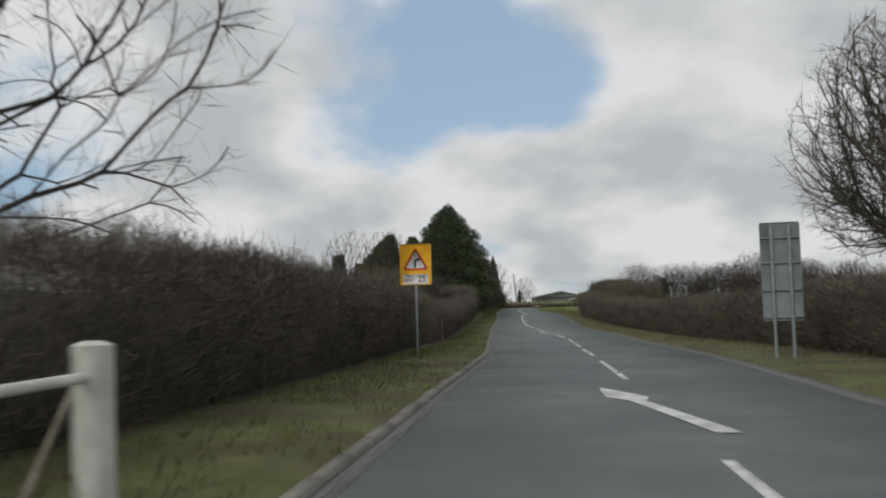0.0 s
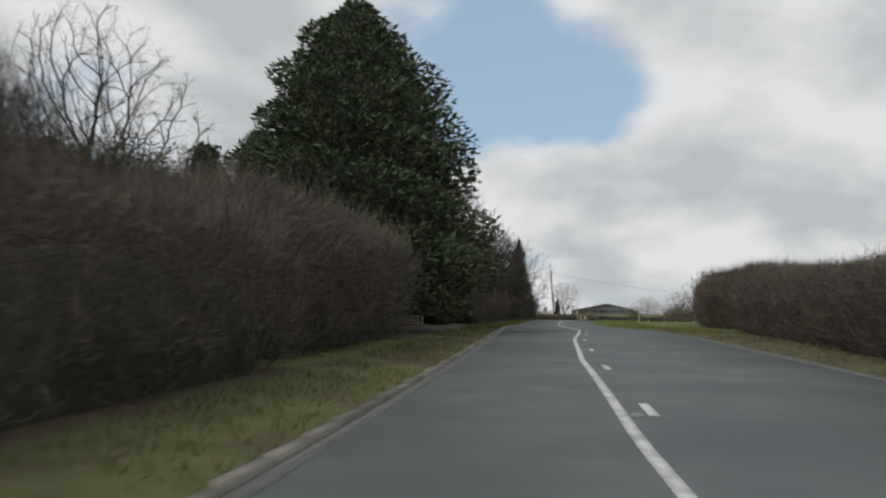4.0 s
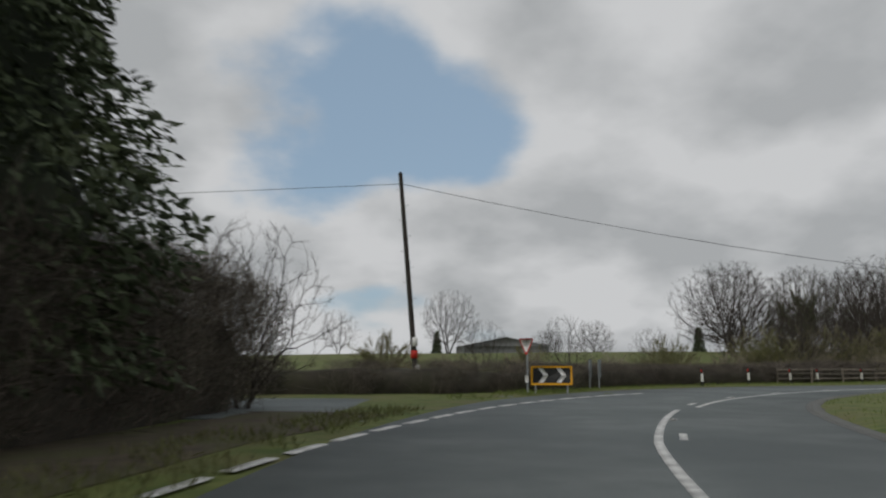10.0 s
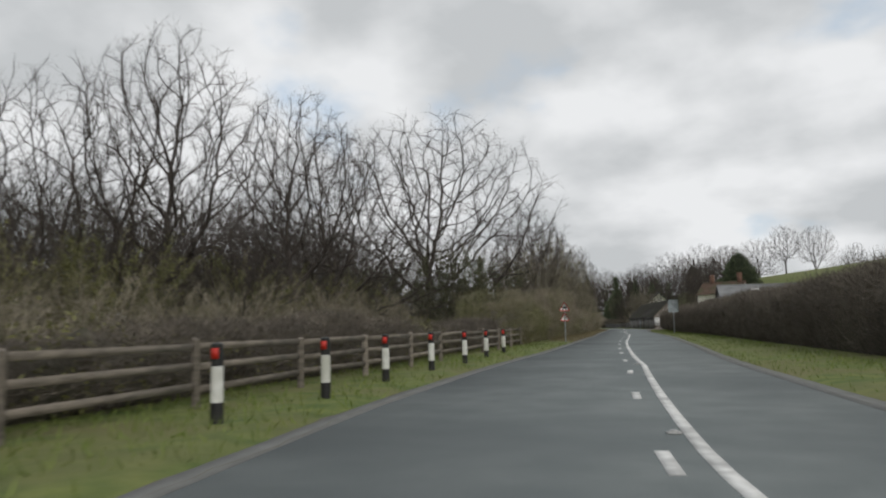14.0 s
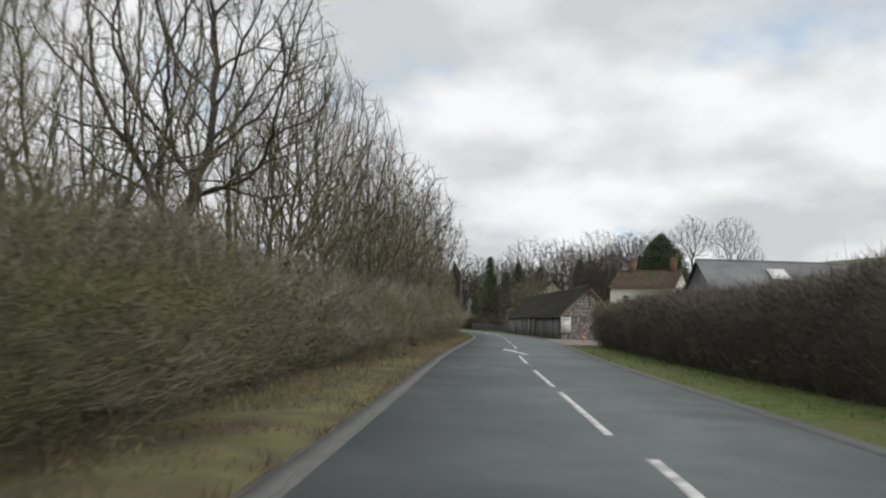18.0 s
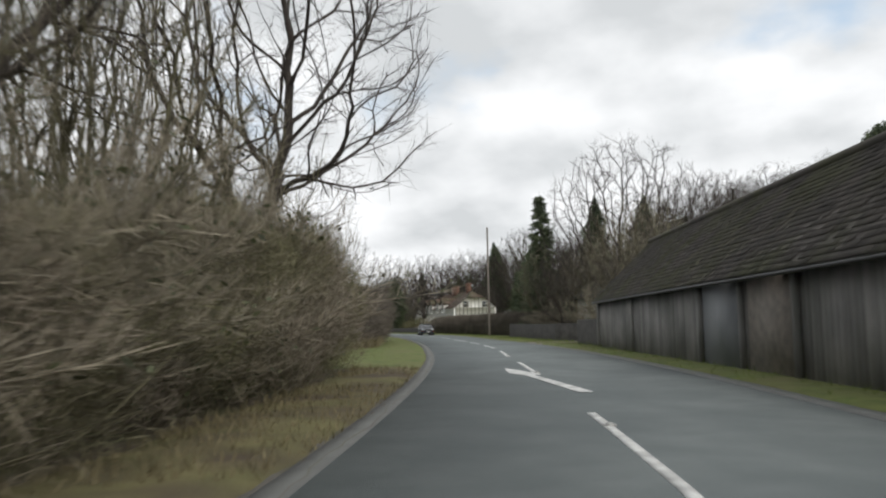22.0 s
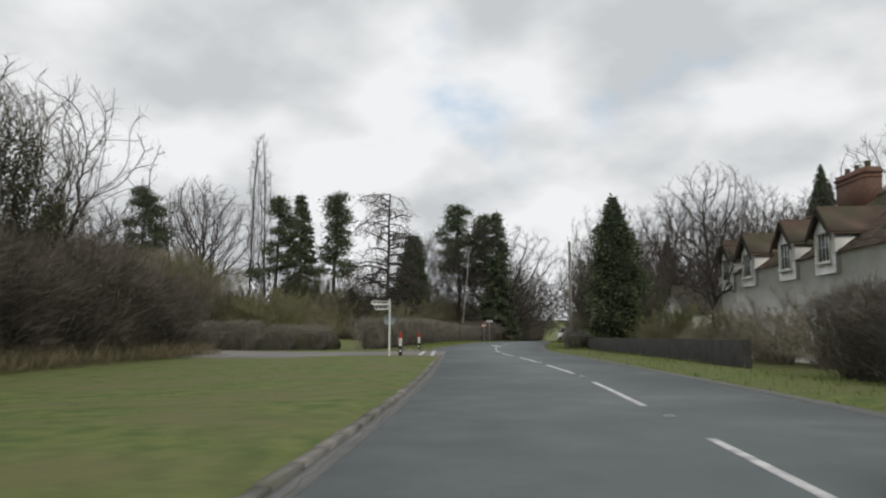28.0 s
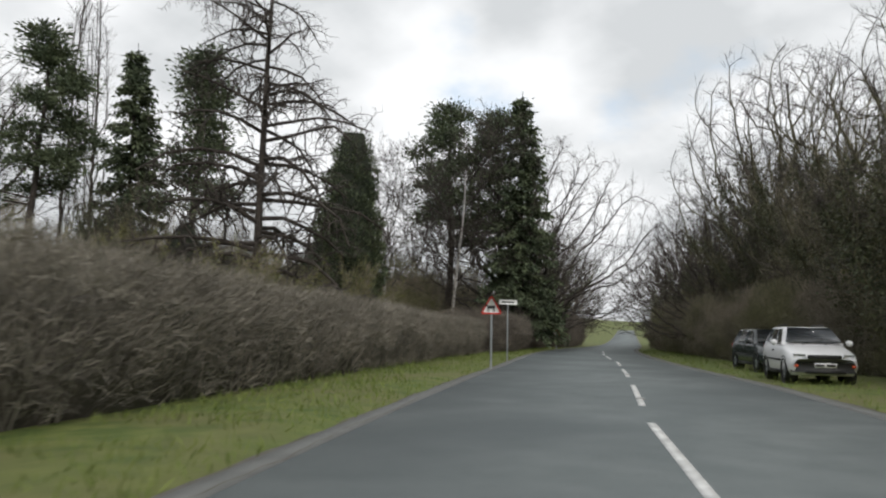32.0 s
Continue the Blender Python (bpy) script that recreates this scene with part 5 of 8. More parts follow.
hedge(107, 128, -12.2, 3.0, 1.5, "dark undergrowth below garden trees", 8, rough=0.6)
hedge(139, 200, ([139, 160, 180, 194, 200], [-8.2, -8.2, -8.4, -9.2, -10.6]), 3.4, ([139, 150, 170, 203], [2.5, 2.8, 3.1, 2.9]), "tall dark clipped hedge beside the road", 9)
hedge(112, 172, ([112, 140, 172], [17.5, 15, 20]), 5.0, ([112, 140, 172], [3.4, 4.6, 3.8]), "brown thicket behind the far verge", 10, rough=0.6)

tree("spruce", 193.0, -9.6, "tall dark spruce beside a hedge end", 0.95)
tree("fir", 186.0, -12.5, "tall dark fir beside a hedge end", 0.6)
for s, l, k, sc in ((199.5, -9.5, "thorn", 0.75), (202, -11.5, "coppice", 0.4), (178, -11.5, "ivied", 1.0), (184, -12, "ivied", 0.95), (192, -13.5, "ivied", 0.9)):
    tree(k, s, l, "dark tangled tree behind a roadside hedge", sc)
tree("oak", 187.0, -12.5, "broad bare oak behind a dark spruce", 0.8)
# ---- the bend ----
hedge(204.5, 240, ([204, 206.5, 209.5, 213, 222, 240], [-17.5, -12.2, -9.3, -8.0, -8.0, -8.6]), 1.8, 1.05, "low dark cut hedge below a field", 11, rough=0.25)
for k in range(16):
    tree(("bush", "lime_bush", "thorn", "bush")[k % 4], 214 + 1.9 * k, -13.5 - 6 * abs(math.sin(k * 1.7)), "olive and brown scrub below a field", 0.45 + 0.2 * abs(math.sin(k * 1.3)) + 0.012 * k, category="bush")
for k in range(30):
    u = k / 29
    x, y = 82 + 76 * u + 4 * math.sin(k * 2.1), 294 - 10 * u + 8 * math.sin(k * 1.3)
    key = ("ash_wide", "oak", "oak", "ivied", "ash_wide", "ivied_scrub")[k % 6]
    tree(key, 0, 0, "bare woodland tree beyond the bend", (1.1, 0.95, 1.05, 0.95, 1.0, 1.3)[k % 6] * (0.95 + 0.15 * u), at=(x, y))
for k in range(34):
    tree(("bush", "lime_bush", "thorn", "bush", "lime_bush")[k % 5], 239 + k * 1.4, -12.0 - 5 * abs(math.sin(k * 1.9)), "tangled olive and brown scrub behind a rail fence", 0.6 + 0.35 * abs(math.sin(k * 1.3)) + 0.006 * k, category="bush")
for k in range(12):
    tree("thorn", 240 + k * 3.6, -14 - 5 * abs(math.sin(k * 2.7)), "low bare thorn tree among scrub", 0.8 + 0.3 * abs(math.sin(k)))
for s, l, k, sc in ((264, -16.1, "ash", 0.85), (262, -18.7, "ash_wide", 0.8), (272, -15, "ash", 0.85), (280, -16, "oak", 0.85), (295.0, -14.5, "oak", 1.2), (284, -10, "ivied_scrub", 0.9), (300, -10, "ivied_scrub", 1.0)):
    tree(k, s, l, "large bare oak with a broad rounded crown" if sc > 1.1 else "bare leafless tree among scrub", sc)
hedge(228, 277, ([228, 241, 248, 258, 277], [-9.2, -9.0, -8.2, -7.4, -7.0]), 2.0, 1.15, "tangled olive undergrowth behind a rail fence", 14, rough=0.5, leaf=("lime", 0.35))
hedge(276, 312, -6.6, 4.0, ([276, 290, 312], [2.2, 2.6, 3.4]), "brown overgrown roadside thicket", 12, mat="scrub", rough=0.85, leaf=("lime", 0.25))
hedge(224, 353.5, ([224, 240, 262, 300, 345, 353], [13, 10, 7.2, 6.6, 6.2, 5.9]), 2.6, ([224, 262, 300, 345], [1.6, 2.3, 2.4, 2.4]), "dark clipped hedge above a grass verge", 13)

# ---- the wooded bank on the left ----
for a, b, h0, h1 in ((308, 332, 1.9, 2.1), (332, 360, 2.2, 2.5), (360, 393, 2.5, 2.7)):
    hedge(a, b + 1, -6.6, 4.4, ([a, b], [h0, h1]), "tall tangle of brown leafless scrub on a bank", a, mat="scrub", rough=0.9, leaf=("ivy", 0.12))
for k in range(30):
    s = 304 + k * 3.05
    key = ("coppice", "slim", "ash", "coppice", "slim", "slim")[k % 6]
    tree(key, s, -8.7 - 2.2 * abs(math.sin(k * 1.7)), "bare moss-stained tree on the wooded bank", (1.1, 0.85, 1.05, 1.2, 0.8, 1.15)[k % 6] * (0.7 if s < 322 else 1.0))
for k in range(13):
    tree(("coppice", "bush")[k % 2], 358 + 2.6 * k, -6.3 - 0.8 * abs(math.sin(k * 1.7)), "tall grey-brown scrub crowding the road", (0.75, 1.5)[k % 2], category="bush")
for k in range(44):
    tree(("bush", "coppice", "bush", "bush", "ivied_scrub")[k % 5], 304 + k * 2.05, (-5.9, -8.2, -6.2, -6.0, -9.0)[k % 5] - 1.0 * abs(math.sin(k * 2.3)), "tangled grey-brown scrub on a roadside bank", (1.0, 0.5, 0.95, 1.1, 0.65)[k % 5] * (0.85 + 0.3 * abs(math.sin(k * 0.9))) * (0.85 if k < 10 else 1.0), category="bush")
hedge(394.5, 428, ([394, 405, 412, 428], [-9.6, -10.0, -8.3, -7.6]), 4.0, 1.4, "grey-brown bramble bank above a verge", 16, rough=0.5, leaf=("dry", 0.15))
hedge(414, 446, ([414, 430, 446], [-8.5, -7.6, -9.5]), 5.0, ([414, 430, 446], [2.6, 3.6, 3.4]), "dense dark brown thicket behind a verge", 17, rough=0.7)
for s, l, k, sc in ((391.5, -6.6, "ash", 0.95), (386, -8.4, "coppice", 1.15), (379, -8.6, "slim", 1.2), (369, -7.8, "slim", 1.25), (357, -8.5, "coppice", 1.25), (346, -8.4, "slim", 1.15), (332, -8.5, "slim", 1.1), (417, -10.5, "slim", 0.72), (415.5, -9.8, "oak", 0.52), (422, -11.5, "ash", 0.62), (421, -10.5, "slim", 0.7), (412.5, -11.5, "slim", 0.66), (408, -13, "ash", 0.55), (398, -15, "slim", 0.7), (404, -17, "slim", 0.85), (411, -14, "slim", 0.75), (401, -14, "bush", 1.5), (406, -13.5, "lime_bush", 1.1), (411, -13, "bush", 1.5), (416, -12.5, "lime_bush", 1.0), (419, -12, "thorn", 1.0), (425, -11, "ash_wide", 0.5), (432, -10, "thorn", 1.15), (440, -11, "thorn", 1.2),
                    (447, -13, "thorn", 1.3), (454, -16, "ash_wide", 0.75), (462, -19, "ivied_scrub", 1.2), (404, -11.5, "holly", 0.65), (414, -13, "holly", 0.7)):
    tree(k, s, l, "bare tree above a bramble bank", sc)
for k in range(24):
    tree(("ivied_scrub", "coppice", "thorn", "coppice", "thorn")[k % 5], 444 + k * 2.2, float(np.interp(444 + k * 2.2, [444, 460, 478, 502, 520], [-12.5, -15.0, -17.5, -19.0, -21.0])) - 3 * abs(math.sin(k * 1.7)), "dark overgrown thicket tree behind mown grass", (1.35, 1.2, 1.9, 1.25, 1.8)[k % 5])
for a, b, l0, l1, h in ((446, 478, -13.0, -17.2, 4.2), (477, 499, -17.2, -17.6, 3.4)):
    hedge(a, b, ([a, b], [l0, l1]), 6.0, h, "dark overgrown thicket behind mown grass", 18 + a, rough=0.8)

# ---- right of the barn and towards the houses ----
for k in range(16):
    tree(("coppice", "bush", "ash_wide", "coppice")[k % 4], 413 + k * 2.1, 9.2 + 3.2 * abs(math.sin(k * 1.9)), "brown leafless shrubs behind a stone wall", (0.75, 1.4, 0.6, 0.9)[k % 4], category="bush")
tree("ash_wide", 0, 0, "broad rounded bare tree behind a stone wall", 1.25, at=(256.0, 267.6))
for k in range(22):
    tree(("fir_small", "ash", "ash_wide", "oak")[k % 4], 0, 0, "distant wood behind the houses", 0.8 + 0.4 * abs(math.sin(k * 1.7)), at=(330 + 5.5 * k, 275 + 26 * abs(math.sin(k * 2.1))))
for k in range(30):
    tree(("ash", "ash" if k < 16 else "spruce", "oak", "ivied", "ash_wide")[k % 5], 516 + 3.0 * k, 18 + 24 * abs(math.sin(k * 2.3)), "bare wood behind roadside houses", (0.4 if k < 13 else 1.1) + 0.25 * abs(math.sin(k * 1.1)))
for k in range(18):
    tree(("ivied_scrub", "lime_bush", "coppice", "bush", "holly")[k % 5], 546 + 3.4 * k, 9.2 + 3.0 * abs(math.sin(k * 1.7)), "brown and olive thicket beside parked cars", (1.25, 1.3, 1.0, 1.6, 0.75)[k % 5] * (0.9 + 0.25 * abs(math.sin(k * 1.1))), category="bush")
for k in range(14):
    tree(("thorn", "lime_bush", "coppice", "ivied_scrub")[k % 4], 596 + 6 * k, (1 if k % 2 else -1) * (7.0 + 1.5 * abs(math.sin(k))), "roadside trees that close over the road", 1.2)
for x, y, k, sc in ((401, 378, "ash", 1.15), (420, 387, "oak", 1.1), (440, 397, "ash_wide", 1.25), (413, 364, "oak", 1.1), (432, 373, "ash", 1.2), (452, 383, "oak", 1.2), (392, 371, "ivied", 0.95)):
    tree(k, 0, 0, "tall bare tree that leans over the far road", sc, at=(x, y))
for k in range(20):
    tree(("lime_bush", "bush", "thorn", "holly", "ivied_scrub")[k % 5], 552 + 3.6 * k, -14 - 16 * abs(math.sin(k * 1.9)), "olive shrub under park trees", 1.1 + 0.3 * abs(math.sin(k)), category="bush")
hedge(442, 482, ([442, 465, 482], [10.5, 7.6, 7.2]), 2.6, ([442, 465, 482], [2.0, 2.2, 2.0]), "dark clipped garden hedge", 20)
for s, l, k, sc in ((425, 12, "coppice", 1.1), (437, 13, "coppice", 1.0), (446.8, 10.4, "fir", 0.67), (452, 11.5, "fir", 0.5), (457, 12.5, "fir_small", 0.95), (462, 13.5, "fir_small", 0.9), (468, 14.5, "fir_small", 0.8), (441, 14, "spruce", 0.9), (437, 17, "spruce", 0.85), (444, 12, "bush", 1.3), (451, 12, "bush", 1.2)):
    tree(k, s, l, "dark spruce beside the lane" if k in ("spruce", "pine") else "bare tree beside a stone wall", sc)
tree("leylandii", 511.2, 7.0, "pointed dark green conifer in a front garden", 1.02)
hedge(514.6, 519.2, 4.9, 1.6, 1.15, "dark square-cut hedge beside a pole", 26, rough=0.12, clip=True)
for s, l, k, sc in ((486, 8.6, "bush", 0.95), (489.5, 8.4, "bush", 0.85), (492, 9.0, "bush", 0.9), (496, 8.8, "bush", 0.8), (494, 8.0, "lime_bush", 0.5), (498.5, 8.4, "bush", 0.55), (502, 8.0, "lime_bush", 0.55), (504, 9.2, "lime_bush", 0.65), (511, 8.2, "lime_bush", 0.5), (515, 8.6, "bush", 0.6)):
    tree(k, s, l, "yellow-green shrub in a front garden", sc, category="bush")
tree("ash", 497.5, 8.8, "bare young tree in a front garden", 0.62)
tree("ash", 519, 9.5, "bare tree in a front garden", 0.45)
for s, l, k, sc in ((516, 14, "ash", 0.42), (524, 10.5, "ivied", 0.48), (531, 10.0, "ivied", 0.6), (538, 10.8, "ash_wide", 0.85), (546, 10.2, "ivied", 0.88), (556, 9.8, "ivied", 0.92), (566, 8.8, "ivied", 0.85), (576, 8.2, "oak", 0.8), (590, 8.5, "ivied", 0.8), (604, 9, "ash", 0.8)):
    tree(k, s, l, "tall bare tree with ivy beside the road", sc)
hedge(522, 640, ([522, 545, 580, 640], [8.5, 10.0, 7.5, 7.0]), 4.5, ([522, 545, 640], [1.8, 3.2, 3.6]), "brown wooded roadside thicket", 21, mat="scrub", rough=0.7, leaf=("ivy", 0.4))
hedge(513.8, 566, ([513, 530, 566], [-9.0, -7.6, -6.6]), 1.7, ([513, 530, 566], [1.95, 1.95, 1.75]), "clipped leafless boundary hedge above a verge", 22, rough=0.16, clip=True)
hedge(566, 640, -6.8, 4.5, ([566, 600, 640], [2.0, 3.2, 4.0]), "dark roadside hedge under trees", 23, rough=0.6)
hedge(500, 575, ([500, 575], [-52, -46]), 9.0, 8.0, "dense olive undergrowth below park trees", 51, mat="scrub", rough=1.2, leaf=("lime", 0.5))
hedge(562, 650, ([562, 585, 650], [-30, -19, -13]), 8.0, ([552, 650], [4.6, 6.0]), "dense olive undergrowth beside the road", 52, mat="scrub", rough=1.2, leaf=("lime", 0.4))
hedge(560, 660, ([560, 660], [13, 12]), 8.0, 6.0, "dense bare undergrowth under roadside trees", 53, mat="scrub", rough=1.2)
hedge(479, 513.6, ([479, 513.6], [-42, -10.9]), 1.6, 1.5, "clipped leafless hedge behind a lane", 24, rough=0.3, clip=True)
# garden trees ahead
for x, y, k, sc, lab in ((353.9, 396.9, "poplar", 1.1, "tall slender bare poplar with two stems"), (351.4, 383.8, "fir", 1.05, "tall drooping fir in a park"), (353.8, 379.3, "pine_slim", 1.12, "slim tall pine in a park"),
                         (346.3, 361.3, "larch", 0.97, "bare larch with drooping boughs"), (360.6, 369.4, "yew", 1.0, "dense dark columnar yew"), (378.3, 375.0, "pine", 1.15, "tall pine with a long bare stem"),
                         (371.9, 361.9, "fir", 0.98, "tall dark fir beside the road"), (374.5, 366.5, "pine", 1.0, "tall pine with a long bare stem"), (370.5, 367.5, "birch", 1.05, "bare birch with hanging twigs"), (366.5, 371.0, "birch", 0.9, "bare birch with hanging twigs"),
                         (342.1, 377.5, "pine", 0.93, "tall pine in a park"), (329.7, 391.3, "pine", 0.94, "tall pine in a park"), (319.0, 394.0, "pine", 0.75, "broad pine in a park"), (343.1, 397.1, "ash", 1.66, "tall bare leafless park tree"), (337.5, 402.0, "ash_wide", 1.6, "tall bare leafless park tree"),
                         (347.5, 404.0, "ash", 1.7, "tall bare leafless park tree"), (330.0, 402.5, "ash_wide", 1.35, "tall bare leafless park tree"), (322.0, 388.0, "ash_wide", 1.1, "bare leafless garden tree"), (312.0, 378.0, "spruce", 0.8, "dark green garden spruce"), (303.0, 381.0, "ash", 1.2, "bare leafless garden tree"),
                         (390.0, 373.0, "ash", 1.1, "bare leafless tree beside the road"), (399.0, 377.0, "ash_wide", 1.1, "bare leafless tree beside the road"), (370.9, 342.1, "ivied", 1.35, "broad ivy-clad tree above the road")):
    tree(k, 0, 0, lab, sc, at=(x, y))
for k in range(34):
    tree(("lime_bush", "ivied_scrub", "lime_bush", "coppice", "lime_bush", "thorn")[k % 6], 562 + 8 * math.sin(k * 2.9), -20 - 1.35 * k, "olive spring thicket under park trees", (1.15, 0.9, 1.4, 1.0, 1.25, 1.2)[k % 6], category="bush")
for k in range(12):
    tree("lime_bush" if k % 2 else "bush", 534 + k * 5.2, -18 - 7 * abs(math.sin(k * 2.3)), "yellow-green spring shrub in a garden", 0.85 + 0.4 * abs(math.sin(k * 1.1)), category="bush")

# ---- far woods and field trees ----
rng = np.random.default_rng(77)
for k in range(30):
    x, y = 130 + 330 * rng.random(), 330 + 120 * rng.random()
    tree(("oak", "ash", "ash_wide")[k % 3], 0, 0, "bare tree at the far side of the fields", 0.9 + 0.5 * rng.random(), at=(x, y))
for x, y, k, sc in ((146, 534, "oak", 1.3), (145, 606, "oak", 1.2), (127.7, 394.6, "fir_small", 0.9), (52.4, 398.5, "fir_small", 0.7), (40, 300, "ash_wide", 0.75), (24, 320, "thorn", 1.3), (157, 357, "oak", 1.6)):
    tree(k, 0, 0, "lone tree on the skyline of a field", sc, at=(x, y))
for k in range(44):
    x, y = 330 + 330 * rng.random(), 120 + 150 * rng.random()
    tree(("oak", "ash", "spruce", "ash_wide")[k % 4], 0, 0, "tree on a wooded hillside", 0.9 + 0.5 * rng.random(), at=(x, y))
tree("cypress", 0, 0, "dark rounded evergreen behind a farmhouse", 1.0, at=(270, 246.5))
for k in range(18):
    tree(("ash", "oak", "coppice")[k % 3], 0, 0, "bare tree behind farm roofs", 0.8 + 0.3 * rng.random(), at=(268 + 60 * rng.random(), 250 + 18 * rng.random()))

# verges
tufts(0, 118, (LEFT[0], [v - 0.2 for v in LEFT[1]]), -5.9, 26000, "dullblade", "short dull verge grass with bare patches", 31)
tufts(112, 200, (LEFT[0], [v - 0.15 for v in LEFT[1]]), -6.6, 20000, "dullblade", "short dull verge grass below a hedge", 32)
tufts(205, 285, (LEFT[0], [v - 0.1 for v in LEFT[1]]), -7.4, 12000, "blade", "green verge grass around marker posts", 33)
tufts(285, 394, (LEFT[0], [v - 0.1 for v in LEFT[1]]), -4.9, 30000, "dry", "yellowed verge grass below scrub", 34)
tufts(392, 497, (LEFT[0], [v - 0.1 for v in LEFT[1]]), -8.0, 22000, "blade", "mown bright green verge grass", 35, length=(0.02, 0.06))
tufts(514, 600, (LEFT[0], [v - 0.1 for v in LEFT[1]]), -6.6, 14000, "blade", "green verge grass below a clipped hedge", 36)
tufts(396, 440, ([396, 407, 412, 440], [-8.9, -8.9, -7.0, -7.0]), ([396, 407, 412, 440], [-7.4, -7.6, -5.4, -5.6]), 12000, "dry", "tall pale dead grass below brambles", 37, length=(0.3, 0.8))
tufts(440, 499, ([440, 478, 499], [-11.5, -15.0, -15.4]), ([440, 478, 499], [-8.8, -13.4, -13.6]), 16000, "dry", "tall pale dead grass before a thicket", 43, length=(0.3, 0.85))
tufts(10, 115, (RIGHT[0], [v + 0.15 for v in RIGHT[1]]), 6.6, 12000, "dry", "dry verge grass below a low hedge", 38)
tufts(110, 260, (RIGHT[0], [v + 0.15 for v in RIGHT[1]]), 9.5, 22000, "blade", "broad green verge inside the bend", 39)
tufts(255, 350, (RIGHT[0], [v + 0.15 for v in RIGHT[1]]), 5.4, 10000, "blade", "green verge below a dark hedge", 40)
tufts(385, 520, (RIGHT[0], [v + 0.15 for v in RIGHT[1]]), 6.0, 12000, "blade", "green verge beside a stone wall", 41)
tufts(516, 600, (RIGHT[0], [v + 0.15 for v in RIGHT[1]]), 6.4, 6000, "blade", "green verge beside parked cars", 42)

def verge(s0, s1, side, reach, mat, label):
    """A turf verge that stands a little over the road's edge and falls to the ground behind."""
    xs, ls = LEFT if side < 0 else RIGHT
    n = int((s1 - s0) / 0.5)
    s = np.linspace(s0, s1, n)
    edge = np.interp(s, xs, ls) + side * (0.10 + 0.06 * field_noise(s * 2.9, s * 1.3, s0 * 0.3) + 0.04 * field_noise(s * 7.7, s * 4.1, s1 * 0.2))
    far = np.interp(s, *reach) if isinstance(reach, tuple) else np.full(n, float(reach))
    u = np.array([0, 0.03, 0.08, 0.16, 0.3, 0.5, 0.75, 1.0])
    ss = np.repeat(s[:, None], len(u), 1)
    ll = edge[:, None] + (far - edge)[:, None] * u
    out = np.abs(ll - edge[:, None])
    p = on_road(ss, ll)
    z = p[..., 2] - 0.012 + 0.055 * smooth(0, 0.35, out) + 0.012 * field_noise(ss * 1.9, ll * 2.7, 3.0) * smooth(0, 0.4, out)
    g = terrain(p[..., 0], p[..., 1]) + 0.012
    fall = smooth(0.55, 1.0, u)[None, :]
    p[..., 2] = np.maximum(g, z * (1 - fall) + (g + 0.01) * fall)
    ids = np.arange(ss.size).reshape(ss.shape)
    q = np.stack([ids[:-1, :-1], ids[1:, :-1], ids[1:, 1:], ids[:-1, 1:]], -1).reshape(-1, 4)
    v = p.reshape(-1, 3)
    geo = Geo().add(v, q)
    for col in (0, -1):
        rim = ids[:, col]
        both = np.concatenate([v[rim], v[rim] - np.array([0, 0, 0.15])])
        k = np.arange(n - 1)
        geo.add(both, np.stack([k, k + n, k + 1 + n, k + 1], 1))
    tagged(part("verge", geo, mat, flat=False), label, "verge", kind="structure")


def soil_strip(s0, s1, side, width=0.45):
    xs, ls = LEFT if side < 0 else RIGHT
    n = int((s1 - s0) / 0.35)
    s = np.linspace(s0, s1, n)
    edge = np.interp(s, xs, ls)
    rag = field_noise(s * 3.1, s * 1.7, s0 * 0.1) + 0.5 * field_noise(s * 8.3, s * 5.1, s0 * 0.2)
    far = edge + side * (width * (1 + 0.45 * rag))
    near = edge - side * (0.12 + 0.08 * field_noise(s * 2.3, s * 0.9, 4.0 + s0 * 0.1))
    mid = (near + far) / 2
    rows = []
    for l, lift in ((near, 0.003), (mid, 0.012), (far, 0.012)):
        p = on_road(s, l)
        p[:, 2] = np.maximum(p[:, 2] + (0.002 if lift < 0.01 else -0.02), terrain(p[:, 0], p[:, 1])) + lift
        rows.append(p)
    low = rows[2] - np.array([0, 0, 0.08])
    v = np.stack([rows[0] - np.array([0, 0, 0.03]), *rows, low], 1).reshape(-1, 3)
    k = np.arange(n - 1)[:, None] * 5
    f = np.concatenate([k + np.array([[j, j + 5, j + 6, j + 1]]) for j in range(4)])
    tagged(part("soil_strip", Geo().add(v, f), "soil", flat=False), "brown gritty soil washed along the road's edge", "verge", kind="structure")


verge(-20, 128, -1, -6.4, "rough", "dull olive verge grass worn brown")
verge(128, 189, -1, -6.6, "rough", "dull olive verge below a hedge")
verge(283, 394, -1, -5.2, "straw", "yellowed dry verge grass below scrub")
verge(10, 113, 1, ([10, 60, 90, 113], [6.0, 7.4, 5.9, 7.8]), "rough", "dull worn verge below a low hedge")
verge(214, 283, -1, -8.4, "grass", "green grass verge round a bend")
verge(394, 498.5, -1, -9.0, "grass", "bright mown grass verge")
verge(113, 352, 1, ([113, 260, 300, 352], [9.5, 6.6, 5.6, 5.0]), "grass", "green grass verge inside a bend")
verge(378, 416, 1, 4.75, "grass", "narrow green verge before a barn")
verge(422, 512, 1, ([422, 450, 512], [6.0, 6.2, 5.7]), "grass", "green verge before garden walls")
verge(512.5, 600, -1, ([512, 530, 566, 600], [-7.2, -6.4, -5.5, -5.5]), "grass", "green verge below a clipped hedge")
for a, b, side in ((-60, 189, -1), (213, 498, -1), (512, 640, -1), (-60, 352, 1), (378, 640, 1)):
    soil_strip(a, b, side, 0.22)
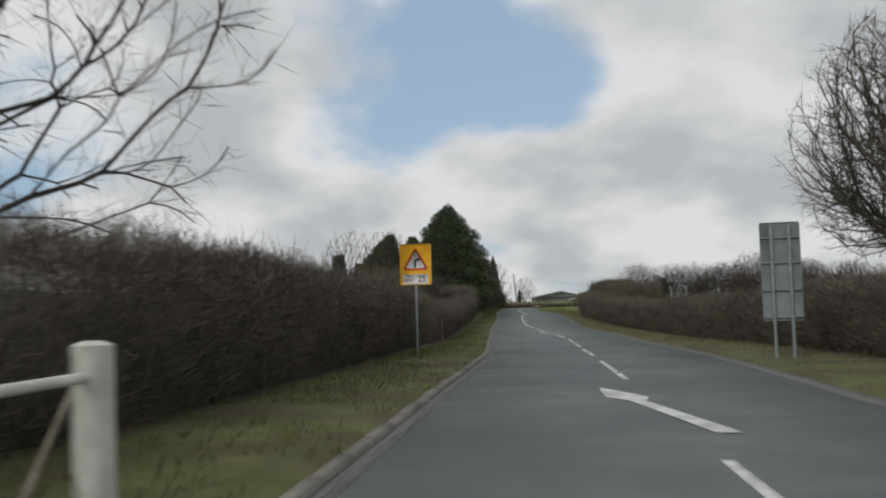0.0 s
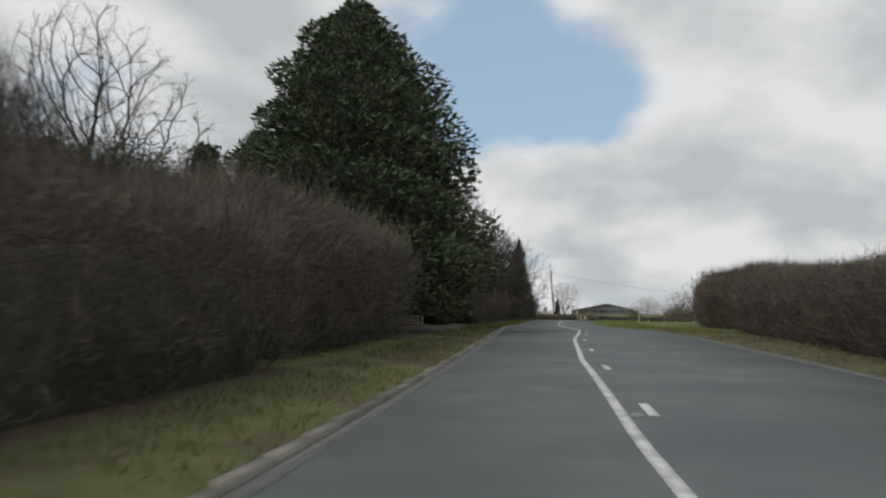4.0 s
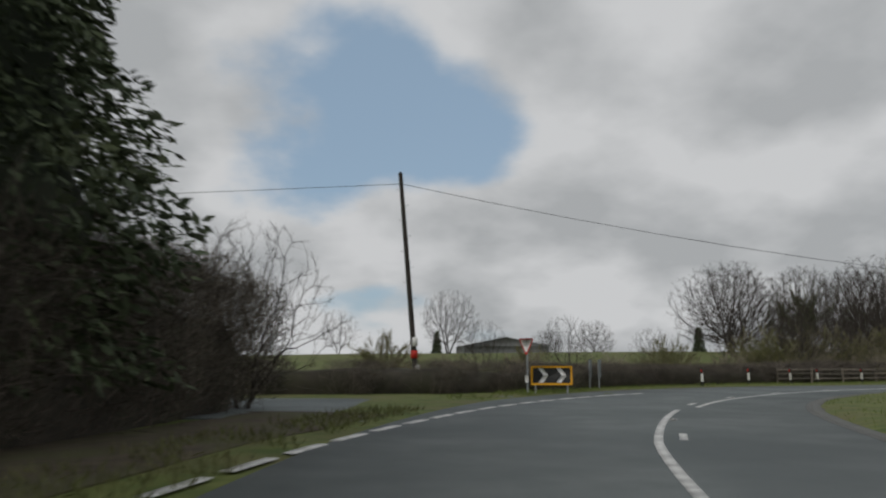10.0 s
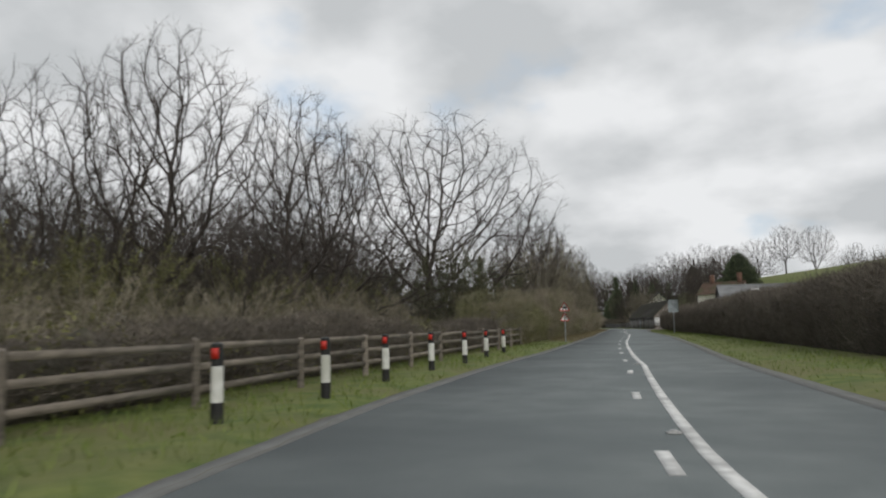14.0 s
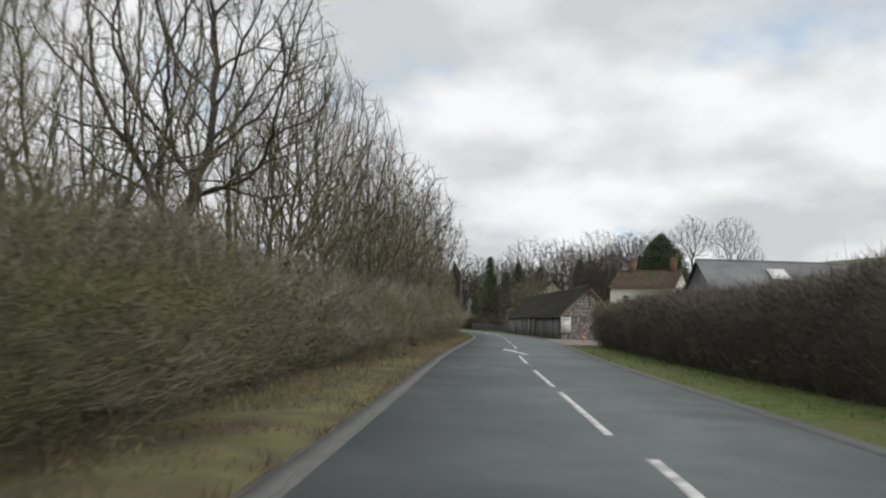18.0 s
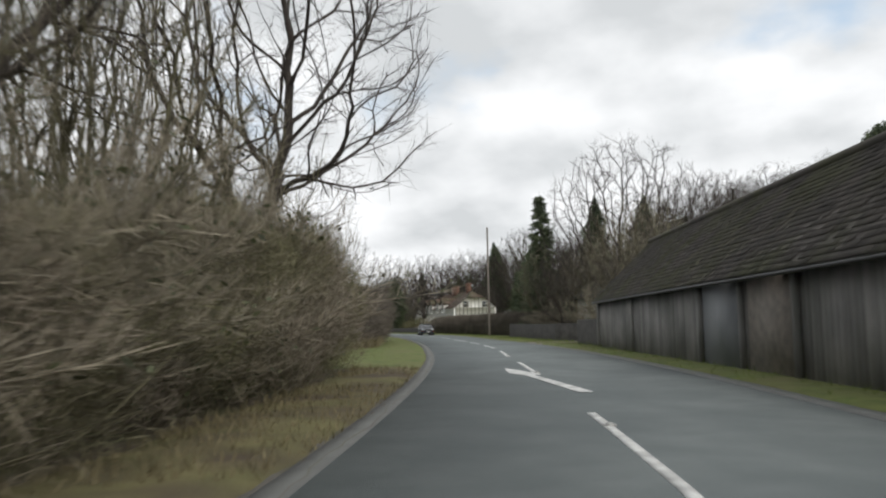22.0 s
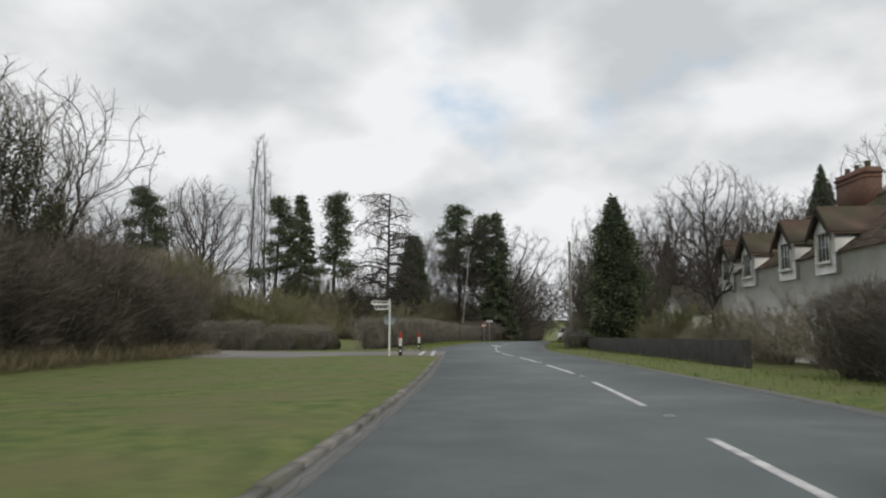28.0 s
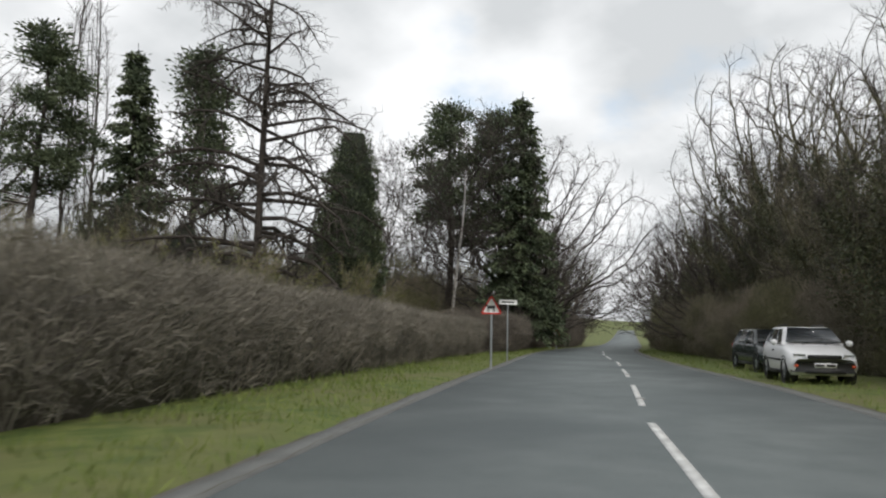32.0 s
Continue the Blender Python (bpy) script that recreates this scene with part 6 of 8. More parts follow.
sheet_patch("hedge_foot", -6, 84, ([-6, 20, 40, 84], [-4.4, -4.7, -5.5, -5.7]), -6.9, "litter", "brown leaf litter at the foot of a hedge", "verge", z=0.015)
sheet_patch("hedge_foot", 139, 199, ([139, 150, 199], [-5.0, -4.9, -5.6]), ([139, 180, 199], [-7.2, -7.4, -8.6]), "litter", "dark leaf litter at the foot of a hedge", "verge", z=0.015)
sheet_patch("hedge_foot", 96, 128, -5.6, -17.0, "litter", "dark leaf litter under garden trees", "verge", z=0.015)
sheet_patch("hedge_foot", 305, 394, -4.5, -6.0, "litter", "brown leaf litter below a scrub bank", "verge", z=0.02)
sheet_patch("hedge_foot", 14, 112, ([14, 60, 90, 112], [5.2, 7.0, 5.4, 7.4]), ([14, 60, 90, 112], [6.2, 7.6, 6.0, 8.0]), "litter", "brown earth at the foot of a low hedge", "verge", z=0.015)

# ---- helpers for built things ----
def slab(points, y0, y1):
    """A flat convex outline in x and z, given depth from y0 to y1."""
    n = len(points)
    g = Geo()
    front = np.array([(x, y0, z) for x, z in points])
    back = np.array([(x, y1, z) for x, z in points])
    v = np.concatenate([front, back])
    k = np.arange(n)
    g.add(v, np.stack([k, (k + 1) % n, (k + 1) % n + n, k + n], 1))
    fan = np.array([(0, i, i + 1, i + 1) for i in range(1, n - 1)])
    g.f.append(fan + g.n - 2 * n)
    g.f.append(fan[:, [0, 2, 1, 1]] + g.n - n)
    return g


def rounded(w, h, cz, r=0.05, n=4):
    """Outline of a plate with rounded corners."""
    out = []
    for cx, cy, a0 in ((w / 2 - r, h / 2 - r, 0), (-w / 2 + r, h / 2 - r, 90), (-w / 2 + r, -h / 2 + r, 180), (w / 2 - r, -h / 2 + r, 270)):
        for i in range(n + 1):
            a = radians(a0 + 90 * i / n)
            out.append((cx + r * math.cos(a), cz + cy + r * math.sin(a)))
    return out


def round_post(h, r=0.038, top=True, sides=10, z0=-0.3):
    g = Geo().tubes([(0, 0, z0)], [(0, 0, h)], r, r, sides)
    return g.tubes([(0, 0, h)], [(0, 0, h + 0.012)], r * 1.1, r * 0.6, sides) if top else g


def words(text, size, mat, parent, m, label="", name="lettering"):
    """Flat lettering as a mesh, upright in x and z, facing -y."""
    cu = bpy.data.curves.new(name, "FONT")
    cu.body, cu.size, cu.align_x, cu.align_y, cu.extrude = text, size, "CENTER", "CENTER", 0.002
    tmp = bpy.data.objects.new("tmp_lettering", cu)
    me = bpy.data.meshes.new_from_object(tmp)
    bpy.data.objects.remove(tmp)
    bpy.data.curves.remove(cu)
    me.name = name
    me.materials.clear()
    me.materials.append(M[mat])
    return part(name, me, None, parent, label, m=m @ pose(0, 0, 0, 90, 0, 0))


def triangle(side, cz, up=True, scale=1.0, r=0.06):
    """Outline of a triangle with blunt corners; cz is its centre."""
    pts = []
    h = side * math.sqrt(3) / 2
    corner = [(-side / 2, -h / 3), (side / 2, -h / 3), (0, 2 * h / 3)]
    for i, (x, z) in enumerate(corner):
        for j in (-1, 1):
            ox, oz = corner[(i + j) % 3]
            d = math.hypot(ox - x, oz - z)
            pts.append((x + (ox - x) / d * r, z + (oz - z) / d * r))
    s = 1 if up else -1
    out = [(x * scale, cz + s * z * scale) for x, z in pts]
    return out if up else out[::-1]


# ---- signs ----
def triangle_plate(root, side, cz, up=True, y=-0.05, symbol="bend"):
    plate = part("sign_plate", slab(triangle(side, cz, up), y - 0.004, y), "red", root, "red-bordered triangular plate")
    part("sign_face", slab(triangle(side * 0.76, cz, up, r=0.04), y - 0.010, y - 0.005), "sheet", plate, "white reflective sheet")
    g = Geo()
    if symbol == "bend":
        g = slab([(-0.05, cz - 0.16), (0.02, cz - 0.16), (0.02, cz + 0.05), (-0.05, cz + 0.05)], y - 0.014, y - 0.011)
        g2 = slab([(-0.05, cz + 0.05), (0.02, cz + 0.03), (0.10, cz + 0.06), (0.10, cz + 0.12), (-0.03, cz + 0.10)], y - 0.014, y - 0.011)
        g.add(np.concatenate(g2.v), np.concatenate(g2.f))
        g3 = slab([(0.09, cz + 0.02), (0.18, cz + 0.09), (0.09, cz + 0.16)], y - 0.014, y - 0.011)
        g.add(np.concatenate(g3.v), np.concatenate(g3.f))
    elif symbol == "beast":
        g = slab([(-0.13, cz - 0.04), (0.10, cz - 0.04), (0.12, cz + 0.06), (-0.12, cz + 0.06)], y - 0.014, y - 0.011)
        for x in (-0.11, -0.07, 0.05, 0.09):
            g.box((0.025, 0.003, 0.10), (x, y - 0.0125, cz - 0.08))
        g.box((0.06, 0.003, 0.06), (-0.15, y - 0.0125, cz + 0.07))
    elif symbol == "give":
        words("GIVE", 0.15, "black", plate, pose(0, y - 0.0125, cz + 0.085))
        words("WAY", 0.11, "black", plate, pose(0, y - 0.0125, cz - 0.03))
        return plate
    else:
        g.box((0.05, 0.003, 0.16), (0, y - 0.0125, cz + 0.03)).box((0.05, 0.003, 0.04), (0, y - 0.0125, cz - 0.1))
    part("symbol", g, "black", plate, "black warning symbol")
    return plate


speed = thing("warning_sign", stand(25.3, -5.45, -4), "yellow road sign with a bend triangle and 25 speed advice", "road sign")
part("post", round_post(3.5), "steel", speed)
panel = part("panel", slab(rounded(1.0, 1.28, 2.85, 0.06), -0.05, -0.042), "yellow", speed, "bright yellow backing board")
part("rim", slab(rounded(1.02, 1.30, 2.85, 0.06), -0.042, -0.034), "signback", speed)
triangle_plate(speed, 0.82, 2.91, True, -0.055, "bend")
plate = part("speed_plate", slab(rounded(0.80, 0.30, 2.39, 0.03), -0.060, -0.052), "sheet", speed, "white plate with black lettering")
words("25", 0.28, "black", plate, pose(0.20, -0.064, 2.39))
words("Max\nspeed", 0.12, "black", plate, pose(-0.20, -0.064, 2.42))

back = thing("road_sign", stand(20.4, 4.0, 172), "large grey road sign seen from behind on two posts", "road sign")
part("panel", slab(rounded(0.9, 2.35, 2.15, 0.05), -0.02, 0.0), "signback", back, "plain grey aluminium back")
for x in (-0.2, 0.2):
    part("post", Geo().tubes([(x, 0.05, -0.4)], [(x, 0.05, 3.25)], 0.04, 0.04, 10), "steel", back)
for z in (1.05, 1.7, 2.35, 2.95):
    part("rail", Geo().box((0.86, 0.03, 0.05), (0, 0.015, z)), "signback", back)

give = thing("give_way_sign", stand(209.7, -6.5, -17), "red-bordered give way triangle on a grey post", "road sign")
part("post", round_post(1.98, 0.035), "steel", give)
triangle_plate(give, 0.72, 1.76, False, -0.045, "give")
part("notice", slab(rounded(0.16, 0.24, 0.55, 0.02), -0.046, -0.04), "sheet", give)

chev = thing("chevron_board", stand(210.9, -6.2, 32, 0.1, 0.94), "black chevron board with white arrows and a yellow border", "road sign")
part("backing", slab(rounded(1.62, 0.74, 0.83, 0.04), -0.05, -0.035), "yellow", chev, "yellow border board")
part("panel", slab(rounded(1.46, 0.58, 0.83, 0.02), -0.058, -0.05), "black", chev, "black reflective board")
for x in (-0.32, 0.38):
    g = slab([(x - 0.20, 1.11), (x, 0.83), (x + 0.19, 0.83), (x - 0.01, 1.11)], -0.064, -0.059)
    h = slab([(x - 0.20, 0.55), (x - 0.01, 0.55), (x + 0.19, 0.83), (x, 0.83)], -0.064, -0.059)
    g.add(np.concatenate(h.v), np.concatenate(h.f))
    part("chevron", g, "sheet", chev, "white chevron pointing along the bend")
for x in (-0.62, 0.62):
    part("post", Geo().tubes([(x, 0, -0.3)], [(x, 0, 1.1)], 0.035, 0.035, 8), "steel", chev)

for s, l in ((215.5, -7.15), (215.9, -6.95)):
    b = thing("road_sign", stand(s, l, 130), "small grey sign back on a low post", "road sign", "low sign backs")
    part("panel", slab(rounded(0.55, 0.75, 0.92, 0.04), -0.03, -0.02), "signback", b)
    part("post", round_post(1.2, 0.035), "steel", b)

dbl = thing("warning_sign", stand(282, -3.5, 0), "post with two red-bordered warning triangles", "road sign")
part("post", round_post(2.25, 0.035), "steel", dbl)
triangle_plate(dbl, 0.62, 1.98, True, -0.045, "beast")
triangle_plate(dbl, 0.55, 1.42, True, -0.045, "exclaim")

sb = thing("road_sign", stand(314.5, 4.3, 180), "grey square road sign seen from behind", "road sign")
part("panel", slab(rounded(0.9, 1.2, 2.6, 0.05), -0.06, -0.045), "signback", sb)
part("post", round_post(3.15, 0.04), "steel", sb)
part("clamp", Geo().box((0.7, 0.03, 0.05), (0, -0.03, 2.3)), "steel", sb)
part("clamp", Geo().box((0.7, 0.03, 0.05), (0, -0.03, 2.9)), "steel", sb)

for s, l, top, symbol, lab in ((546, -3.5, 2.2, "beast", "red-bordered warning triangle on a slim post"), (590, -3.4, 1.75, "exclaim", "small warning triangle beside a hedge")):
    w = thing("warning_sign", stand(s, l), lab, "road sign")
    part("post", round_post(top, 0.035), "steel", w)
    triangle_plate(w, 0.7, top - 0.25, True, -0.045, symbol)


def finger(s, l, h, arms, label, seed, disc=False):
    f = thing("fingerpost", stand(s, l), label, "signpost")
    part("post", round_post(h, 0.05), "white", f)
    for i, (turn, ln, z) in enumerate(arms):
        rot = np.array(Matrix.Rotation(radians(turn), 3, "Z"))
        g = slab([(0.05, z - 0.11), (ln - 0.12, z - 0.11), (ln, z), (ln - 0.12, z + 0.11), (0.05, z + 0.11)], -0.02, 0.02)
        g.v = [v @ rot.T for v in g.v]
        arm = part("arm", g, "sheet", f, "white finger board with dark bars")
        b = Geo()
        for sx, w in ((0.25, 0.22), (0.52, 0.2), (0.75, 0.12)):
            if sx + w / 2 < ln - 0.12:
                b.box((w, 0.05, 0.06), (sx, 0, z))
        b.v = [v @ rot.T for v in b.v]
        part("bar", b, "black", arm, "row of unreadable black lettering")
    if disc:
        g = slab([(0.30 * math.cos(a), 1.75 + 0.30 * math.sin(a)) for a in np.arange(20) * math.pi / 10], 0.06, 0.07)
        part("sign_back", g, "signback", f, "round grey sign back")
    return f


finger(206.4, 6.6, 2.4, ((30, 1.1, 2.25), (200, 1.0, 2.0)), "white country fingerpost on a grass verge", 1)
finger(500.3, -5.92, 2.7, ((170, 0.95, 2.55), (150, 0.95, 2.32)), "white fingerpost with a round sign back", 2, True)
nm = thing("street_name_sign", stand(554.5, -3.6, 25), "small white name sign on a tall post", "sign")
part("post", round_post(2.5, 0.03), "steel", nm)
part("panel", slab(rounded(0.8, 0.2, 2.5, 0.02), -0.05, -0.035), "sheet", nm)
part("bar", Geo().box((0.55, 0.004, 0.06), (0, -0.052, 2.5)), "black", nm)

# ---- marker posts and bollards ----
def marker(s, l, h, label, group, red=0.25):
    m = thing("marker_post", stand(s, l, 7 * math.sin(s)), label, "marker post", group)
    part("post", Geo().tubes([(0, 0, -0.2)], [(0, 0, h * 0.28)], 0.075, 0.072, 10).tubes([(0, 0, h * 0.28)], [(0, 0, h * 0.3)], 0.072, 0.068, 10), "black", m)
    part("white_band", Geo().tubes([(0, 0, h * 0.3)], [(0, 0, h * 0.72)], 0.072, 0.068, 10), "white", m)
    g = Geo().tubes([(0, 0, h * 0.72), (0, 0, h - 0.02)], [(0, 0, h - 0.02), (0, 0, h)], [0.068, 0.066], [0.066, 0.02], 10)
    part("cap", g, "black", m)
    part("reflector", Geo().box((0.085, 0.02, 0.12), (0, -0.066, h * 0.87)), "red", m, "red reflector")
    return m


for s, l in ((222.9, -6.0), (227.7, -6.8), (231.2, -6.8), (234.3, -7.2), (237.8, -6.6), (241.3, -6.2), (244.8, -5.8), (247.9, -5.3), (250.6, -5.0), (253.9, -5.0), (257.1, -4.8), (260.2, -4.6), (263.6, -4.6), (267.1, -4.6)):
    marker(s, l, 0.95, "black and white marker post with a red reflector", "marker posts round the bend")
for s, l in ((500.4, -5.4), (511.6, -5.25)):
    m = thing("bollard", stand(s, l), "black, white and red striped round bollard", "bollard", "bollards at the lane")
    part("base", Geo().tubes([(0, 0, -0.2)], [(0, 0, 0.46)], 0.088, 0.085, 12), "black", m)
    part("white_band", Geo().tubes([(0, 0, 0.46)], [(0, 0, 0.84)], 0.085, 0.082, 12), "white", m)
    part("cap", Geo().tubes([(0, 0, 0.84), (0, 0, 1.08)], [(0, 0, 1.08), (0, 0, 1.12)], [0.062, 0.055], [0.055, 0.02], 12), "red", m, "red reflective top")
    part("plate", Geo().box((0.07, 0.02, 0.1), (0, -0.084, 0.24)), "sheet", m)

# ---- fences and gates ----
def along(s0, l0, s1, l1, z, z2=None):
    a, b = place(s0, l0), place(s1, l1)
    return a + np.array([0, 0, z]), b + np.array([0, 0, z if z2 is None else z2])


def plank(a, b, w, t):
    """A board between two points, w high and t thick."""
    d = (b - a) / np.linalg.norm(b - a)
    side = np.array([-d[1], d[0], 0.0])
    side /= np.linalg.norm(side)
    up_ = np.array([0, 0, 1.0])
    v = [p + side * i * t / 2 + up_ * j * w / 2 for p in (a, b) for i in (-1, 1) for j in (-1, 1)]
    return Geo().add(v, [(0, 1, 3, 2), (4, 6, 7, 5), (0, 4, 5, 1), (2, 3, 7, 6), (0, 2, 6, 4), (1, 5, 7, 3)])


def fence(posts, h, rails, label, mat="wood", size=0.11, rail=(0.09, 0.035), round_rail=0.0, category="fence"):
    """Posts at (s, l) with rails from one to the next."""
    root_at = place(*posts[0])
    root = thing("fence", pose(*root_at), label, category)
    off = Matrix.Translation(-Vector(root_at))
    rng = np.random.default_rng(int(abs(posts[0][0]) * 10) + 3)
    for s, l in posts:
        p = place(s, l)
        lean = rng.normal(size=2) * 0.02
        top = p + np.array([lean[0], lean[1], h * rng.uniform(0.97, 1.05)])
        g = Geo().tubes([p - np.array([0, 0, 0.25])], [top], size * 0.7, size * 0.68, 4).tubes([top], [top + np.array([0, 0, 0.03])], size * 0.68, size * 0.3, 4)
        part("post", g, mat, root, m=off)
    for (s0, l0), (s1, l1) in zip(posts[:-1], posts[1:]):
        for z in rails:
            a, b = along(s0, l0, s1, l1, z + rng.normal() * 0.015, z + rng.normal() * 0.015)
            g = Geo().tubes([a], [b], round_rail, round_rail, 8) if round_rail else plank(a, b, *rail)
            part("rail", g, mat, root, m=off)
    return root


wf = fence([(5.9, -4.6), (2.9, -4.62), (-0.1, -4.66), (-3.1, -4.7)], 1.06, (0.88, 0.14), "white-painted post and tube rail fence", "white", 0.2, round_rail=0.036)
a, b = along(4.7, -4.45, 6.9, -5.3, -0.05, 0.95)
part("strut", Geo().tubes([a], [b], 0.022, 0.022, 6), "wood", wf, "thin leaning wooden strut", m=Matrix.Translation(-Vector(place(5.9, -4.6))))


def gate(s0, l0, s1, l1, h, bars, label, mat="wood"):
    a, b = place(s0, l0), place(s1, l1)
    root = thing("field_gate", pose(*a), label, "gate")
    off = Matrix.Translation(-Vector(a))
    up_ = np.array([0, 0, 1.0])
    for p in (a, b):
        part("gate_post", Geo().tubes([p - 0.3 * up_], [p + (h + 0.2) * up_], 0.10, 0.095, 6), mat, root, m=off)
    d = (b - a) / np.linalg.norm(b - a)
    a2, b2 = a + d * 0.15, b - d * 0.15
    for k in range(bars):
        z = 0.2 + (h - 0.25) * (k / (bars - 1)) ** 1.15
        part("bar", plank(a2 + up_ * z, b2 + up_ * z, 0.075, 0.03), mat, root, m=off)
    for p in (a2, b2):
        part("stile", Geo().tubes([p + 0.12 * up_], [p + h * up_], 0.05, 0.05, 4), mat, root, m=off)
    part("brace", plank(a2 + up_ * 0.25, b2 + up_ * (h - 0.1), 0.07, 0.025), mat, root, m=off)
    return root


gate(35.0, -6.8, 38.2, -6.9, 1.05, 5, "weathered wooden five-bar field gate in a hedge")
gate(147.5, -11.6, 151.5, -9.8, 1.15, 4, "weathered rail gate under dark trees")
gate(140.5, -10.8, 147.0, -11.4, 1.15, 3, "long weathered rail fence under dark trees")
gate(116.2, -10.6, 118.0, -9.2, 1.4, 6, "pale wooden pallet gate under dark trees", "palepole")
gate(471, 11.5, 473.2, 14, 1.25, 5, "pale wooden garden gate in a hedge")
fp = thing("footpath_post", stand(41.5, -6.1), "weathered wooden footpath post beside a hedge", "signpost")
part("post", Geo().tubes([(0, 0, -0.3)], [(0, 0, 1.9)], 0.075, 0.07, 4), "wood", fp)
part("arm", Geo().box((0.5, 0.03, 0.12), (-0.2, -0.05, 1.75)), "wood", fp)
fence([(231 + 3.07 * k, float(np.interp(231 + 3.07 * k, [231, 241, 248, 258, 277], [-7.5, -7.3, -6.5, -5.7, -5.3]))) for k in range(16)], 0.92, (0.32, 0.60, 0.86), "weathered three-rail wooden fence behind marker posts")
fence([(513 + 3.0 * k, -9.6 - 0.1 * (k % 2)) for k in range(14)], 1.95, (1.2,), "tall thin pale posts behind a clipped hedge", "palepole", 0.07, rail=(0.03, 0.01))
sheet_patch("apron", 132.2, 137.2, -4.7, -9.6, "concrete", "pale cracked concrete apron before a gate", "paving", z=0.03)
sheet_patch("lay_by", 126, 140, (LEFT[0], [v - 0.05 for v in LEFT[1]]), -6.6, "litter", "muddy leaf-strewn verge by an entrance", "verge", z=0.02)

# ---- poles and wires ----
def pole(s, l, h, label, mat="polewood", at=None, lean=0.0, r=0.13):
    m = stand(s, l) if at is None else pose(*at, float(terrain(*at)))
    p = thing("telegraph_pole", m, label, "telegraph pole")
    part("shaft", Geo().tubes([(0, 0, -0.5)], [(lean, 0, h)], r, r * 0.72, 10).tubes([(lean, 0, h)], [(lean, 0, h + 0.06)], r * 0.74, 0.02, 10), mat, p)
    return p


tb = place(212.3, -14.0)
tp = pole(0, 0, 9.6, "dark wooden telegraph pole with step irons", at=(float(tb[0]) + 0.55, float(tb[1])), lean=-0.85)
for k in range(9):
    z = 3.2 + 0.7 * k
    part("step_iron", Geo().tubes([(-0.85 * z / 9.6, 0, z)], [(-0.85 * z / 9.6 + (0.26 if k % 2 else -0.26), 0, z + 0.03)], 0.013, 0.013, 5), "steel", tp)
part("notice", Geo().box((0.24, 0.02, 0.40), (-0.15, -0.14, 2.0)), "sheet", tp, "white notice plate")
part("notice", Geo().box((0.20, 0.02, 0.28), (-0.02, -0.14, 0.85)), "sheet", tp, "small white plate")
part("plate", Geo().box((0.30, 0.02, 0.34), (-0.18, -0.145, 1.45)), "red", tp, "red plate")
part("insulator", Geo().tubes([(-0.8, 0, 9.1)], [(-0.8, -0.14, 9.15)], 0.04, 0.03, 8), "black", tp)


def wire(a, b, sag, label="thin black overhead telephone wire"):
    u = np.linspace(0, 1, 25)[:, None]
    p = a + (b - a) * u - np.array([0, 0, 1.0]) * 4 * sag * u * (1 - u)
    ring = np.arange(5) * 2 * np.pi / 5
    side = np.cross(b - a, [0, 0, 1.0])
    side /= np.linalg.norm(side)
    v = (p[:, None] + 0.013 * (np.cos(ring)[None, :, None] * side + np.sin(ring)[None, :, None] * np.array([0, 0, 1.0]))).reshape(-1, 3)
    k = np.arange(5)
    f = np.concatenate([np.stack([k, (k + 1) % 5, (k + 1) % 5 + 5, k + 5], 1) + 5 * i for i in range(24)])
    tagged(part("overhead_wire", Geo().add(v, f), "black"), label, "wire", "overhead wires")


ptop = tb + np.array([-0.25, 0, 9.1])
far_pole = pole(0, 0, 8.5, "dark telegraph pole beside a wood", at=(122.0, 219.0))
wire(ptop, np.array([122.0, 219.0, float(terrain(122.0, 219.0)) + 8.4]), 4.3)
left_end = np.array([-55.0, 238.0, float(terrain(-55.0, 238.0)) + 8.9])
wire(ptop, left_end, 0.6)
pole(0, 0, 8.6, "dark telegraph pole beyond a field", at=(-55.0, 238.0))
pole(452.5, 6.3, 11.2, "tall grey wooden pole beside spruces", "palepole", r=0.12)
pole(520.5, 4.7, 7.7, "tall pale wooden pole beside a low hedge", "palepole", r=0.12)

pole(410, 12, 7.4, "dark pole behind a long barn", "polewood", r=0.1)

# ---- buildings ----
def solid(face, depth):
    """A flat face of three or four points, thickened along depth."""
    f = np.array(face, float)
    d = np.array(depth, float)
    n = len(f)
    v = np.concatenate([f, f + d])
    k = np.arange(n)
    g = Geo().add(v, np.stack([k, (k + 1) % n, (k + 1) % n + n, k + n], 1))
    cap = np.array([(0, 1, 2, 3)] if n == 4 else [(0, 1, 2, 2)])
    g.f += [cap + g.n - 2 * n, cap[:, ::-1] + g.n - n]
    return g


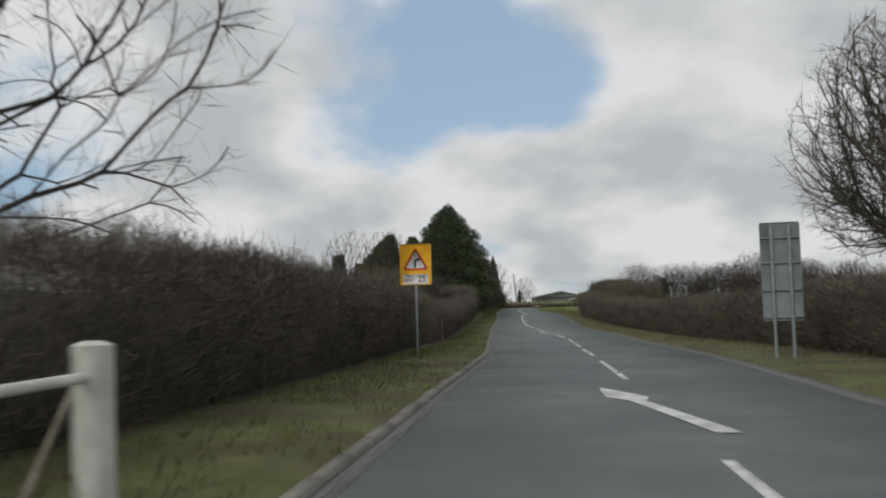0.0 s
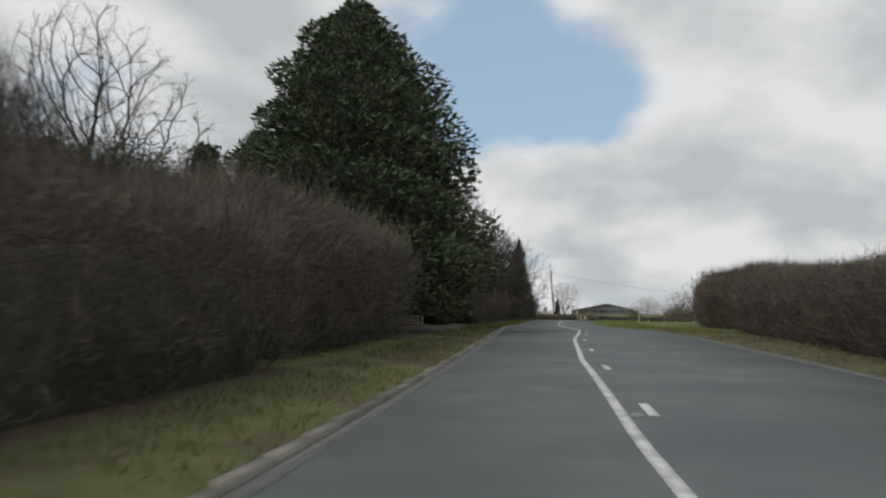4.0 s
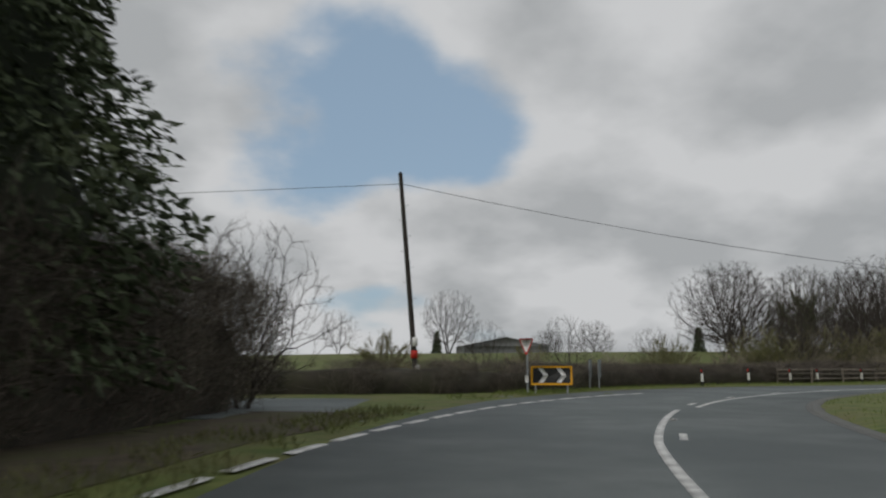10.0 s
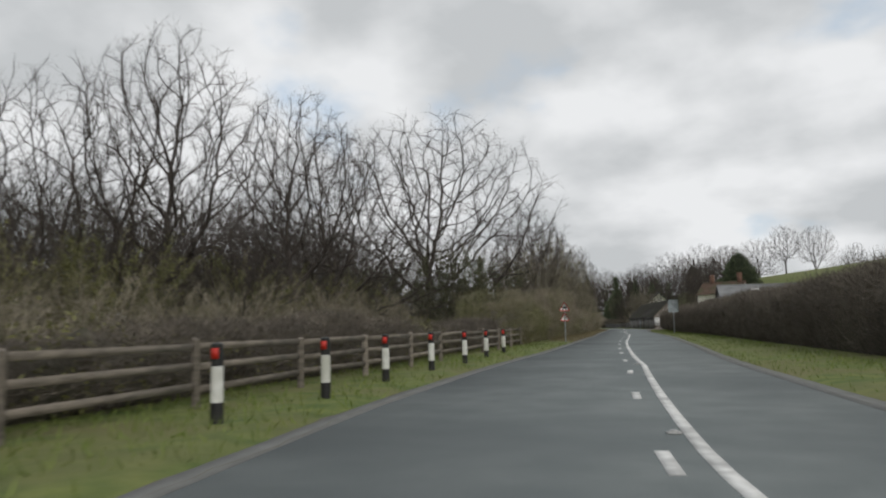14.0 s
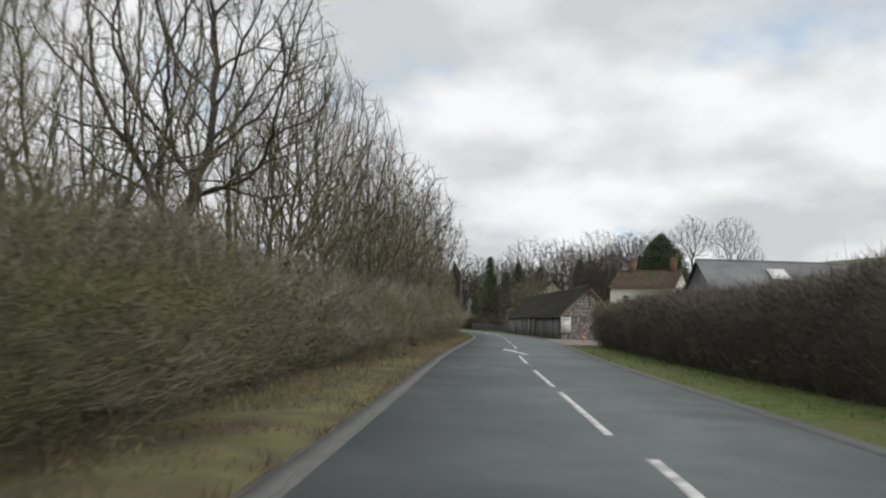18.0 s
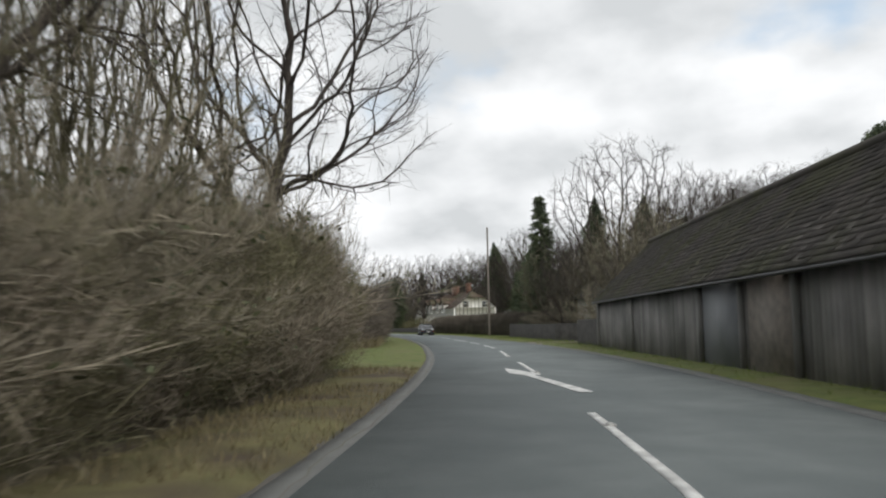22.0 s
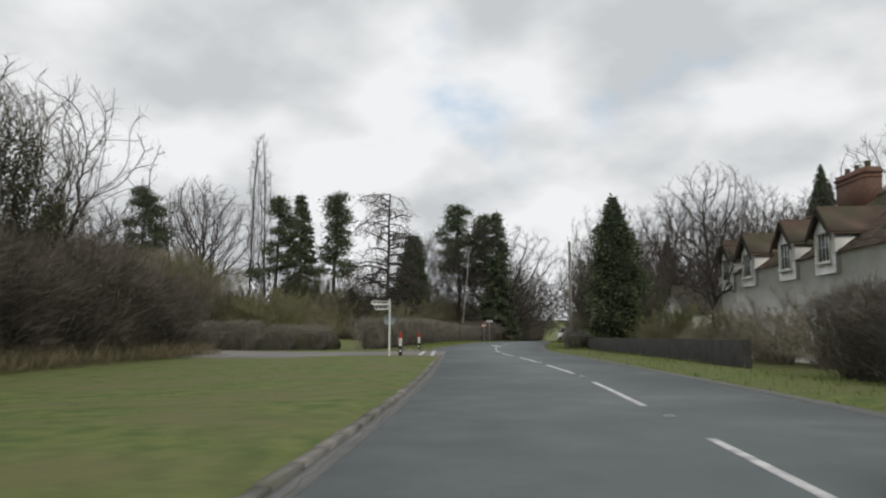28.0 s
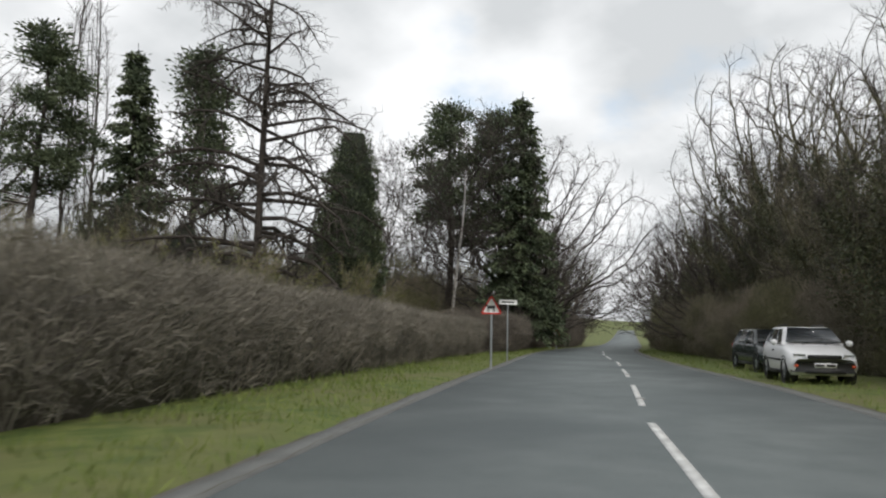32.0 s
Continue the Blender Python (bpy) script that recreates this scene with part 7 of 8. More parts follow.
def tile_field(corner, along_v, up_v, tile=(0.27, 0.17), seed=0):
    """Overlapping roof tiles over a parallelogram, each with its own edges, as one mesh."""
    rng = np.random.default_rng(seed)
    corner, along_v, up_v = (np.array(v, float) for v in (corner, along_v, up_v))
    la, lu = np.linalg.norm(along_v), np.linalg.norm(up_v)
    a, u = along_v / la, up_v / lu
    n = np.cross(a, u)
    n *= np.sign(n[2]) if abs(n[2]) > 1e-6 else 1
    rows, cols = max(1, int(lu / tile[1])), max(1, int(la / tile[0]))
    r, c = np.meshgrid(np.arange(rows), np.arange(cols), indexing="ij")
    r, c = r.ravel(), c.ravel()
    w, h = la / cols, lu / rows
    shift = np.where(r % 2, 0.5, 0.0) * w
    x0 = np.clip(c * w + shift, 0, la - w * 0.5)
    wig = rng.normal(size=len(r)) * 0.008
    low = corner + a * x0[:, None] + u * (r * h - 0.03)[:, None] + n * (0.055 + wig)[:, None]
    high = low + u * (h + 0.07) - n * 0.03
    aw = a * (w * 0.97)
    v = np.stack([low, low + aw, high + aw, high, low - n * 0.018, low + aw - n * 0.018], 1).reshape(-1, 3)
    k = np.arange(len(r))[:, None] * 6
    return Geo().add(v, np.concatenate([k + np.array([[0, 1, 2, 3]]), k + np.array([[4, 5, 1, 0]])]))


def window(parent, m, w, h, bars=(2, 2), frame_mat="white", sill=True):
    """A window set in a wall; local x across, z up, y into the wall."""
    win = part("window", Geo().box((w, 0.04, h), (0, 0.02, 0)), "glass", parent, "dark window glass", m=m)
    f = Geo()
    t = 0.06
    for x in (-w / 2, w / 2):
        f.box((t, 0.09, h + t), (x, -0.01, 0))
    for z in (-h / 2, h / 2):
        f.box((w, 0.09, t), (0, -0.01, z))
    part("window_frame", f, frame_mat, win)
    g = Geo()
    for i in range(1, bars[0]):
        g.box((0.035, 0.05, h), (-w / 2 + w * i / bars[0], -0.005, 0))
    for j in range(1, bars[1]):
        g.box((w, 0.045, 0.03), (0, -0.005, -h / 2 + h * j / bars[1]))
    if g.n:
        part("glazing_bar", g, frame_mat, win)
    if sill:
        part("sill", Geo().box((w + 0.2, 0.16, 0.06), (0, -0.06, -h / 2 - 0.06)), frame_mat, win)
    return win


def chimney(parent, x, y, z0, z1, w=0.9, d=0.6, pots=2, mat="brick"):
    c = part("chimney", Geo().box((w, d, z1 - z0), (x, y, (z0 + z1) / 2)).box((w + 0.12, d + 0.12, 0.14), (x, y, z1 - 0.2)).box((w + 0.06, d + 0.06, 0.08), (x, y, z1 - 0.42)), mat, parent, "weathered brick stack")
    for i in range(pots):
        px = x + (i - (pots - 1) / 2) * (w / max(pots, 1)) * (1 if w >= d else 0)
        py = y + (0 if w >= d else (i - (pots - 1) / 2) * d / max(pots, 1))
        part("chimney_pot", Geo().tubes([(px, py, z1)], [(px, py, z1 + 0.3)], 0.12, 0.10, 8).tubes([(px, py, z1 + 0.26)], [(px, py, z1 + 0.32)], 0.13, 0.13, 8), "tiles", c)
    return c


def gable_house(m, w, ln, eave, ridge, wall, roof, label, category="house", windows=(), chimneys=(), over=0.25, tiles=True, seed=5, name="house"):
    """A plain gabled building; x across, y along its ridge, from y = 0."""
    h = thing(name, m, label, category)
    x0, x1 = -w / 2, w / 2
    t = 0.3
    for a, b, s in (((x0, 0), (x0, ln), 1), ((x1, 0), (x1, ln), -1)):
        part("wall", solid([(a[0], a[1], -0.4), (b[0], b[1], -0.4), (b[0], b[1], eave), (a[0], a[1], eave)], (s * t, 0, 0)), wall, h)
    for y, s in ((0, 1), (ln, -1)):
        g = solid([(x0 + t + 0.002, y, -0.4), (x1 - t - 0.002, y, -0.4), (x1 - t - 0.002, y, eave), (x0 + t + 0.002, y, eave)], (0, s * t, 0))
        k = solid([(x0 + 0.01, y, eave), (x1 - 0.01, y, eave), (0, y, ridge - 0.05)], (0, s * t, 0))
        g.add(np.concatenate(k.v), np.concatenate(k.f))
        part("gable_wall", g, wall, h)
    rise = (ridge - eave) / (w / 2)
    for s in (-1, 1):
        lo, hi = s * (w / 2 + over), 0.0
        zl = eave - rise * over
        face = [(lo, -over, zl), (lo, ln + over, zl), (hi, ln + over, ridge), (hi, -over, ridge)]
        r = part("roof", solid(face, (0, 0, 0.05)), roof, h)
        if tiles:
            tl = part("roof_tiles", tile_field((lo, -over, zl), (0, ln + 2 * over, 0), (hi - lo, 0, ridge - zl), seed=seed + s), roof, r)
            tagged(tl, "", "", kind="stuff")
    part("ridge", Geo().tubes([(0, -over, ridge + 0.06)], [(0, ln + over, ridge + 0.06)], 0.12, 0.12, 6), roof, h)
    for side, u, z, ww, hh in windows:
        if side == "front":
            wm = pose(u, 0, z)
        elif side == "left":
            wm = pose(x0, u, z, 0, 0, -90)
        elif side == "right":
            wm = pose(x1, u, z, 0, 0, 90)
        else:
            wm = pose(u, ln, z, 0, 0, 180)
        window(h, wm, ww, hh)
    for c in chimneys:
        chimney(h, *c)
    return h


# the long barn beside the yard
b0, b1 = place(375.6, 4.9), place(409.0, 4.9)
barn_len = float(np.hypot(*(b1 - b0)[:2]))
barn_turn = math.degrees(math.atan2(-(b1 - b0)[0], (b1 - b0)[1]))
BW, BE, BR = 5.2, 2.25, 4.8
barn = thing("barn", pose(*b0, 0, 0, barn_turn), "long low grey-boarded barn with a rough stone gable and mossy roof", "barn")
part("side_wall", solid([(0.08, 0.5, -0.4), (0.08, barn_len, -0.4), (0.08, barn_len, BE), (0.08, 0.5, BE)], (0.12, 0, 0)), "board", barn)
part("back_wall", solid([(BW, 0.5, -0.4), (BW, barn_len, -0.4), (BW, barn_len, BE), (BW, 0.5, BE)], (-0.2, 0, 0)), "wall", barn)
far_wall = solid([(0.2, barn_len, -0.4), (BW - 0.2, barn_len, -0.4), (BW - 0.2, barn_len, BE), (0.2, barn_len, BE)], (0, -0.3, 0))
far_top = solid([(0.0, barn_len, BE), (BW, barn_len, BE), (BW / 2, barn_len, BR - 0.1)], (0, -0.3, 0))
far_wall.add(np.concatenate(far_top.v), np.concatenate(far_top.f))
part("far_gable", far_wall, "wall", barn)
near_wall = solid([(0.06, 0.06, -0.4), (BW, 0.06, -0.4), (BW, 0.06, BE), (0.06, 0.06, BE)], (0, 0.42, 0))
near_top = solid([(0.06, 0.06, BE), (BW, 0.06, BE), (BW / 2, 0.06, BR - 0.1)], (0, 0.42, 0))
near_wall.add(np.concatenate(near_top.v), np.concatenate(near_top.f))
gable = part("stone_gable", near_wall, "mortar", barn, "rough field stone gable")
for s, x0 in ((1, -0.16), (-1, BW + 0.16)):
    rise = (BR - BE) / (BW / 2)
    zl = BE - rise * 0.16
    face = [(x0, -0.15, zl), (x0, barn_len + 0.2, zl), (BW / 2, barn_len + 0.2, BR), (BW / 2, -0.15, BR)]
    r = part("roof", solid(face, (0, 0, 0.05)), "slate", barn, "dark mossy roof")
    tagged(part("roof_tiles", tile_field((x0, -0.15, zl), (0, barn_len + 0.35, 0), (BW / 2 - x0, 0, BR - zl), (0.26, 0.2), 3 + s), "slate", r), kind="stuff")
    part("barge_board", solid([(x0, -0.17, zl - 0.02), (BW / 2, -0.17, BR - 0.02), (BW / 2, -0.17, BR - 0.2), (x0, -0.17, zl - 0.2)], (0, 0.04, 0)), "wood", barn)
part("ridge", Geo().tubes([(BW / 2, -0.15, BR + 0.06)], [(BW / 2, barn_len + 0.2, BR + 0.06)], 0.13, 0.13, 6), "slate", barn)
part("gutter", Geo().tubes([(-0.2, -0.15, 2.02)], [(-0.2, barn_len + 0.2, 2.04)], 0.045, 0.045, 6), "black", barn)
board_me = Geo().box((0.03, 0.205, 2.35), (0, 0, 0)).mesh("board", "board")
rng = np.random.default_rng(8)
for k, y in enumerate(np.arange(0.62, barn_len - 0.1, 0.21)):
    if 13.5 < y < 16.0 or 16.5 < y < 19.2:
        continue
    part("board", board_me, None, barn, m=pose(0.058 - 0.004 * (k % 2), y, 0.88 + rng.normal() * 0.015))
for y0, y1, mt, lab in ((13.5, 16.0, "palepole", "pale weathered plank door"), (16.5, 19.2, "grey", "grey patched sheet door")):
    part("door", Geo().box((0.06, y1 - y0 - 0.06, 2.2), (0.06, (y0 + y1) / 2, 0.95)), mt, barn, lab)
for y in (0.55, 8.4, 13.4, 16.25, 19.3, 27.5, barn_len - 0.2):
    part("post", Geo().box((0.14, 0.16, 2.3), (0.0, y, 0.85)), "board", barn)
stones = []
for q in range(7):
    r2 = np.random.default_rng(100 + q)
    bm = bmesh.new()
    bmesh.ops.create_icosphere(bm, subdivisions=1, radius=0.5)
    for v in bm.verts:
        v.co = Vector((np.sign(v.co.x) * abs(v.co.x * 2) ** 0.6 / 2, v.co.y * 0.8, np.sign(v.co.z) * abs(v.co.z * 2) ** 0.6 / 2)) * (1 + 0.1 * r2.normal())
    me = bpy.data.meshes.new("stone")
    bm.to_mesh(me)
    bm.free()
    me.materials.append(M["stone"])
    stones.append(me)
z, row = -0.1, 0
while z < BR - 0.3:
    hgt = 0.13 + 0.12 * rng.random()
    inset = 0 if z < BE else (z + hgt / 2 - BE) / (BR - BE) * BW / 2
    x = inset + 0.05
    while x < BW - inset - 0.15:
        wd = min(0.18 + 0.28 * rng.random(), BW - inset - x)
        part("stone", stones[int(rng.integers(0, 7))], None, gable, m=pose(x + wd / 2, 0.075, z + hgt / 2, 0, 14 * rng.normal(), 0) @ Matrix.Diagonal((wd * 1.0, 0.1 + 0.12 * rng.random(), hgt * rng.uniform(0.85, 1.15), 1)))
        x += wd + 0.02
    z += hgt + 0.015
part("mast", Geo().tubes([(BW / 2 - 0.05, -0.2, 2.7)], [(BW / 2 - 0.05, -0.2, 6.4)], 0.045, 0.035, 8).tubes([(BW / 2 - 0.05, -0.2, 6.0)], [(BW / 2 - 0.05, -0.2, 6.45)], 0.07, 0.06, 8), "polewood", barn, "slim dark mast on the gable")
nb = thing("noticeboard", pose(*b0, 0, 0, barn_turn) @ pose(0.48, -0.18, 0) @ Matrix.Diagonal((0.8, 1, 1, 1)), "white notice board with rows of small lettering by a barn", "notice board")
part("panel", Geo().box((1.12, 0.03, 1.28), (0, 0, 1.3)), "sheet", nb, "white painted board")
part("frame", Geo().box((1.18, 0.02, 0.05), (0, 0.005, 1.96)), "white", nb)
part("frame", Geo().box((1.18, 0.02, 0.05), (0, 0.005, 0.65)), "white", nb)
for x in (-0.45, 0.45):
    part("post", Geo().box((0.08, 0.06, 2.2), (x, 0.05, 0.85)), "wood", nb)
for i, w in enumerate((0.85, 0.6, 0.4, 0.5, 0.7)):
    part("bar", Geo().box((w, 0.006, 0.05 if i else 0.11), (-0.05 * (i % 2), -0.018, 1.82 - (0.0, 0.2, 0.55, 0.85, 1.0)[i])), "signback", nb, "unreadable grey lettering")

sheet_patch("yard", 354.5, 376.5, 3.1, 15.5, "gravel", "pale gravel yard before a barn", "yard", z=0.02)


def cone(s, l, h):
    c = thing("traffic_cone", stand(s, l), "orange traffic cone with a white sleeve", "traffic cone", "cones in the yard")
    part("base", Geo().box((0.36, 0.36, 0.04), (0, 0, 0.03)), "cone", c)
    part("body", Geo().tubes([(0, 0, 0.05)], [(0, 0, h)], 0.13, 0.03, 14), "cone", c)
    part("sleeve", Geo().tubes([(0, 0, h * 0.45)], [(0, 0, h * 0.75)], 0.098, 0.064, 14), "white", c)


cone(370.3, 6.2, 0.63)
cone(371.5, 10.0, 0.63)


def house_at(s, l, turn, sink=0.1):
    return stand(s, l, turn, sink)


big = gable_house(house_at(365.4, 14.2, -90), 8.0, 18, 4.3, 6.6, "grey", "grey", "large grey sheet-roofed farm building with a skylight", "farm building", over=0.3, tiles=False, name="farm_building")
part("skylight", Geo().box((1.6, 1.3, 0.06), (0, 0, 0)), "sheet", big, "pale skylight panel", m=pose(2.0, 5.2, 5.62, 0, 30, 0))
shed = thing("shed", stand(374.5, 12.9, -8, 0.05), "low white flat-roofed shed with a dark door", "shed")
part("wall", Geo().box((4.2, 0.2, 2.6), (0, 0, 1.2)).box((0.2, 3.4, 2.6), (-2.0, 1.8, 1.2)), "render", shed, "stained white wall")
part("rear_wall", Geo().box((0.2, 3.4, 2.6), (2.0, 1.8, 1.2)).box((4.2, 0.2, 2.6), (0, 3.6, 1.2)), "render", shed)
part("roof", Geo().box((4.7, 4.2, 0.16), (0, 1.8, 2.58)), "grey", shed, "flat grey roof")
part("door", Geo().box((1.3, 0.08, 2.1), (0.5, -0.13, 1.05)), "board", shed, "dark double door")
part("door_handle", Geo().box((0.04, 0.05, 0.3), (0.6, -0.19, 1.1)), "white", shed)
panel_gate = thing("metal_gate", stand(376.5, 10.9, -6, 0.0), "tall solid grey gate panel beside a stone gable", "gate")
part("panel", Geo().box((1.9, 0.06, 2.0), (0, 0, 1.05)), "grey", panel_gate)
for x in (-0.98, 0.98):
    part("post", Geo().box((0.1, 0.1, 2.2), (x, 0, 1.0)), "black", panel_gate)
part("notice", Geo().box((0.2, 0.02, 0.25), (0.15, -0.045, 1.45)), "sheet", panel_gate)
farm = gable_house(pose(245.8, 243.0, float(terrain(246, 247)), 0, 0, -16), 8.0, 9.5, 5.9, 8.6, "render", "tiles", "farmhouse with a brown hipped tile roof and chimneys", windows=(("left", 3, 4.2, 1.0, 1.2), ("left", 7, 4.2, 1.0, 1.2)),
                   chimneys=((0.0, 1.2, 8.0, 10.6, 0.7, 0.9, 2), (0.0, 7.6, 8.0, 10.4, 0.7, 0.9, 2)))
gable_house(stand(425.0, 15.4, 0, 0.1), 10.5, 9.5, 3.4, 8.1, "render", "slate", "pale rendered cottage with a steep gable and low eaves", over=0.5, windows=(("front", -1.5, 4.2, 0.9, 1.1), ("front", 2.0, 1.5, 1.1, 1.1), ("left", 4.0, 1.5, 1.1, 1.1)))

rng = np.random.default_rng(61)
for k in range(11):
    sz = rng.uniform(0.12, 0.32)
    tagged(part("rubble_stone", stones[k % 7], None, m=stand(511.0 + 1.5 * rng.random(), -4.9 - 1.3 * rng.random(), 360 * rng.random()) @ Matrix.Diagonal((sz * 1.4, sz, sz * 0.7, 1))), "pale loose stone on a muddy verge", "stone", "loose stones")

# stone walls beyond the barn
def stone_wall(s0, s1, l, h, label, n_rows=5, thick=0.4, seed=1):
    xs = np.arange(s0, s1, 0.5)
    ls = np.interp(xs, *l)
    hs = np.interp(xs, *h)
    at = place((s0 + s1) / 2, float(np.mean(ls)))
    root = thing("stone_wall", pose(*at), label, "stone wall")
    off = Matrix.Translation(-Vector(at))
    p = on_road(xs, ls)
    zg = terrain(p[:, 0], p[:, 1])
    g = Geo()
    w = np.stack([np.interp(xs, ALONG, WAY[:, 1]), -np.interp(xs, ALONG, WAY[:, 0])], 1)
    prof = [(-0.5, -0.2), (-0.46, 1.0), (0.46, 1.0), (0.5, -0.2)]
    v = np.stack([np.c_[p[:, :2] + w * a * thick, zg + np.where(b > 0, hs * b, -0.2)] for a, b in prof], 1).reshape(-1, 3)
    k = np.arange(len(xs) - 1)[:, None] * 4
    g.add(v, np.concatenate([k + np.array([[j, j + 4, j + 5, j + 1]]) for j in range(3)])).add(v[:4], [(0, 1, 2, 3)]).add(v[-4:], [(3, 2, 1, 0)])
    core = part("core", g, "wall", root, m=off)
    r = np.random.default_rng(seed)
    sz = (s1 - s0) / 38
    lim = 0
    for row in range(n_rows):
        s = s0 + 0.1
        while s < s1 - 0.3 and lim < 260:
            wd = 0.35 + 0.4 * r.random()
            hh = float(np.interp(s, xs, hs))
            ll = float(np.interp(s + wd / 2, xs, ls)) - thick / 2 + 0.02
            q = on_road(s + wd / 2, ll)
            z = float(np.interp(s, xs, zg)) + hh * (row + 0.5) / n_rows
            part("stone", stones[int(r.integers(0, 7))], None, core, m=off @ pose(q[0], q[1], z, 0, 5 * r.normal(), heading(s) + 90) @ Matrix.Diagonal((wd, 0.16, hh / n_rows, 1)))
            s += wd + 0.02
            lim += 1
    s = s0
    while s < s1 - 0.4:
        wd = 0.5 + 0.3 * r.random()
        q = on_road(s + wd / 2, float(np.interp(s + wd / 2, xs, ls)))
        z = float(np.interp(s, xs, zg)) + float(np.interp(s, xs, hs))
        part("coping_stone", stones[int(r.integers(0, 7))], None, core, m=off @ pose(q[0], q[1], z + 0.03, 0, 4 * r.normal(), heading(s) + 90) @ Matrix.Diagonal((wd, 0.55, 0.14, 1)))
        s += wd + 0.02
    return root


stone_wall(410, 416.5, ([410, 416.5], [5.5, 5.7]), ([410, 416.5], [1.3, 1.3]), "dark lichen-stained field stone wall", seed=4)
stone_wall(421.5, 444, ([421.5, 424, 444], [8.2, 6.2, 6.6]), ([421, 444], [1.15, 1.2]), "long grey stone garden wall with flat copings", seed=6)
sheet_patch("drive", 416.8, 421.5, 3.3, 11.0, "gravel", "pale gravel drive between stone walls", "drive", z=0.02)
stone_wall(486, 519, ([486, 500, 519], [6.0, 6.0, 5.6]), ([486, 519], [0.85, 0.8]), "low dark boundary wall of front gardens", 3, 0.3, seed=5)

# the half-timbered cottage
cw, cl, ce, cr, ch = 7.4, 19.0, 4.2, 6.9, 5.9
cm = stand(482.5, 12.7, 0, 0.05, 0.86)
cot = thing("cottage", cm, "white half-timbered cottage with a half-hipped brown tile roof and brick chimneys", "house")
hip_x = (cr - ch) / ((cr - ce) / (cw / 2))
for x, s in ((-cw / 2, 1), (cw / 2, -1)):
    part("wall", solid([(x, 0, -0.4), (x, cl, -0.4), (x, cl, ce), (x, 0, ce)], (s * 0.3, 0, 0)), "render", cot, "white rendered wall")
front = solid([(-cw / 2 + 0.3, 0, -0.4), (cw / 2 - 0.3, 0, -0.4), (cw / 2 - 0.3, 0, ce), (-cw / 2 + 0.3, 0, ce)], (0, 0.3, 0))
ftop = solid([(-cw / 2, 0, ce), (cw / 2, 0, ce), (hip_x, 0, ch), (-hip_x, 0, ch)], (0, 0.3, 0))
front.add(np.concatenate(ftop.v), np.concatenate(ftop.f))
fw = part("gable_wall", front, "render", cot, "white rendered gable")
rear = solid([(-cw / 2 + 0.3, cl, -0.4), (cw / 2 - 0.3, cl, -0.4), (cw / 2 - 0.3, cl, ce), (-cw / 2 + 0.3, cl, ce)], (0, -0.3, 0))
rtop = solid([(-cw / 2, cl, ce), (cw / 2, cl, ce), (0, cl, cr - 0.05)], (0, -0.3, 0))
rear.add(np.concatenate(rtop.v), np.concatenate(rtop.f))
part("rear_gable", rear, "render", cot)
for k in range(11):
    x = -cw / 2 + 0.35 + k * (cw - 0.7) / 10
    top = ce + max(0, (1 - abs(x) / (cw / 2)) * (cr - ce))
    top = min(top, ch) - 0.06
    part("timber", Geo().box((0.09, 0.04, top - 2.35), (x, -0.015, (top + 2.35) / 2)), "wood", fw)
part("timber", Geo().box((cw - 0.2, 0.05, 0.18), (0, -0.02, 2.3)), "wood", fw)
for x, z in ((-1.6, 4.75), (1.7, 4.75), (-2.4, 1.5), (2.3, 1.5)):
    window(fw, pose(x, -0.03, z), 1.0, 1.0, (3, 2))
hip_d = 1.7
ov = 0.35
zl = ce - 0.12 * (cr - ce) / (cw / 2)
for s in (-1, 1):
    lo = s * (cw / 2 + 0.12)
    hx = s * hip_x
    face = [(lo, -ov, zl), (lo, cl + ov, zl), (0, cl + ov, cr), (0, hip_d, cr)]
    r = part("roof", solid(face, (0, 0, 0.06)), "tiles", cot, "brown clay tile roof")
    tri = solid([(lo, -ov, zl), (0, hip_d, cr), (hx, -ov, ch)], (0, 0, 0.062))
    part("hip_roof", tri, "tiles", cot)
    tagged(part("roof_tiles", tile_field((lo, hip_d, zl), (0, cl + ov - hip_d, 0), (-lo, 0, cr - zl), seed=30 + s), "tiles", r), kind="stuff")
part("half_hip", solid([(-hip_x - 0.2, -ov, ch - 0.08), (hip_x + 0.2, -ov, ch - 0.08), (0, hip_d, cr + 0.03)], (0, 0, 0.07)), "tiles", cot, "small hipped roof end")
part("ridge", Geo().tubes([(0, hip_d, cr + 0.05)], [(0, cl + ov, cr + 0.05)], 0.11, 0.11, 6), "tiles", cot)
mc = chimney(cot, 0.0, 3.4, 6.3, 8.4, 0.75, 0.75, 1)
part("aerial", Geo().tubes([(0.0, 3.4, 8.6), (-0.35, 3.4, 10.0), (-0.35, 3.4, 9.8)], [(0.0, 3.4, 10.1), (0.35, 3.4, 10.0), (0.35, 3.4, 9.8)], 0.02, 0.015, 5), "steel", mc, "thin television aerial")
part("dish", Geo().tubes([(0.5, 3.2, 8.0)], [(0.54, 3.05, 8.02)], 0.02, 0.22, 10), "signback", mc, "grey satellite dish")
chimney(cot, -0.2, 11.0, 6.3, 8.2, 0.7, 2.6, 3)
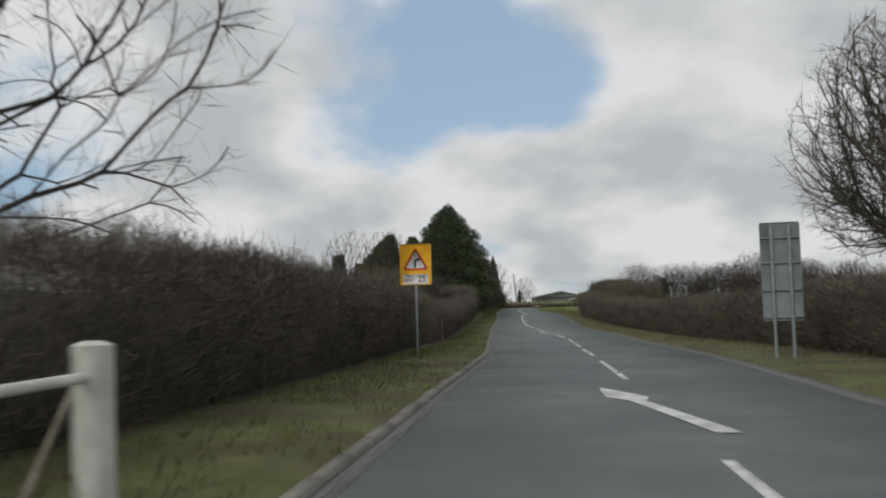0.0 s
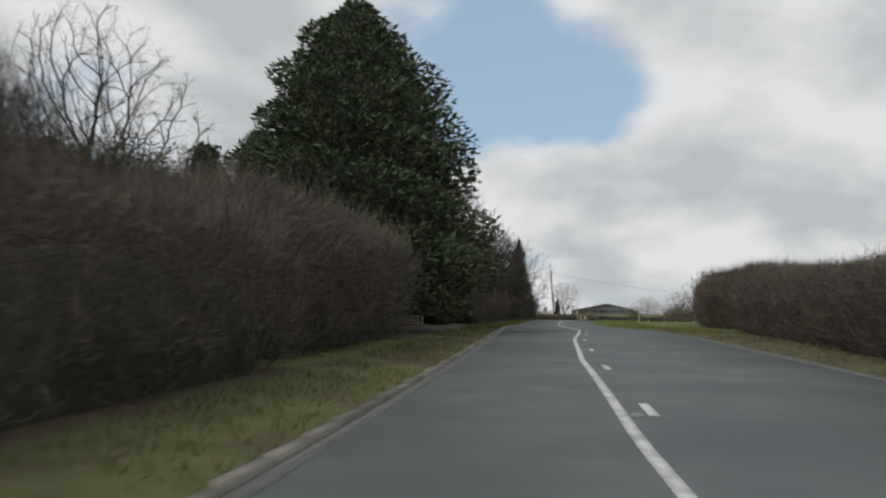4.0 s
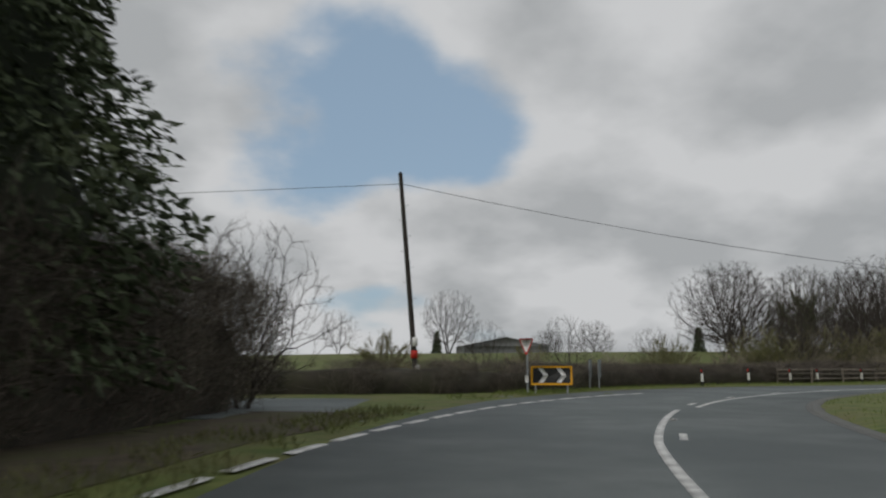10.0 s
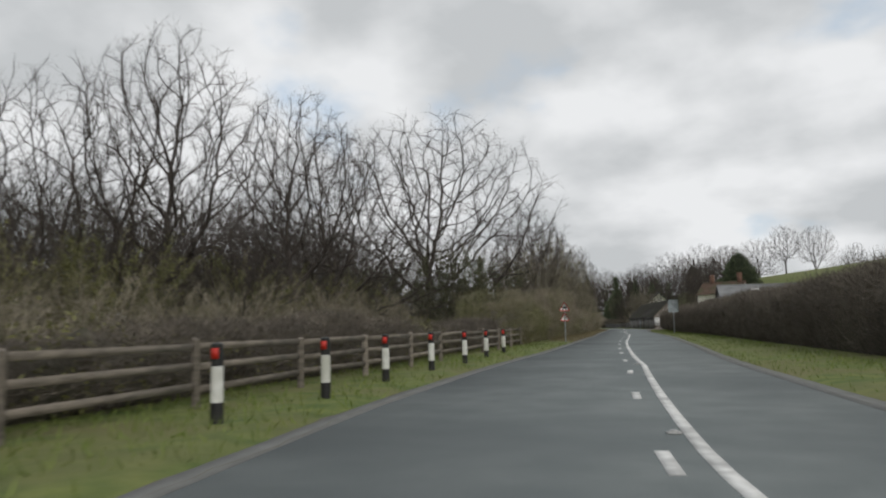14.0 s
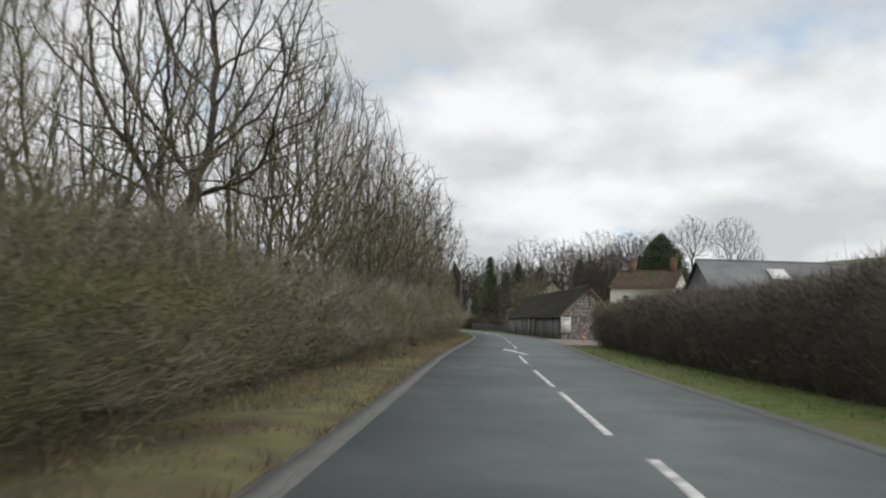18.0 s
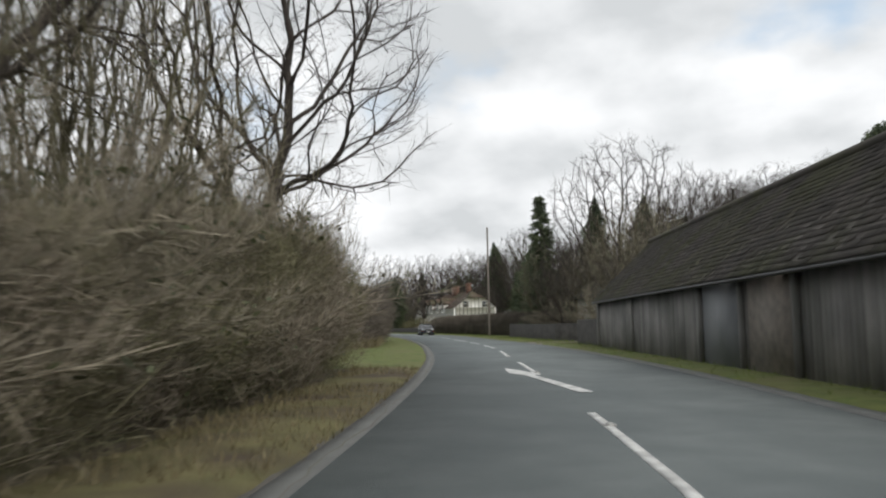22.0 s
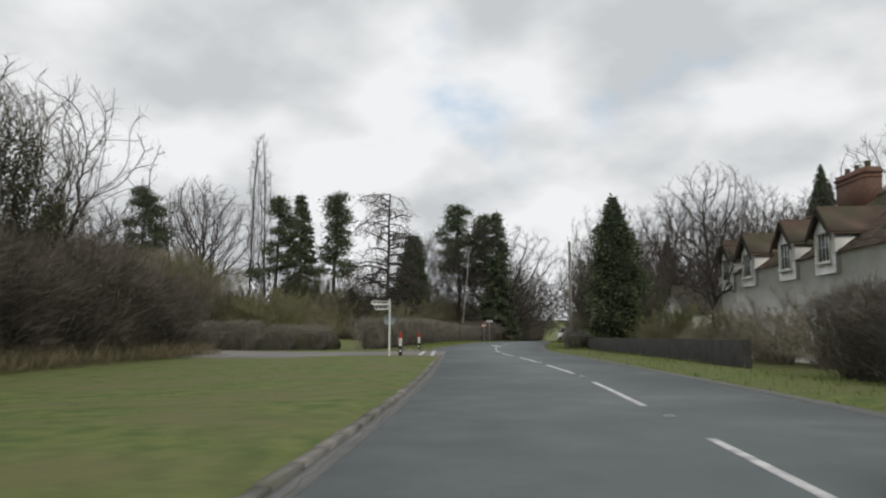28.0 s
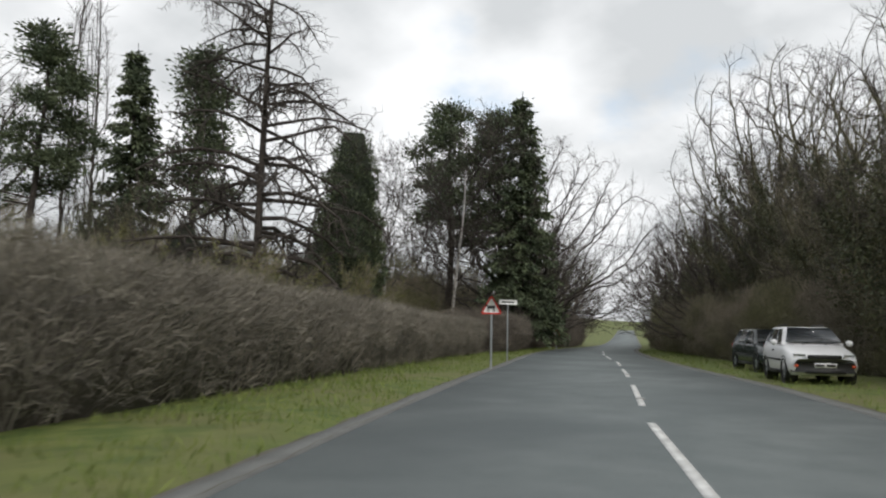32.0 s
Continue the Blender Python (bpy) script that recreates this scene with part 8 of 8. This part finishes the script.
for y in (6.5, 10.0, 14.5, 17.5):
    dm = pose(-cw / 2 - 0.17, y, 0, 0, 0, -90)
    dg = solid([(-0.85, 0, 3.4), (0.85, 0, 3.4), (0.85, 0, 5.0), (-0.85, 0, 5.0)], (0, 1.4, 0))
    dt = solid([(-0.85, 0, 5.0), (0.85, 0, 5.0), (0, 0, 5.85)], (0, 1.8, 0))
    dg.add(np.concatenate(dt.v), np.concatenate(dt.f))
    dorm = part("dormer", dg, "render", cot, "white gabled dormer with dark barge boards", m=dm)
    for s in (-1, 1):
        part("dormer_roof", solid([(s * 1.05, -0.25, 4.82), (s * 1.05, 2.4, 4.82), (0, 2.4, 5.9), (0, -0.25, 5.9)], (0, 0, 0.09)), "tiles", dorm)
        part("barge_board", solid([(s * 1.07, -0.28, 4.78), (0, -0.28, 5.89), (0, -0.28, 5.68), (s * 1.07, -0.28, 4.58)], (0, 0.05, 0)), "polewood", dorm)
for y, z in ((6.5, 4.4), (10.0, 4.4), (14.5, 4.4), (17.5, 4.4), (5.5, 1.4), (11.5, 1.4), (16.0, 1.4)):
    window(cot, pose(-cw / 2 - (0.18 if z > 3 else 0.0), y, z, 0, 0, -90), 0.95, 1.1, (3, 2))

out = gable_house(stand(537.5, 14.8, -78, 0.05), 6.0, 11, 2.7, 5.0, "render", "slate", "low white outbuilding with a dark tile roof", "outbuilding", windows=(("front", 0, 1.4, 0.8, 0.9),), name="outbuilding",
                  chimneys=((0.0, 5.0, 4.6, 6.2, 0.6, 0.6, 1, "render"),))
gable_house(stand(486, -58, 50, 0.05), 8, 12, 4.6, 8.4, "render", "tiles", "distant cottage with a brown tile roof", windows=(("front", -1.5, 3.2, 1.0, 1.1), ("front", 1.5, 3.2, 1.0, 1.1)), chimneys=((0.0, 2.0, 7.8, 9.6, 0.8, 0.6, 2),))

gable_house(pose(-17.0, 186.0, float(terrain(-17, 186)) - 0.1, 0, 0, -78), 9, 13, 7.6, 11.4, "brick", "tiles", "brick house with a brown tile roof behind garden trees", chimneys=((0.0, 9.0, 10.6, 13.4, 0.9, 0.7, 2),), windows=(("left", 4, 6.3, 1.1, 1.3), ("left", 9, 6.3, 1.1, 1.3)))

# the grey field barn beyond the bend
gable_house(pose(84, 448, float(terrain(84, 448)) - 0.3, 0, 0, -4), 30, 26, 3.6, 6.6, "grey", "grey", "wide grey sheeted farm shed in a field", "farm shed", over=0.4, tiles=False, name="farm_shed")

# ---- cars ----
def loft(sections):
    """A closed skin through rings of equal point counts."""
    n = len(sections[0])
    v = np.array(sections, float).reshape(-1, 3)
    k = np.arange(n)
    f = np.concatenate([np.stack([k, (k + 1) % n, (k + 1) % n + n, k + n], 1) + i * n for i in range(len(sections) - 1)])
    g = Geo().add(v, f)
    for base, flip in ((0, False), ((len(sections) - 1) * n, True)):
        c = np.array([(base, base + i, base + i + 1, base + i + 1) for i in range(1, n - 1)])
        g.f.append(c[:, [0, 2, 1, 1]] if flip else c)
    return g


def car(m, label, paint, length=3.95, width=1.68, height=1.43, bars=False, group=""):
    """A hatchback; its nose points to -y."""
    c = thing("car", m, label, "car", group)
    L, W = length / 2, width / 2
    rows = [(-L, 0.86, 0.32, 0.60), (-L + 0.06, 0.93, 0.24, 0.66), (-L + 0.25, 0.98, 0.2, 0.74), (-L + 0.62, 1.0, 0.19, 0.83), (-L + 1.02, 1.0, 0.19, 0.91), (-0.2, 1.0, 0.19, 0.93),
            (0.7, 1.0, 0.19, 0.94), (L - 0.62, 1.0, 0.2, 0.95), (L - 0.2, 0.97, 0.24, 0.94), (L - 0.04, 0.93, 0.3, 0.86), (L, 0.88, 0.36, 0.7)]
    rings = []
    for y, w, lo, hi in rows:
        mid = lo + (hi - lo) * 0.55
        rings.append([(x * W * w, y, z) for x, z in ((-0.88, lo), (0.88, lo), (0.97, lo + 0.12), (1.0, mid), (0.96, hi - 0.06), (0.86, hi), (0.4, hi + 0.025), (-0.4, hi + 0.025), (-0.86, hi), (-0.96, hi - 0.06), (-1.0, mid), (-0.97, lo + 0.12))])
    body = part("body", loft(rings), paint, c, flat=False)
    base = [(-L + 0.98, 0.86), (L - 0.12, 0.84)]
    roof_y = (-L + 1.72, L - 0.52)
    zb, zr = 0.92, height
    up = []
    for f in (0.0, 0.35, 0.7, 0.92, 1.0):
        yf = base[0][0] + (roof_y[0] - base[0][0]) * f
        yb = base[1][0] + (roof_y[1] - base[1][0]) * f ** 1.3
        w = W * (0.90 - 0.22 * f - (0.05 if f == 1 else 0))
        z = zb + (zr - zb) * f ** 0.92
        up.append([(-w, yf + 0.06, z), (-w * 0.6, yf, z), (w * 0.6, yf, z), (w, yf + 0.06, z), (w, yb - 0.06, z), (w * 0.6, yb, z), (-w * 0.6, yb, z), (-w, yb - 0.06, z)])
    part("cabin", loft(up), paint, c, flat=False)

    def pane(name, pts, push, lab=""):
        p = np.array(pts, float)
        return part(name, solid(p + np.array(push), np.array(push) * 0.6), "glass", c, lab)

    def at(f, side, y0):
        w = W * (0.90 - 0.22 * f)
        return w * side, zb + (zr - zb) * f ** 0.92
    fl, fh = 0.08, 0.86
    yf = [base[0][0] + (roof_y[0] - base[0][0]) * f for f in (fl, fh)]
    yb = [base[1][0] + (roof_y[1] - base[1][0]) * f ** 1.3 for f in (fl, fh)]
    wz = [at(f, 1, 0) for f in (fl, fh)]
    pane("windscreen", [(-wz[0][0] * 0.93, yf[0] + 0.05, wz[0][1]), (wz[0][0] * 0.93, yf[0] + 0.05, wz[0][1]), (wz[1][0] * 0.9, yf[1] + 0.05, wz[1][1]), (-wz[1][0] * 0.9, yf[1] + 0.05, wz[1][1])], (0, -0.055, 0.03), "dark sloping windscreen")
    pane("rear_window", [(-wz[0][0] * 0.85, yb[0], wz[0][1] + 0.06), (wz[0][0] * 0.85, yb[0], wz[0][1] + 0.06), (wz[1][0] * 0.85, yb[1], wz[1][1]), (-wz[1][0] * 0.85, yb[1], wz[1][1])], (0, 0.02, 0.012))
    for s in (-1, 1):
        x0, x1 = wz[0][0] * s, wz[1][0] * s
        mid = 0.25
        for a0, a1, b0_, b1_ in ((yf[0] + 0.28, yf[1] + 0.12, mid - 0.04, mid - 0.04), (mid + 0.06, mid + 0.06, yb[0] - 0.28, yb[1] - 0.2)):
            pane("side_window", [(x0, a0, wz[0][1] + 0.02), (x0, b0_, wz[0][1] + 0.02), (x1, b1_, wz[1][1]), (x1, a1, wz[1][1])], (s * 0.014, 0, 0.004))
        mir = part("mirror", Geo().lathe([(0.02, -0.09), (0.085, -0.05), (0.09, 0.03), (0.03, 0.07)], 8, (s * (W + 0.10), -L + 1.28, 1.0)), paint, c)
        part("mirror_arm", Geo().box((0.14, 0.05, 0.03), (s * (W + 0.0), -L + 1.28, 0.96)), "black", c)
        h = part("headlight", loft([[(s * x, y, z) for x, z, y in ((W * 0.50, 0.60, -L + 0.03), (W * 0.86, 0.62, -L + 0.11), (W * 0.88, 0.74, -L + 0.14), (W * 0.52, 0.73, -L + 0.05))],
                                    [(s * x, y, z) for x, z, y in ((W * 0.52, 0.61, -L - 0.015), (W * 0.84, 0.63, -L + 0.055), (W * 0.86, 0.72, -L + 0.085), (W * 0.53, 0.72, -L + 0.005))]]), "lamp", c, "clear glass headlight")
        part("indicator", Geo().box((0.08, 0.03, 0.06), (s * W * 0.80, -L + 0.0, 0.44)), "cone", c)
        part("tail_lamp", Geo().box((0.14, 0.04, 0.26), (s * W * 0.82, L - 0.05, 0.76)), "red", c)
        part("sill", Geo().box((0.03, length * 0.42, 0.09), (s * W * 0.985, 0, 0.24)), "black", c)
        part("side_trim", Geo().box((0.02, length * 0.5, 0.05), (s * W * 1.005, 0.1, 0.55)), "black", c)
        part("door_handle", Geo().box((0.02, 0.16, 0.03), (s * W * 0.99, 0.15, 0.78)), "black", c)
        if bars:
            part("roof_bar", Geo().tubes([(s * W * 0.55, roof_y[0] + 0.2, height + 0.05)], [(s * W * 0.55, roof_y[1] - 0.1, height + 0.05)], 0.018, 0.018, 6).box((0.03, 0.05, 0.08), (s * W * 0.55, roof_y[0] + 0.3, height + 0.01)).box((0.03, 0.05, 0.08), (s * W * 0.55, roof_y[1] - 0.2, height + 0.01)), "black", c)
        for y in (-L + 0.72, L - 0.72):
            ws = part("wheel", Geo().tubes([(s * (W - 0.20), y, 0.30)], [(s * (W + 0.005), y, 0.30)], 0.30, 0.30, 20).tubes([(s * (W + 0.005), y, 0.30)], [(s * (W - 0.01), y, 0.30)], 0.30, 0.19, 20), "rubber", c)
            rim = Geo().tubes([(s * (W - 0.03), y, 0.30)], [(s * (W - 0.005), y, 0.30)], 0.19, 0.05, 14)
            part("rim", rim, "steel", ws, "grey wheel trim")
            part("wheel_arch", Geo().tubes([(s * (W - 0.28), y, 0.31)], [(s * (W - 0.002), y, 0.31)], 0.36, 0.365, 20).tubes([(s * (W - 0.002), y, 0.31)], [(s * (W - 0.02), y, 0.31)], 0.365, 0.28, 20), "black", c)
    part("grille", Geo().box((W * 0.95, 0.03, 0.10), (0, -L + 0.005, 0.66)), "black", c)
    part("badge", Geo().tubes([(0, -L - 0.005, 0.67)], [(0, -L - 0.022, 0.67)], 0.055, 0.045, 12), "chrome", c, "round bright badge")
    part("bumper", loft([[(x * W, y, z) for x, y, z in ((-0.93, -L + 0.16, zz_), (-0.8, -L - 0.01, zz_), (-0.3, -L - 0.05, zz_), (0.3, -L - 0.05, zz_), (0.8, -L - 0.01, zz_), (0.93, -L + 0.16, zz_))] for zz_ in (0.28, 0.42, 0.53)]), paint if paint == "cardark" else "black", c)
    part("air_intake", Geo().box((W * 1.1, 0.02, 0.09), (0, -L - 0.045, 0.30)), "black", c)
    pl = part("number_plate", Geo().box((0.50, 0.012, 0.11), (0, -L - 0.058, 0.46)), "sheet", c, "white number plate")
    for x in (-0.13, 0.13):
        part("bar", Geo().box((0.2, 0.006, 0.05), (x, -L - 0.067, 0.46)), "black", pl)
    for x in (-0.3, 0.25):
        part("wiper", Geo().tubes([(x, yf[0] - 0.02, 0.955)], [(x + 0.42, yf[0] + 0.1, 1.03)], 0.01, 0.008, 4), "black", c)
    return c


car(stand(466.0, 1.85, -2, -0.05), "dark hatchback on the road with bright headlights", "cardark", 3.7, 1.58, 1.34)
car(stand(544.0, 5.1, -4, -0.03), "white hatchback with roof bars parked on the verge", "carwhite", 3.75, 1.62, 1.4, True)
car(stand(551.0, 5.9, 2, -0.03), "dark green car parked on the verge", "carblue", 4.2, 1.7, 1.42)
fence([(533.5, 5.6), (535.5, 6.8), (537.5, 8.2)], 0.8, (0.72,), "low grey rail beside a lay-by", "palepole", 0.06, round_rail=0.035)
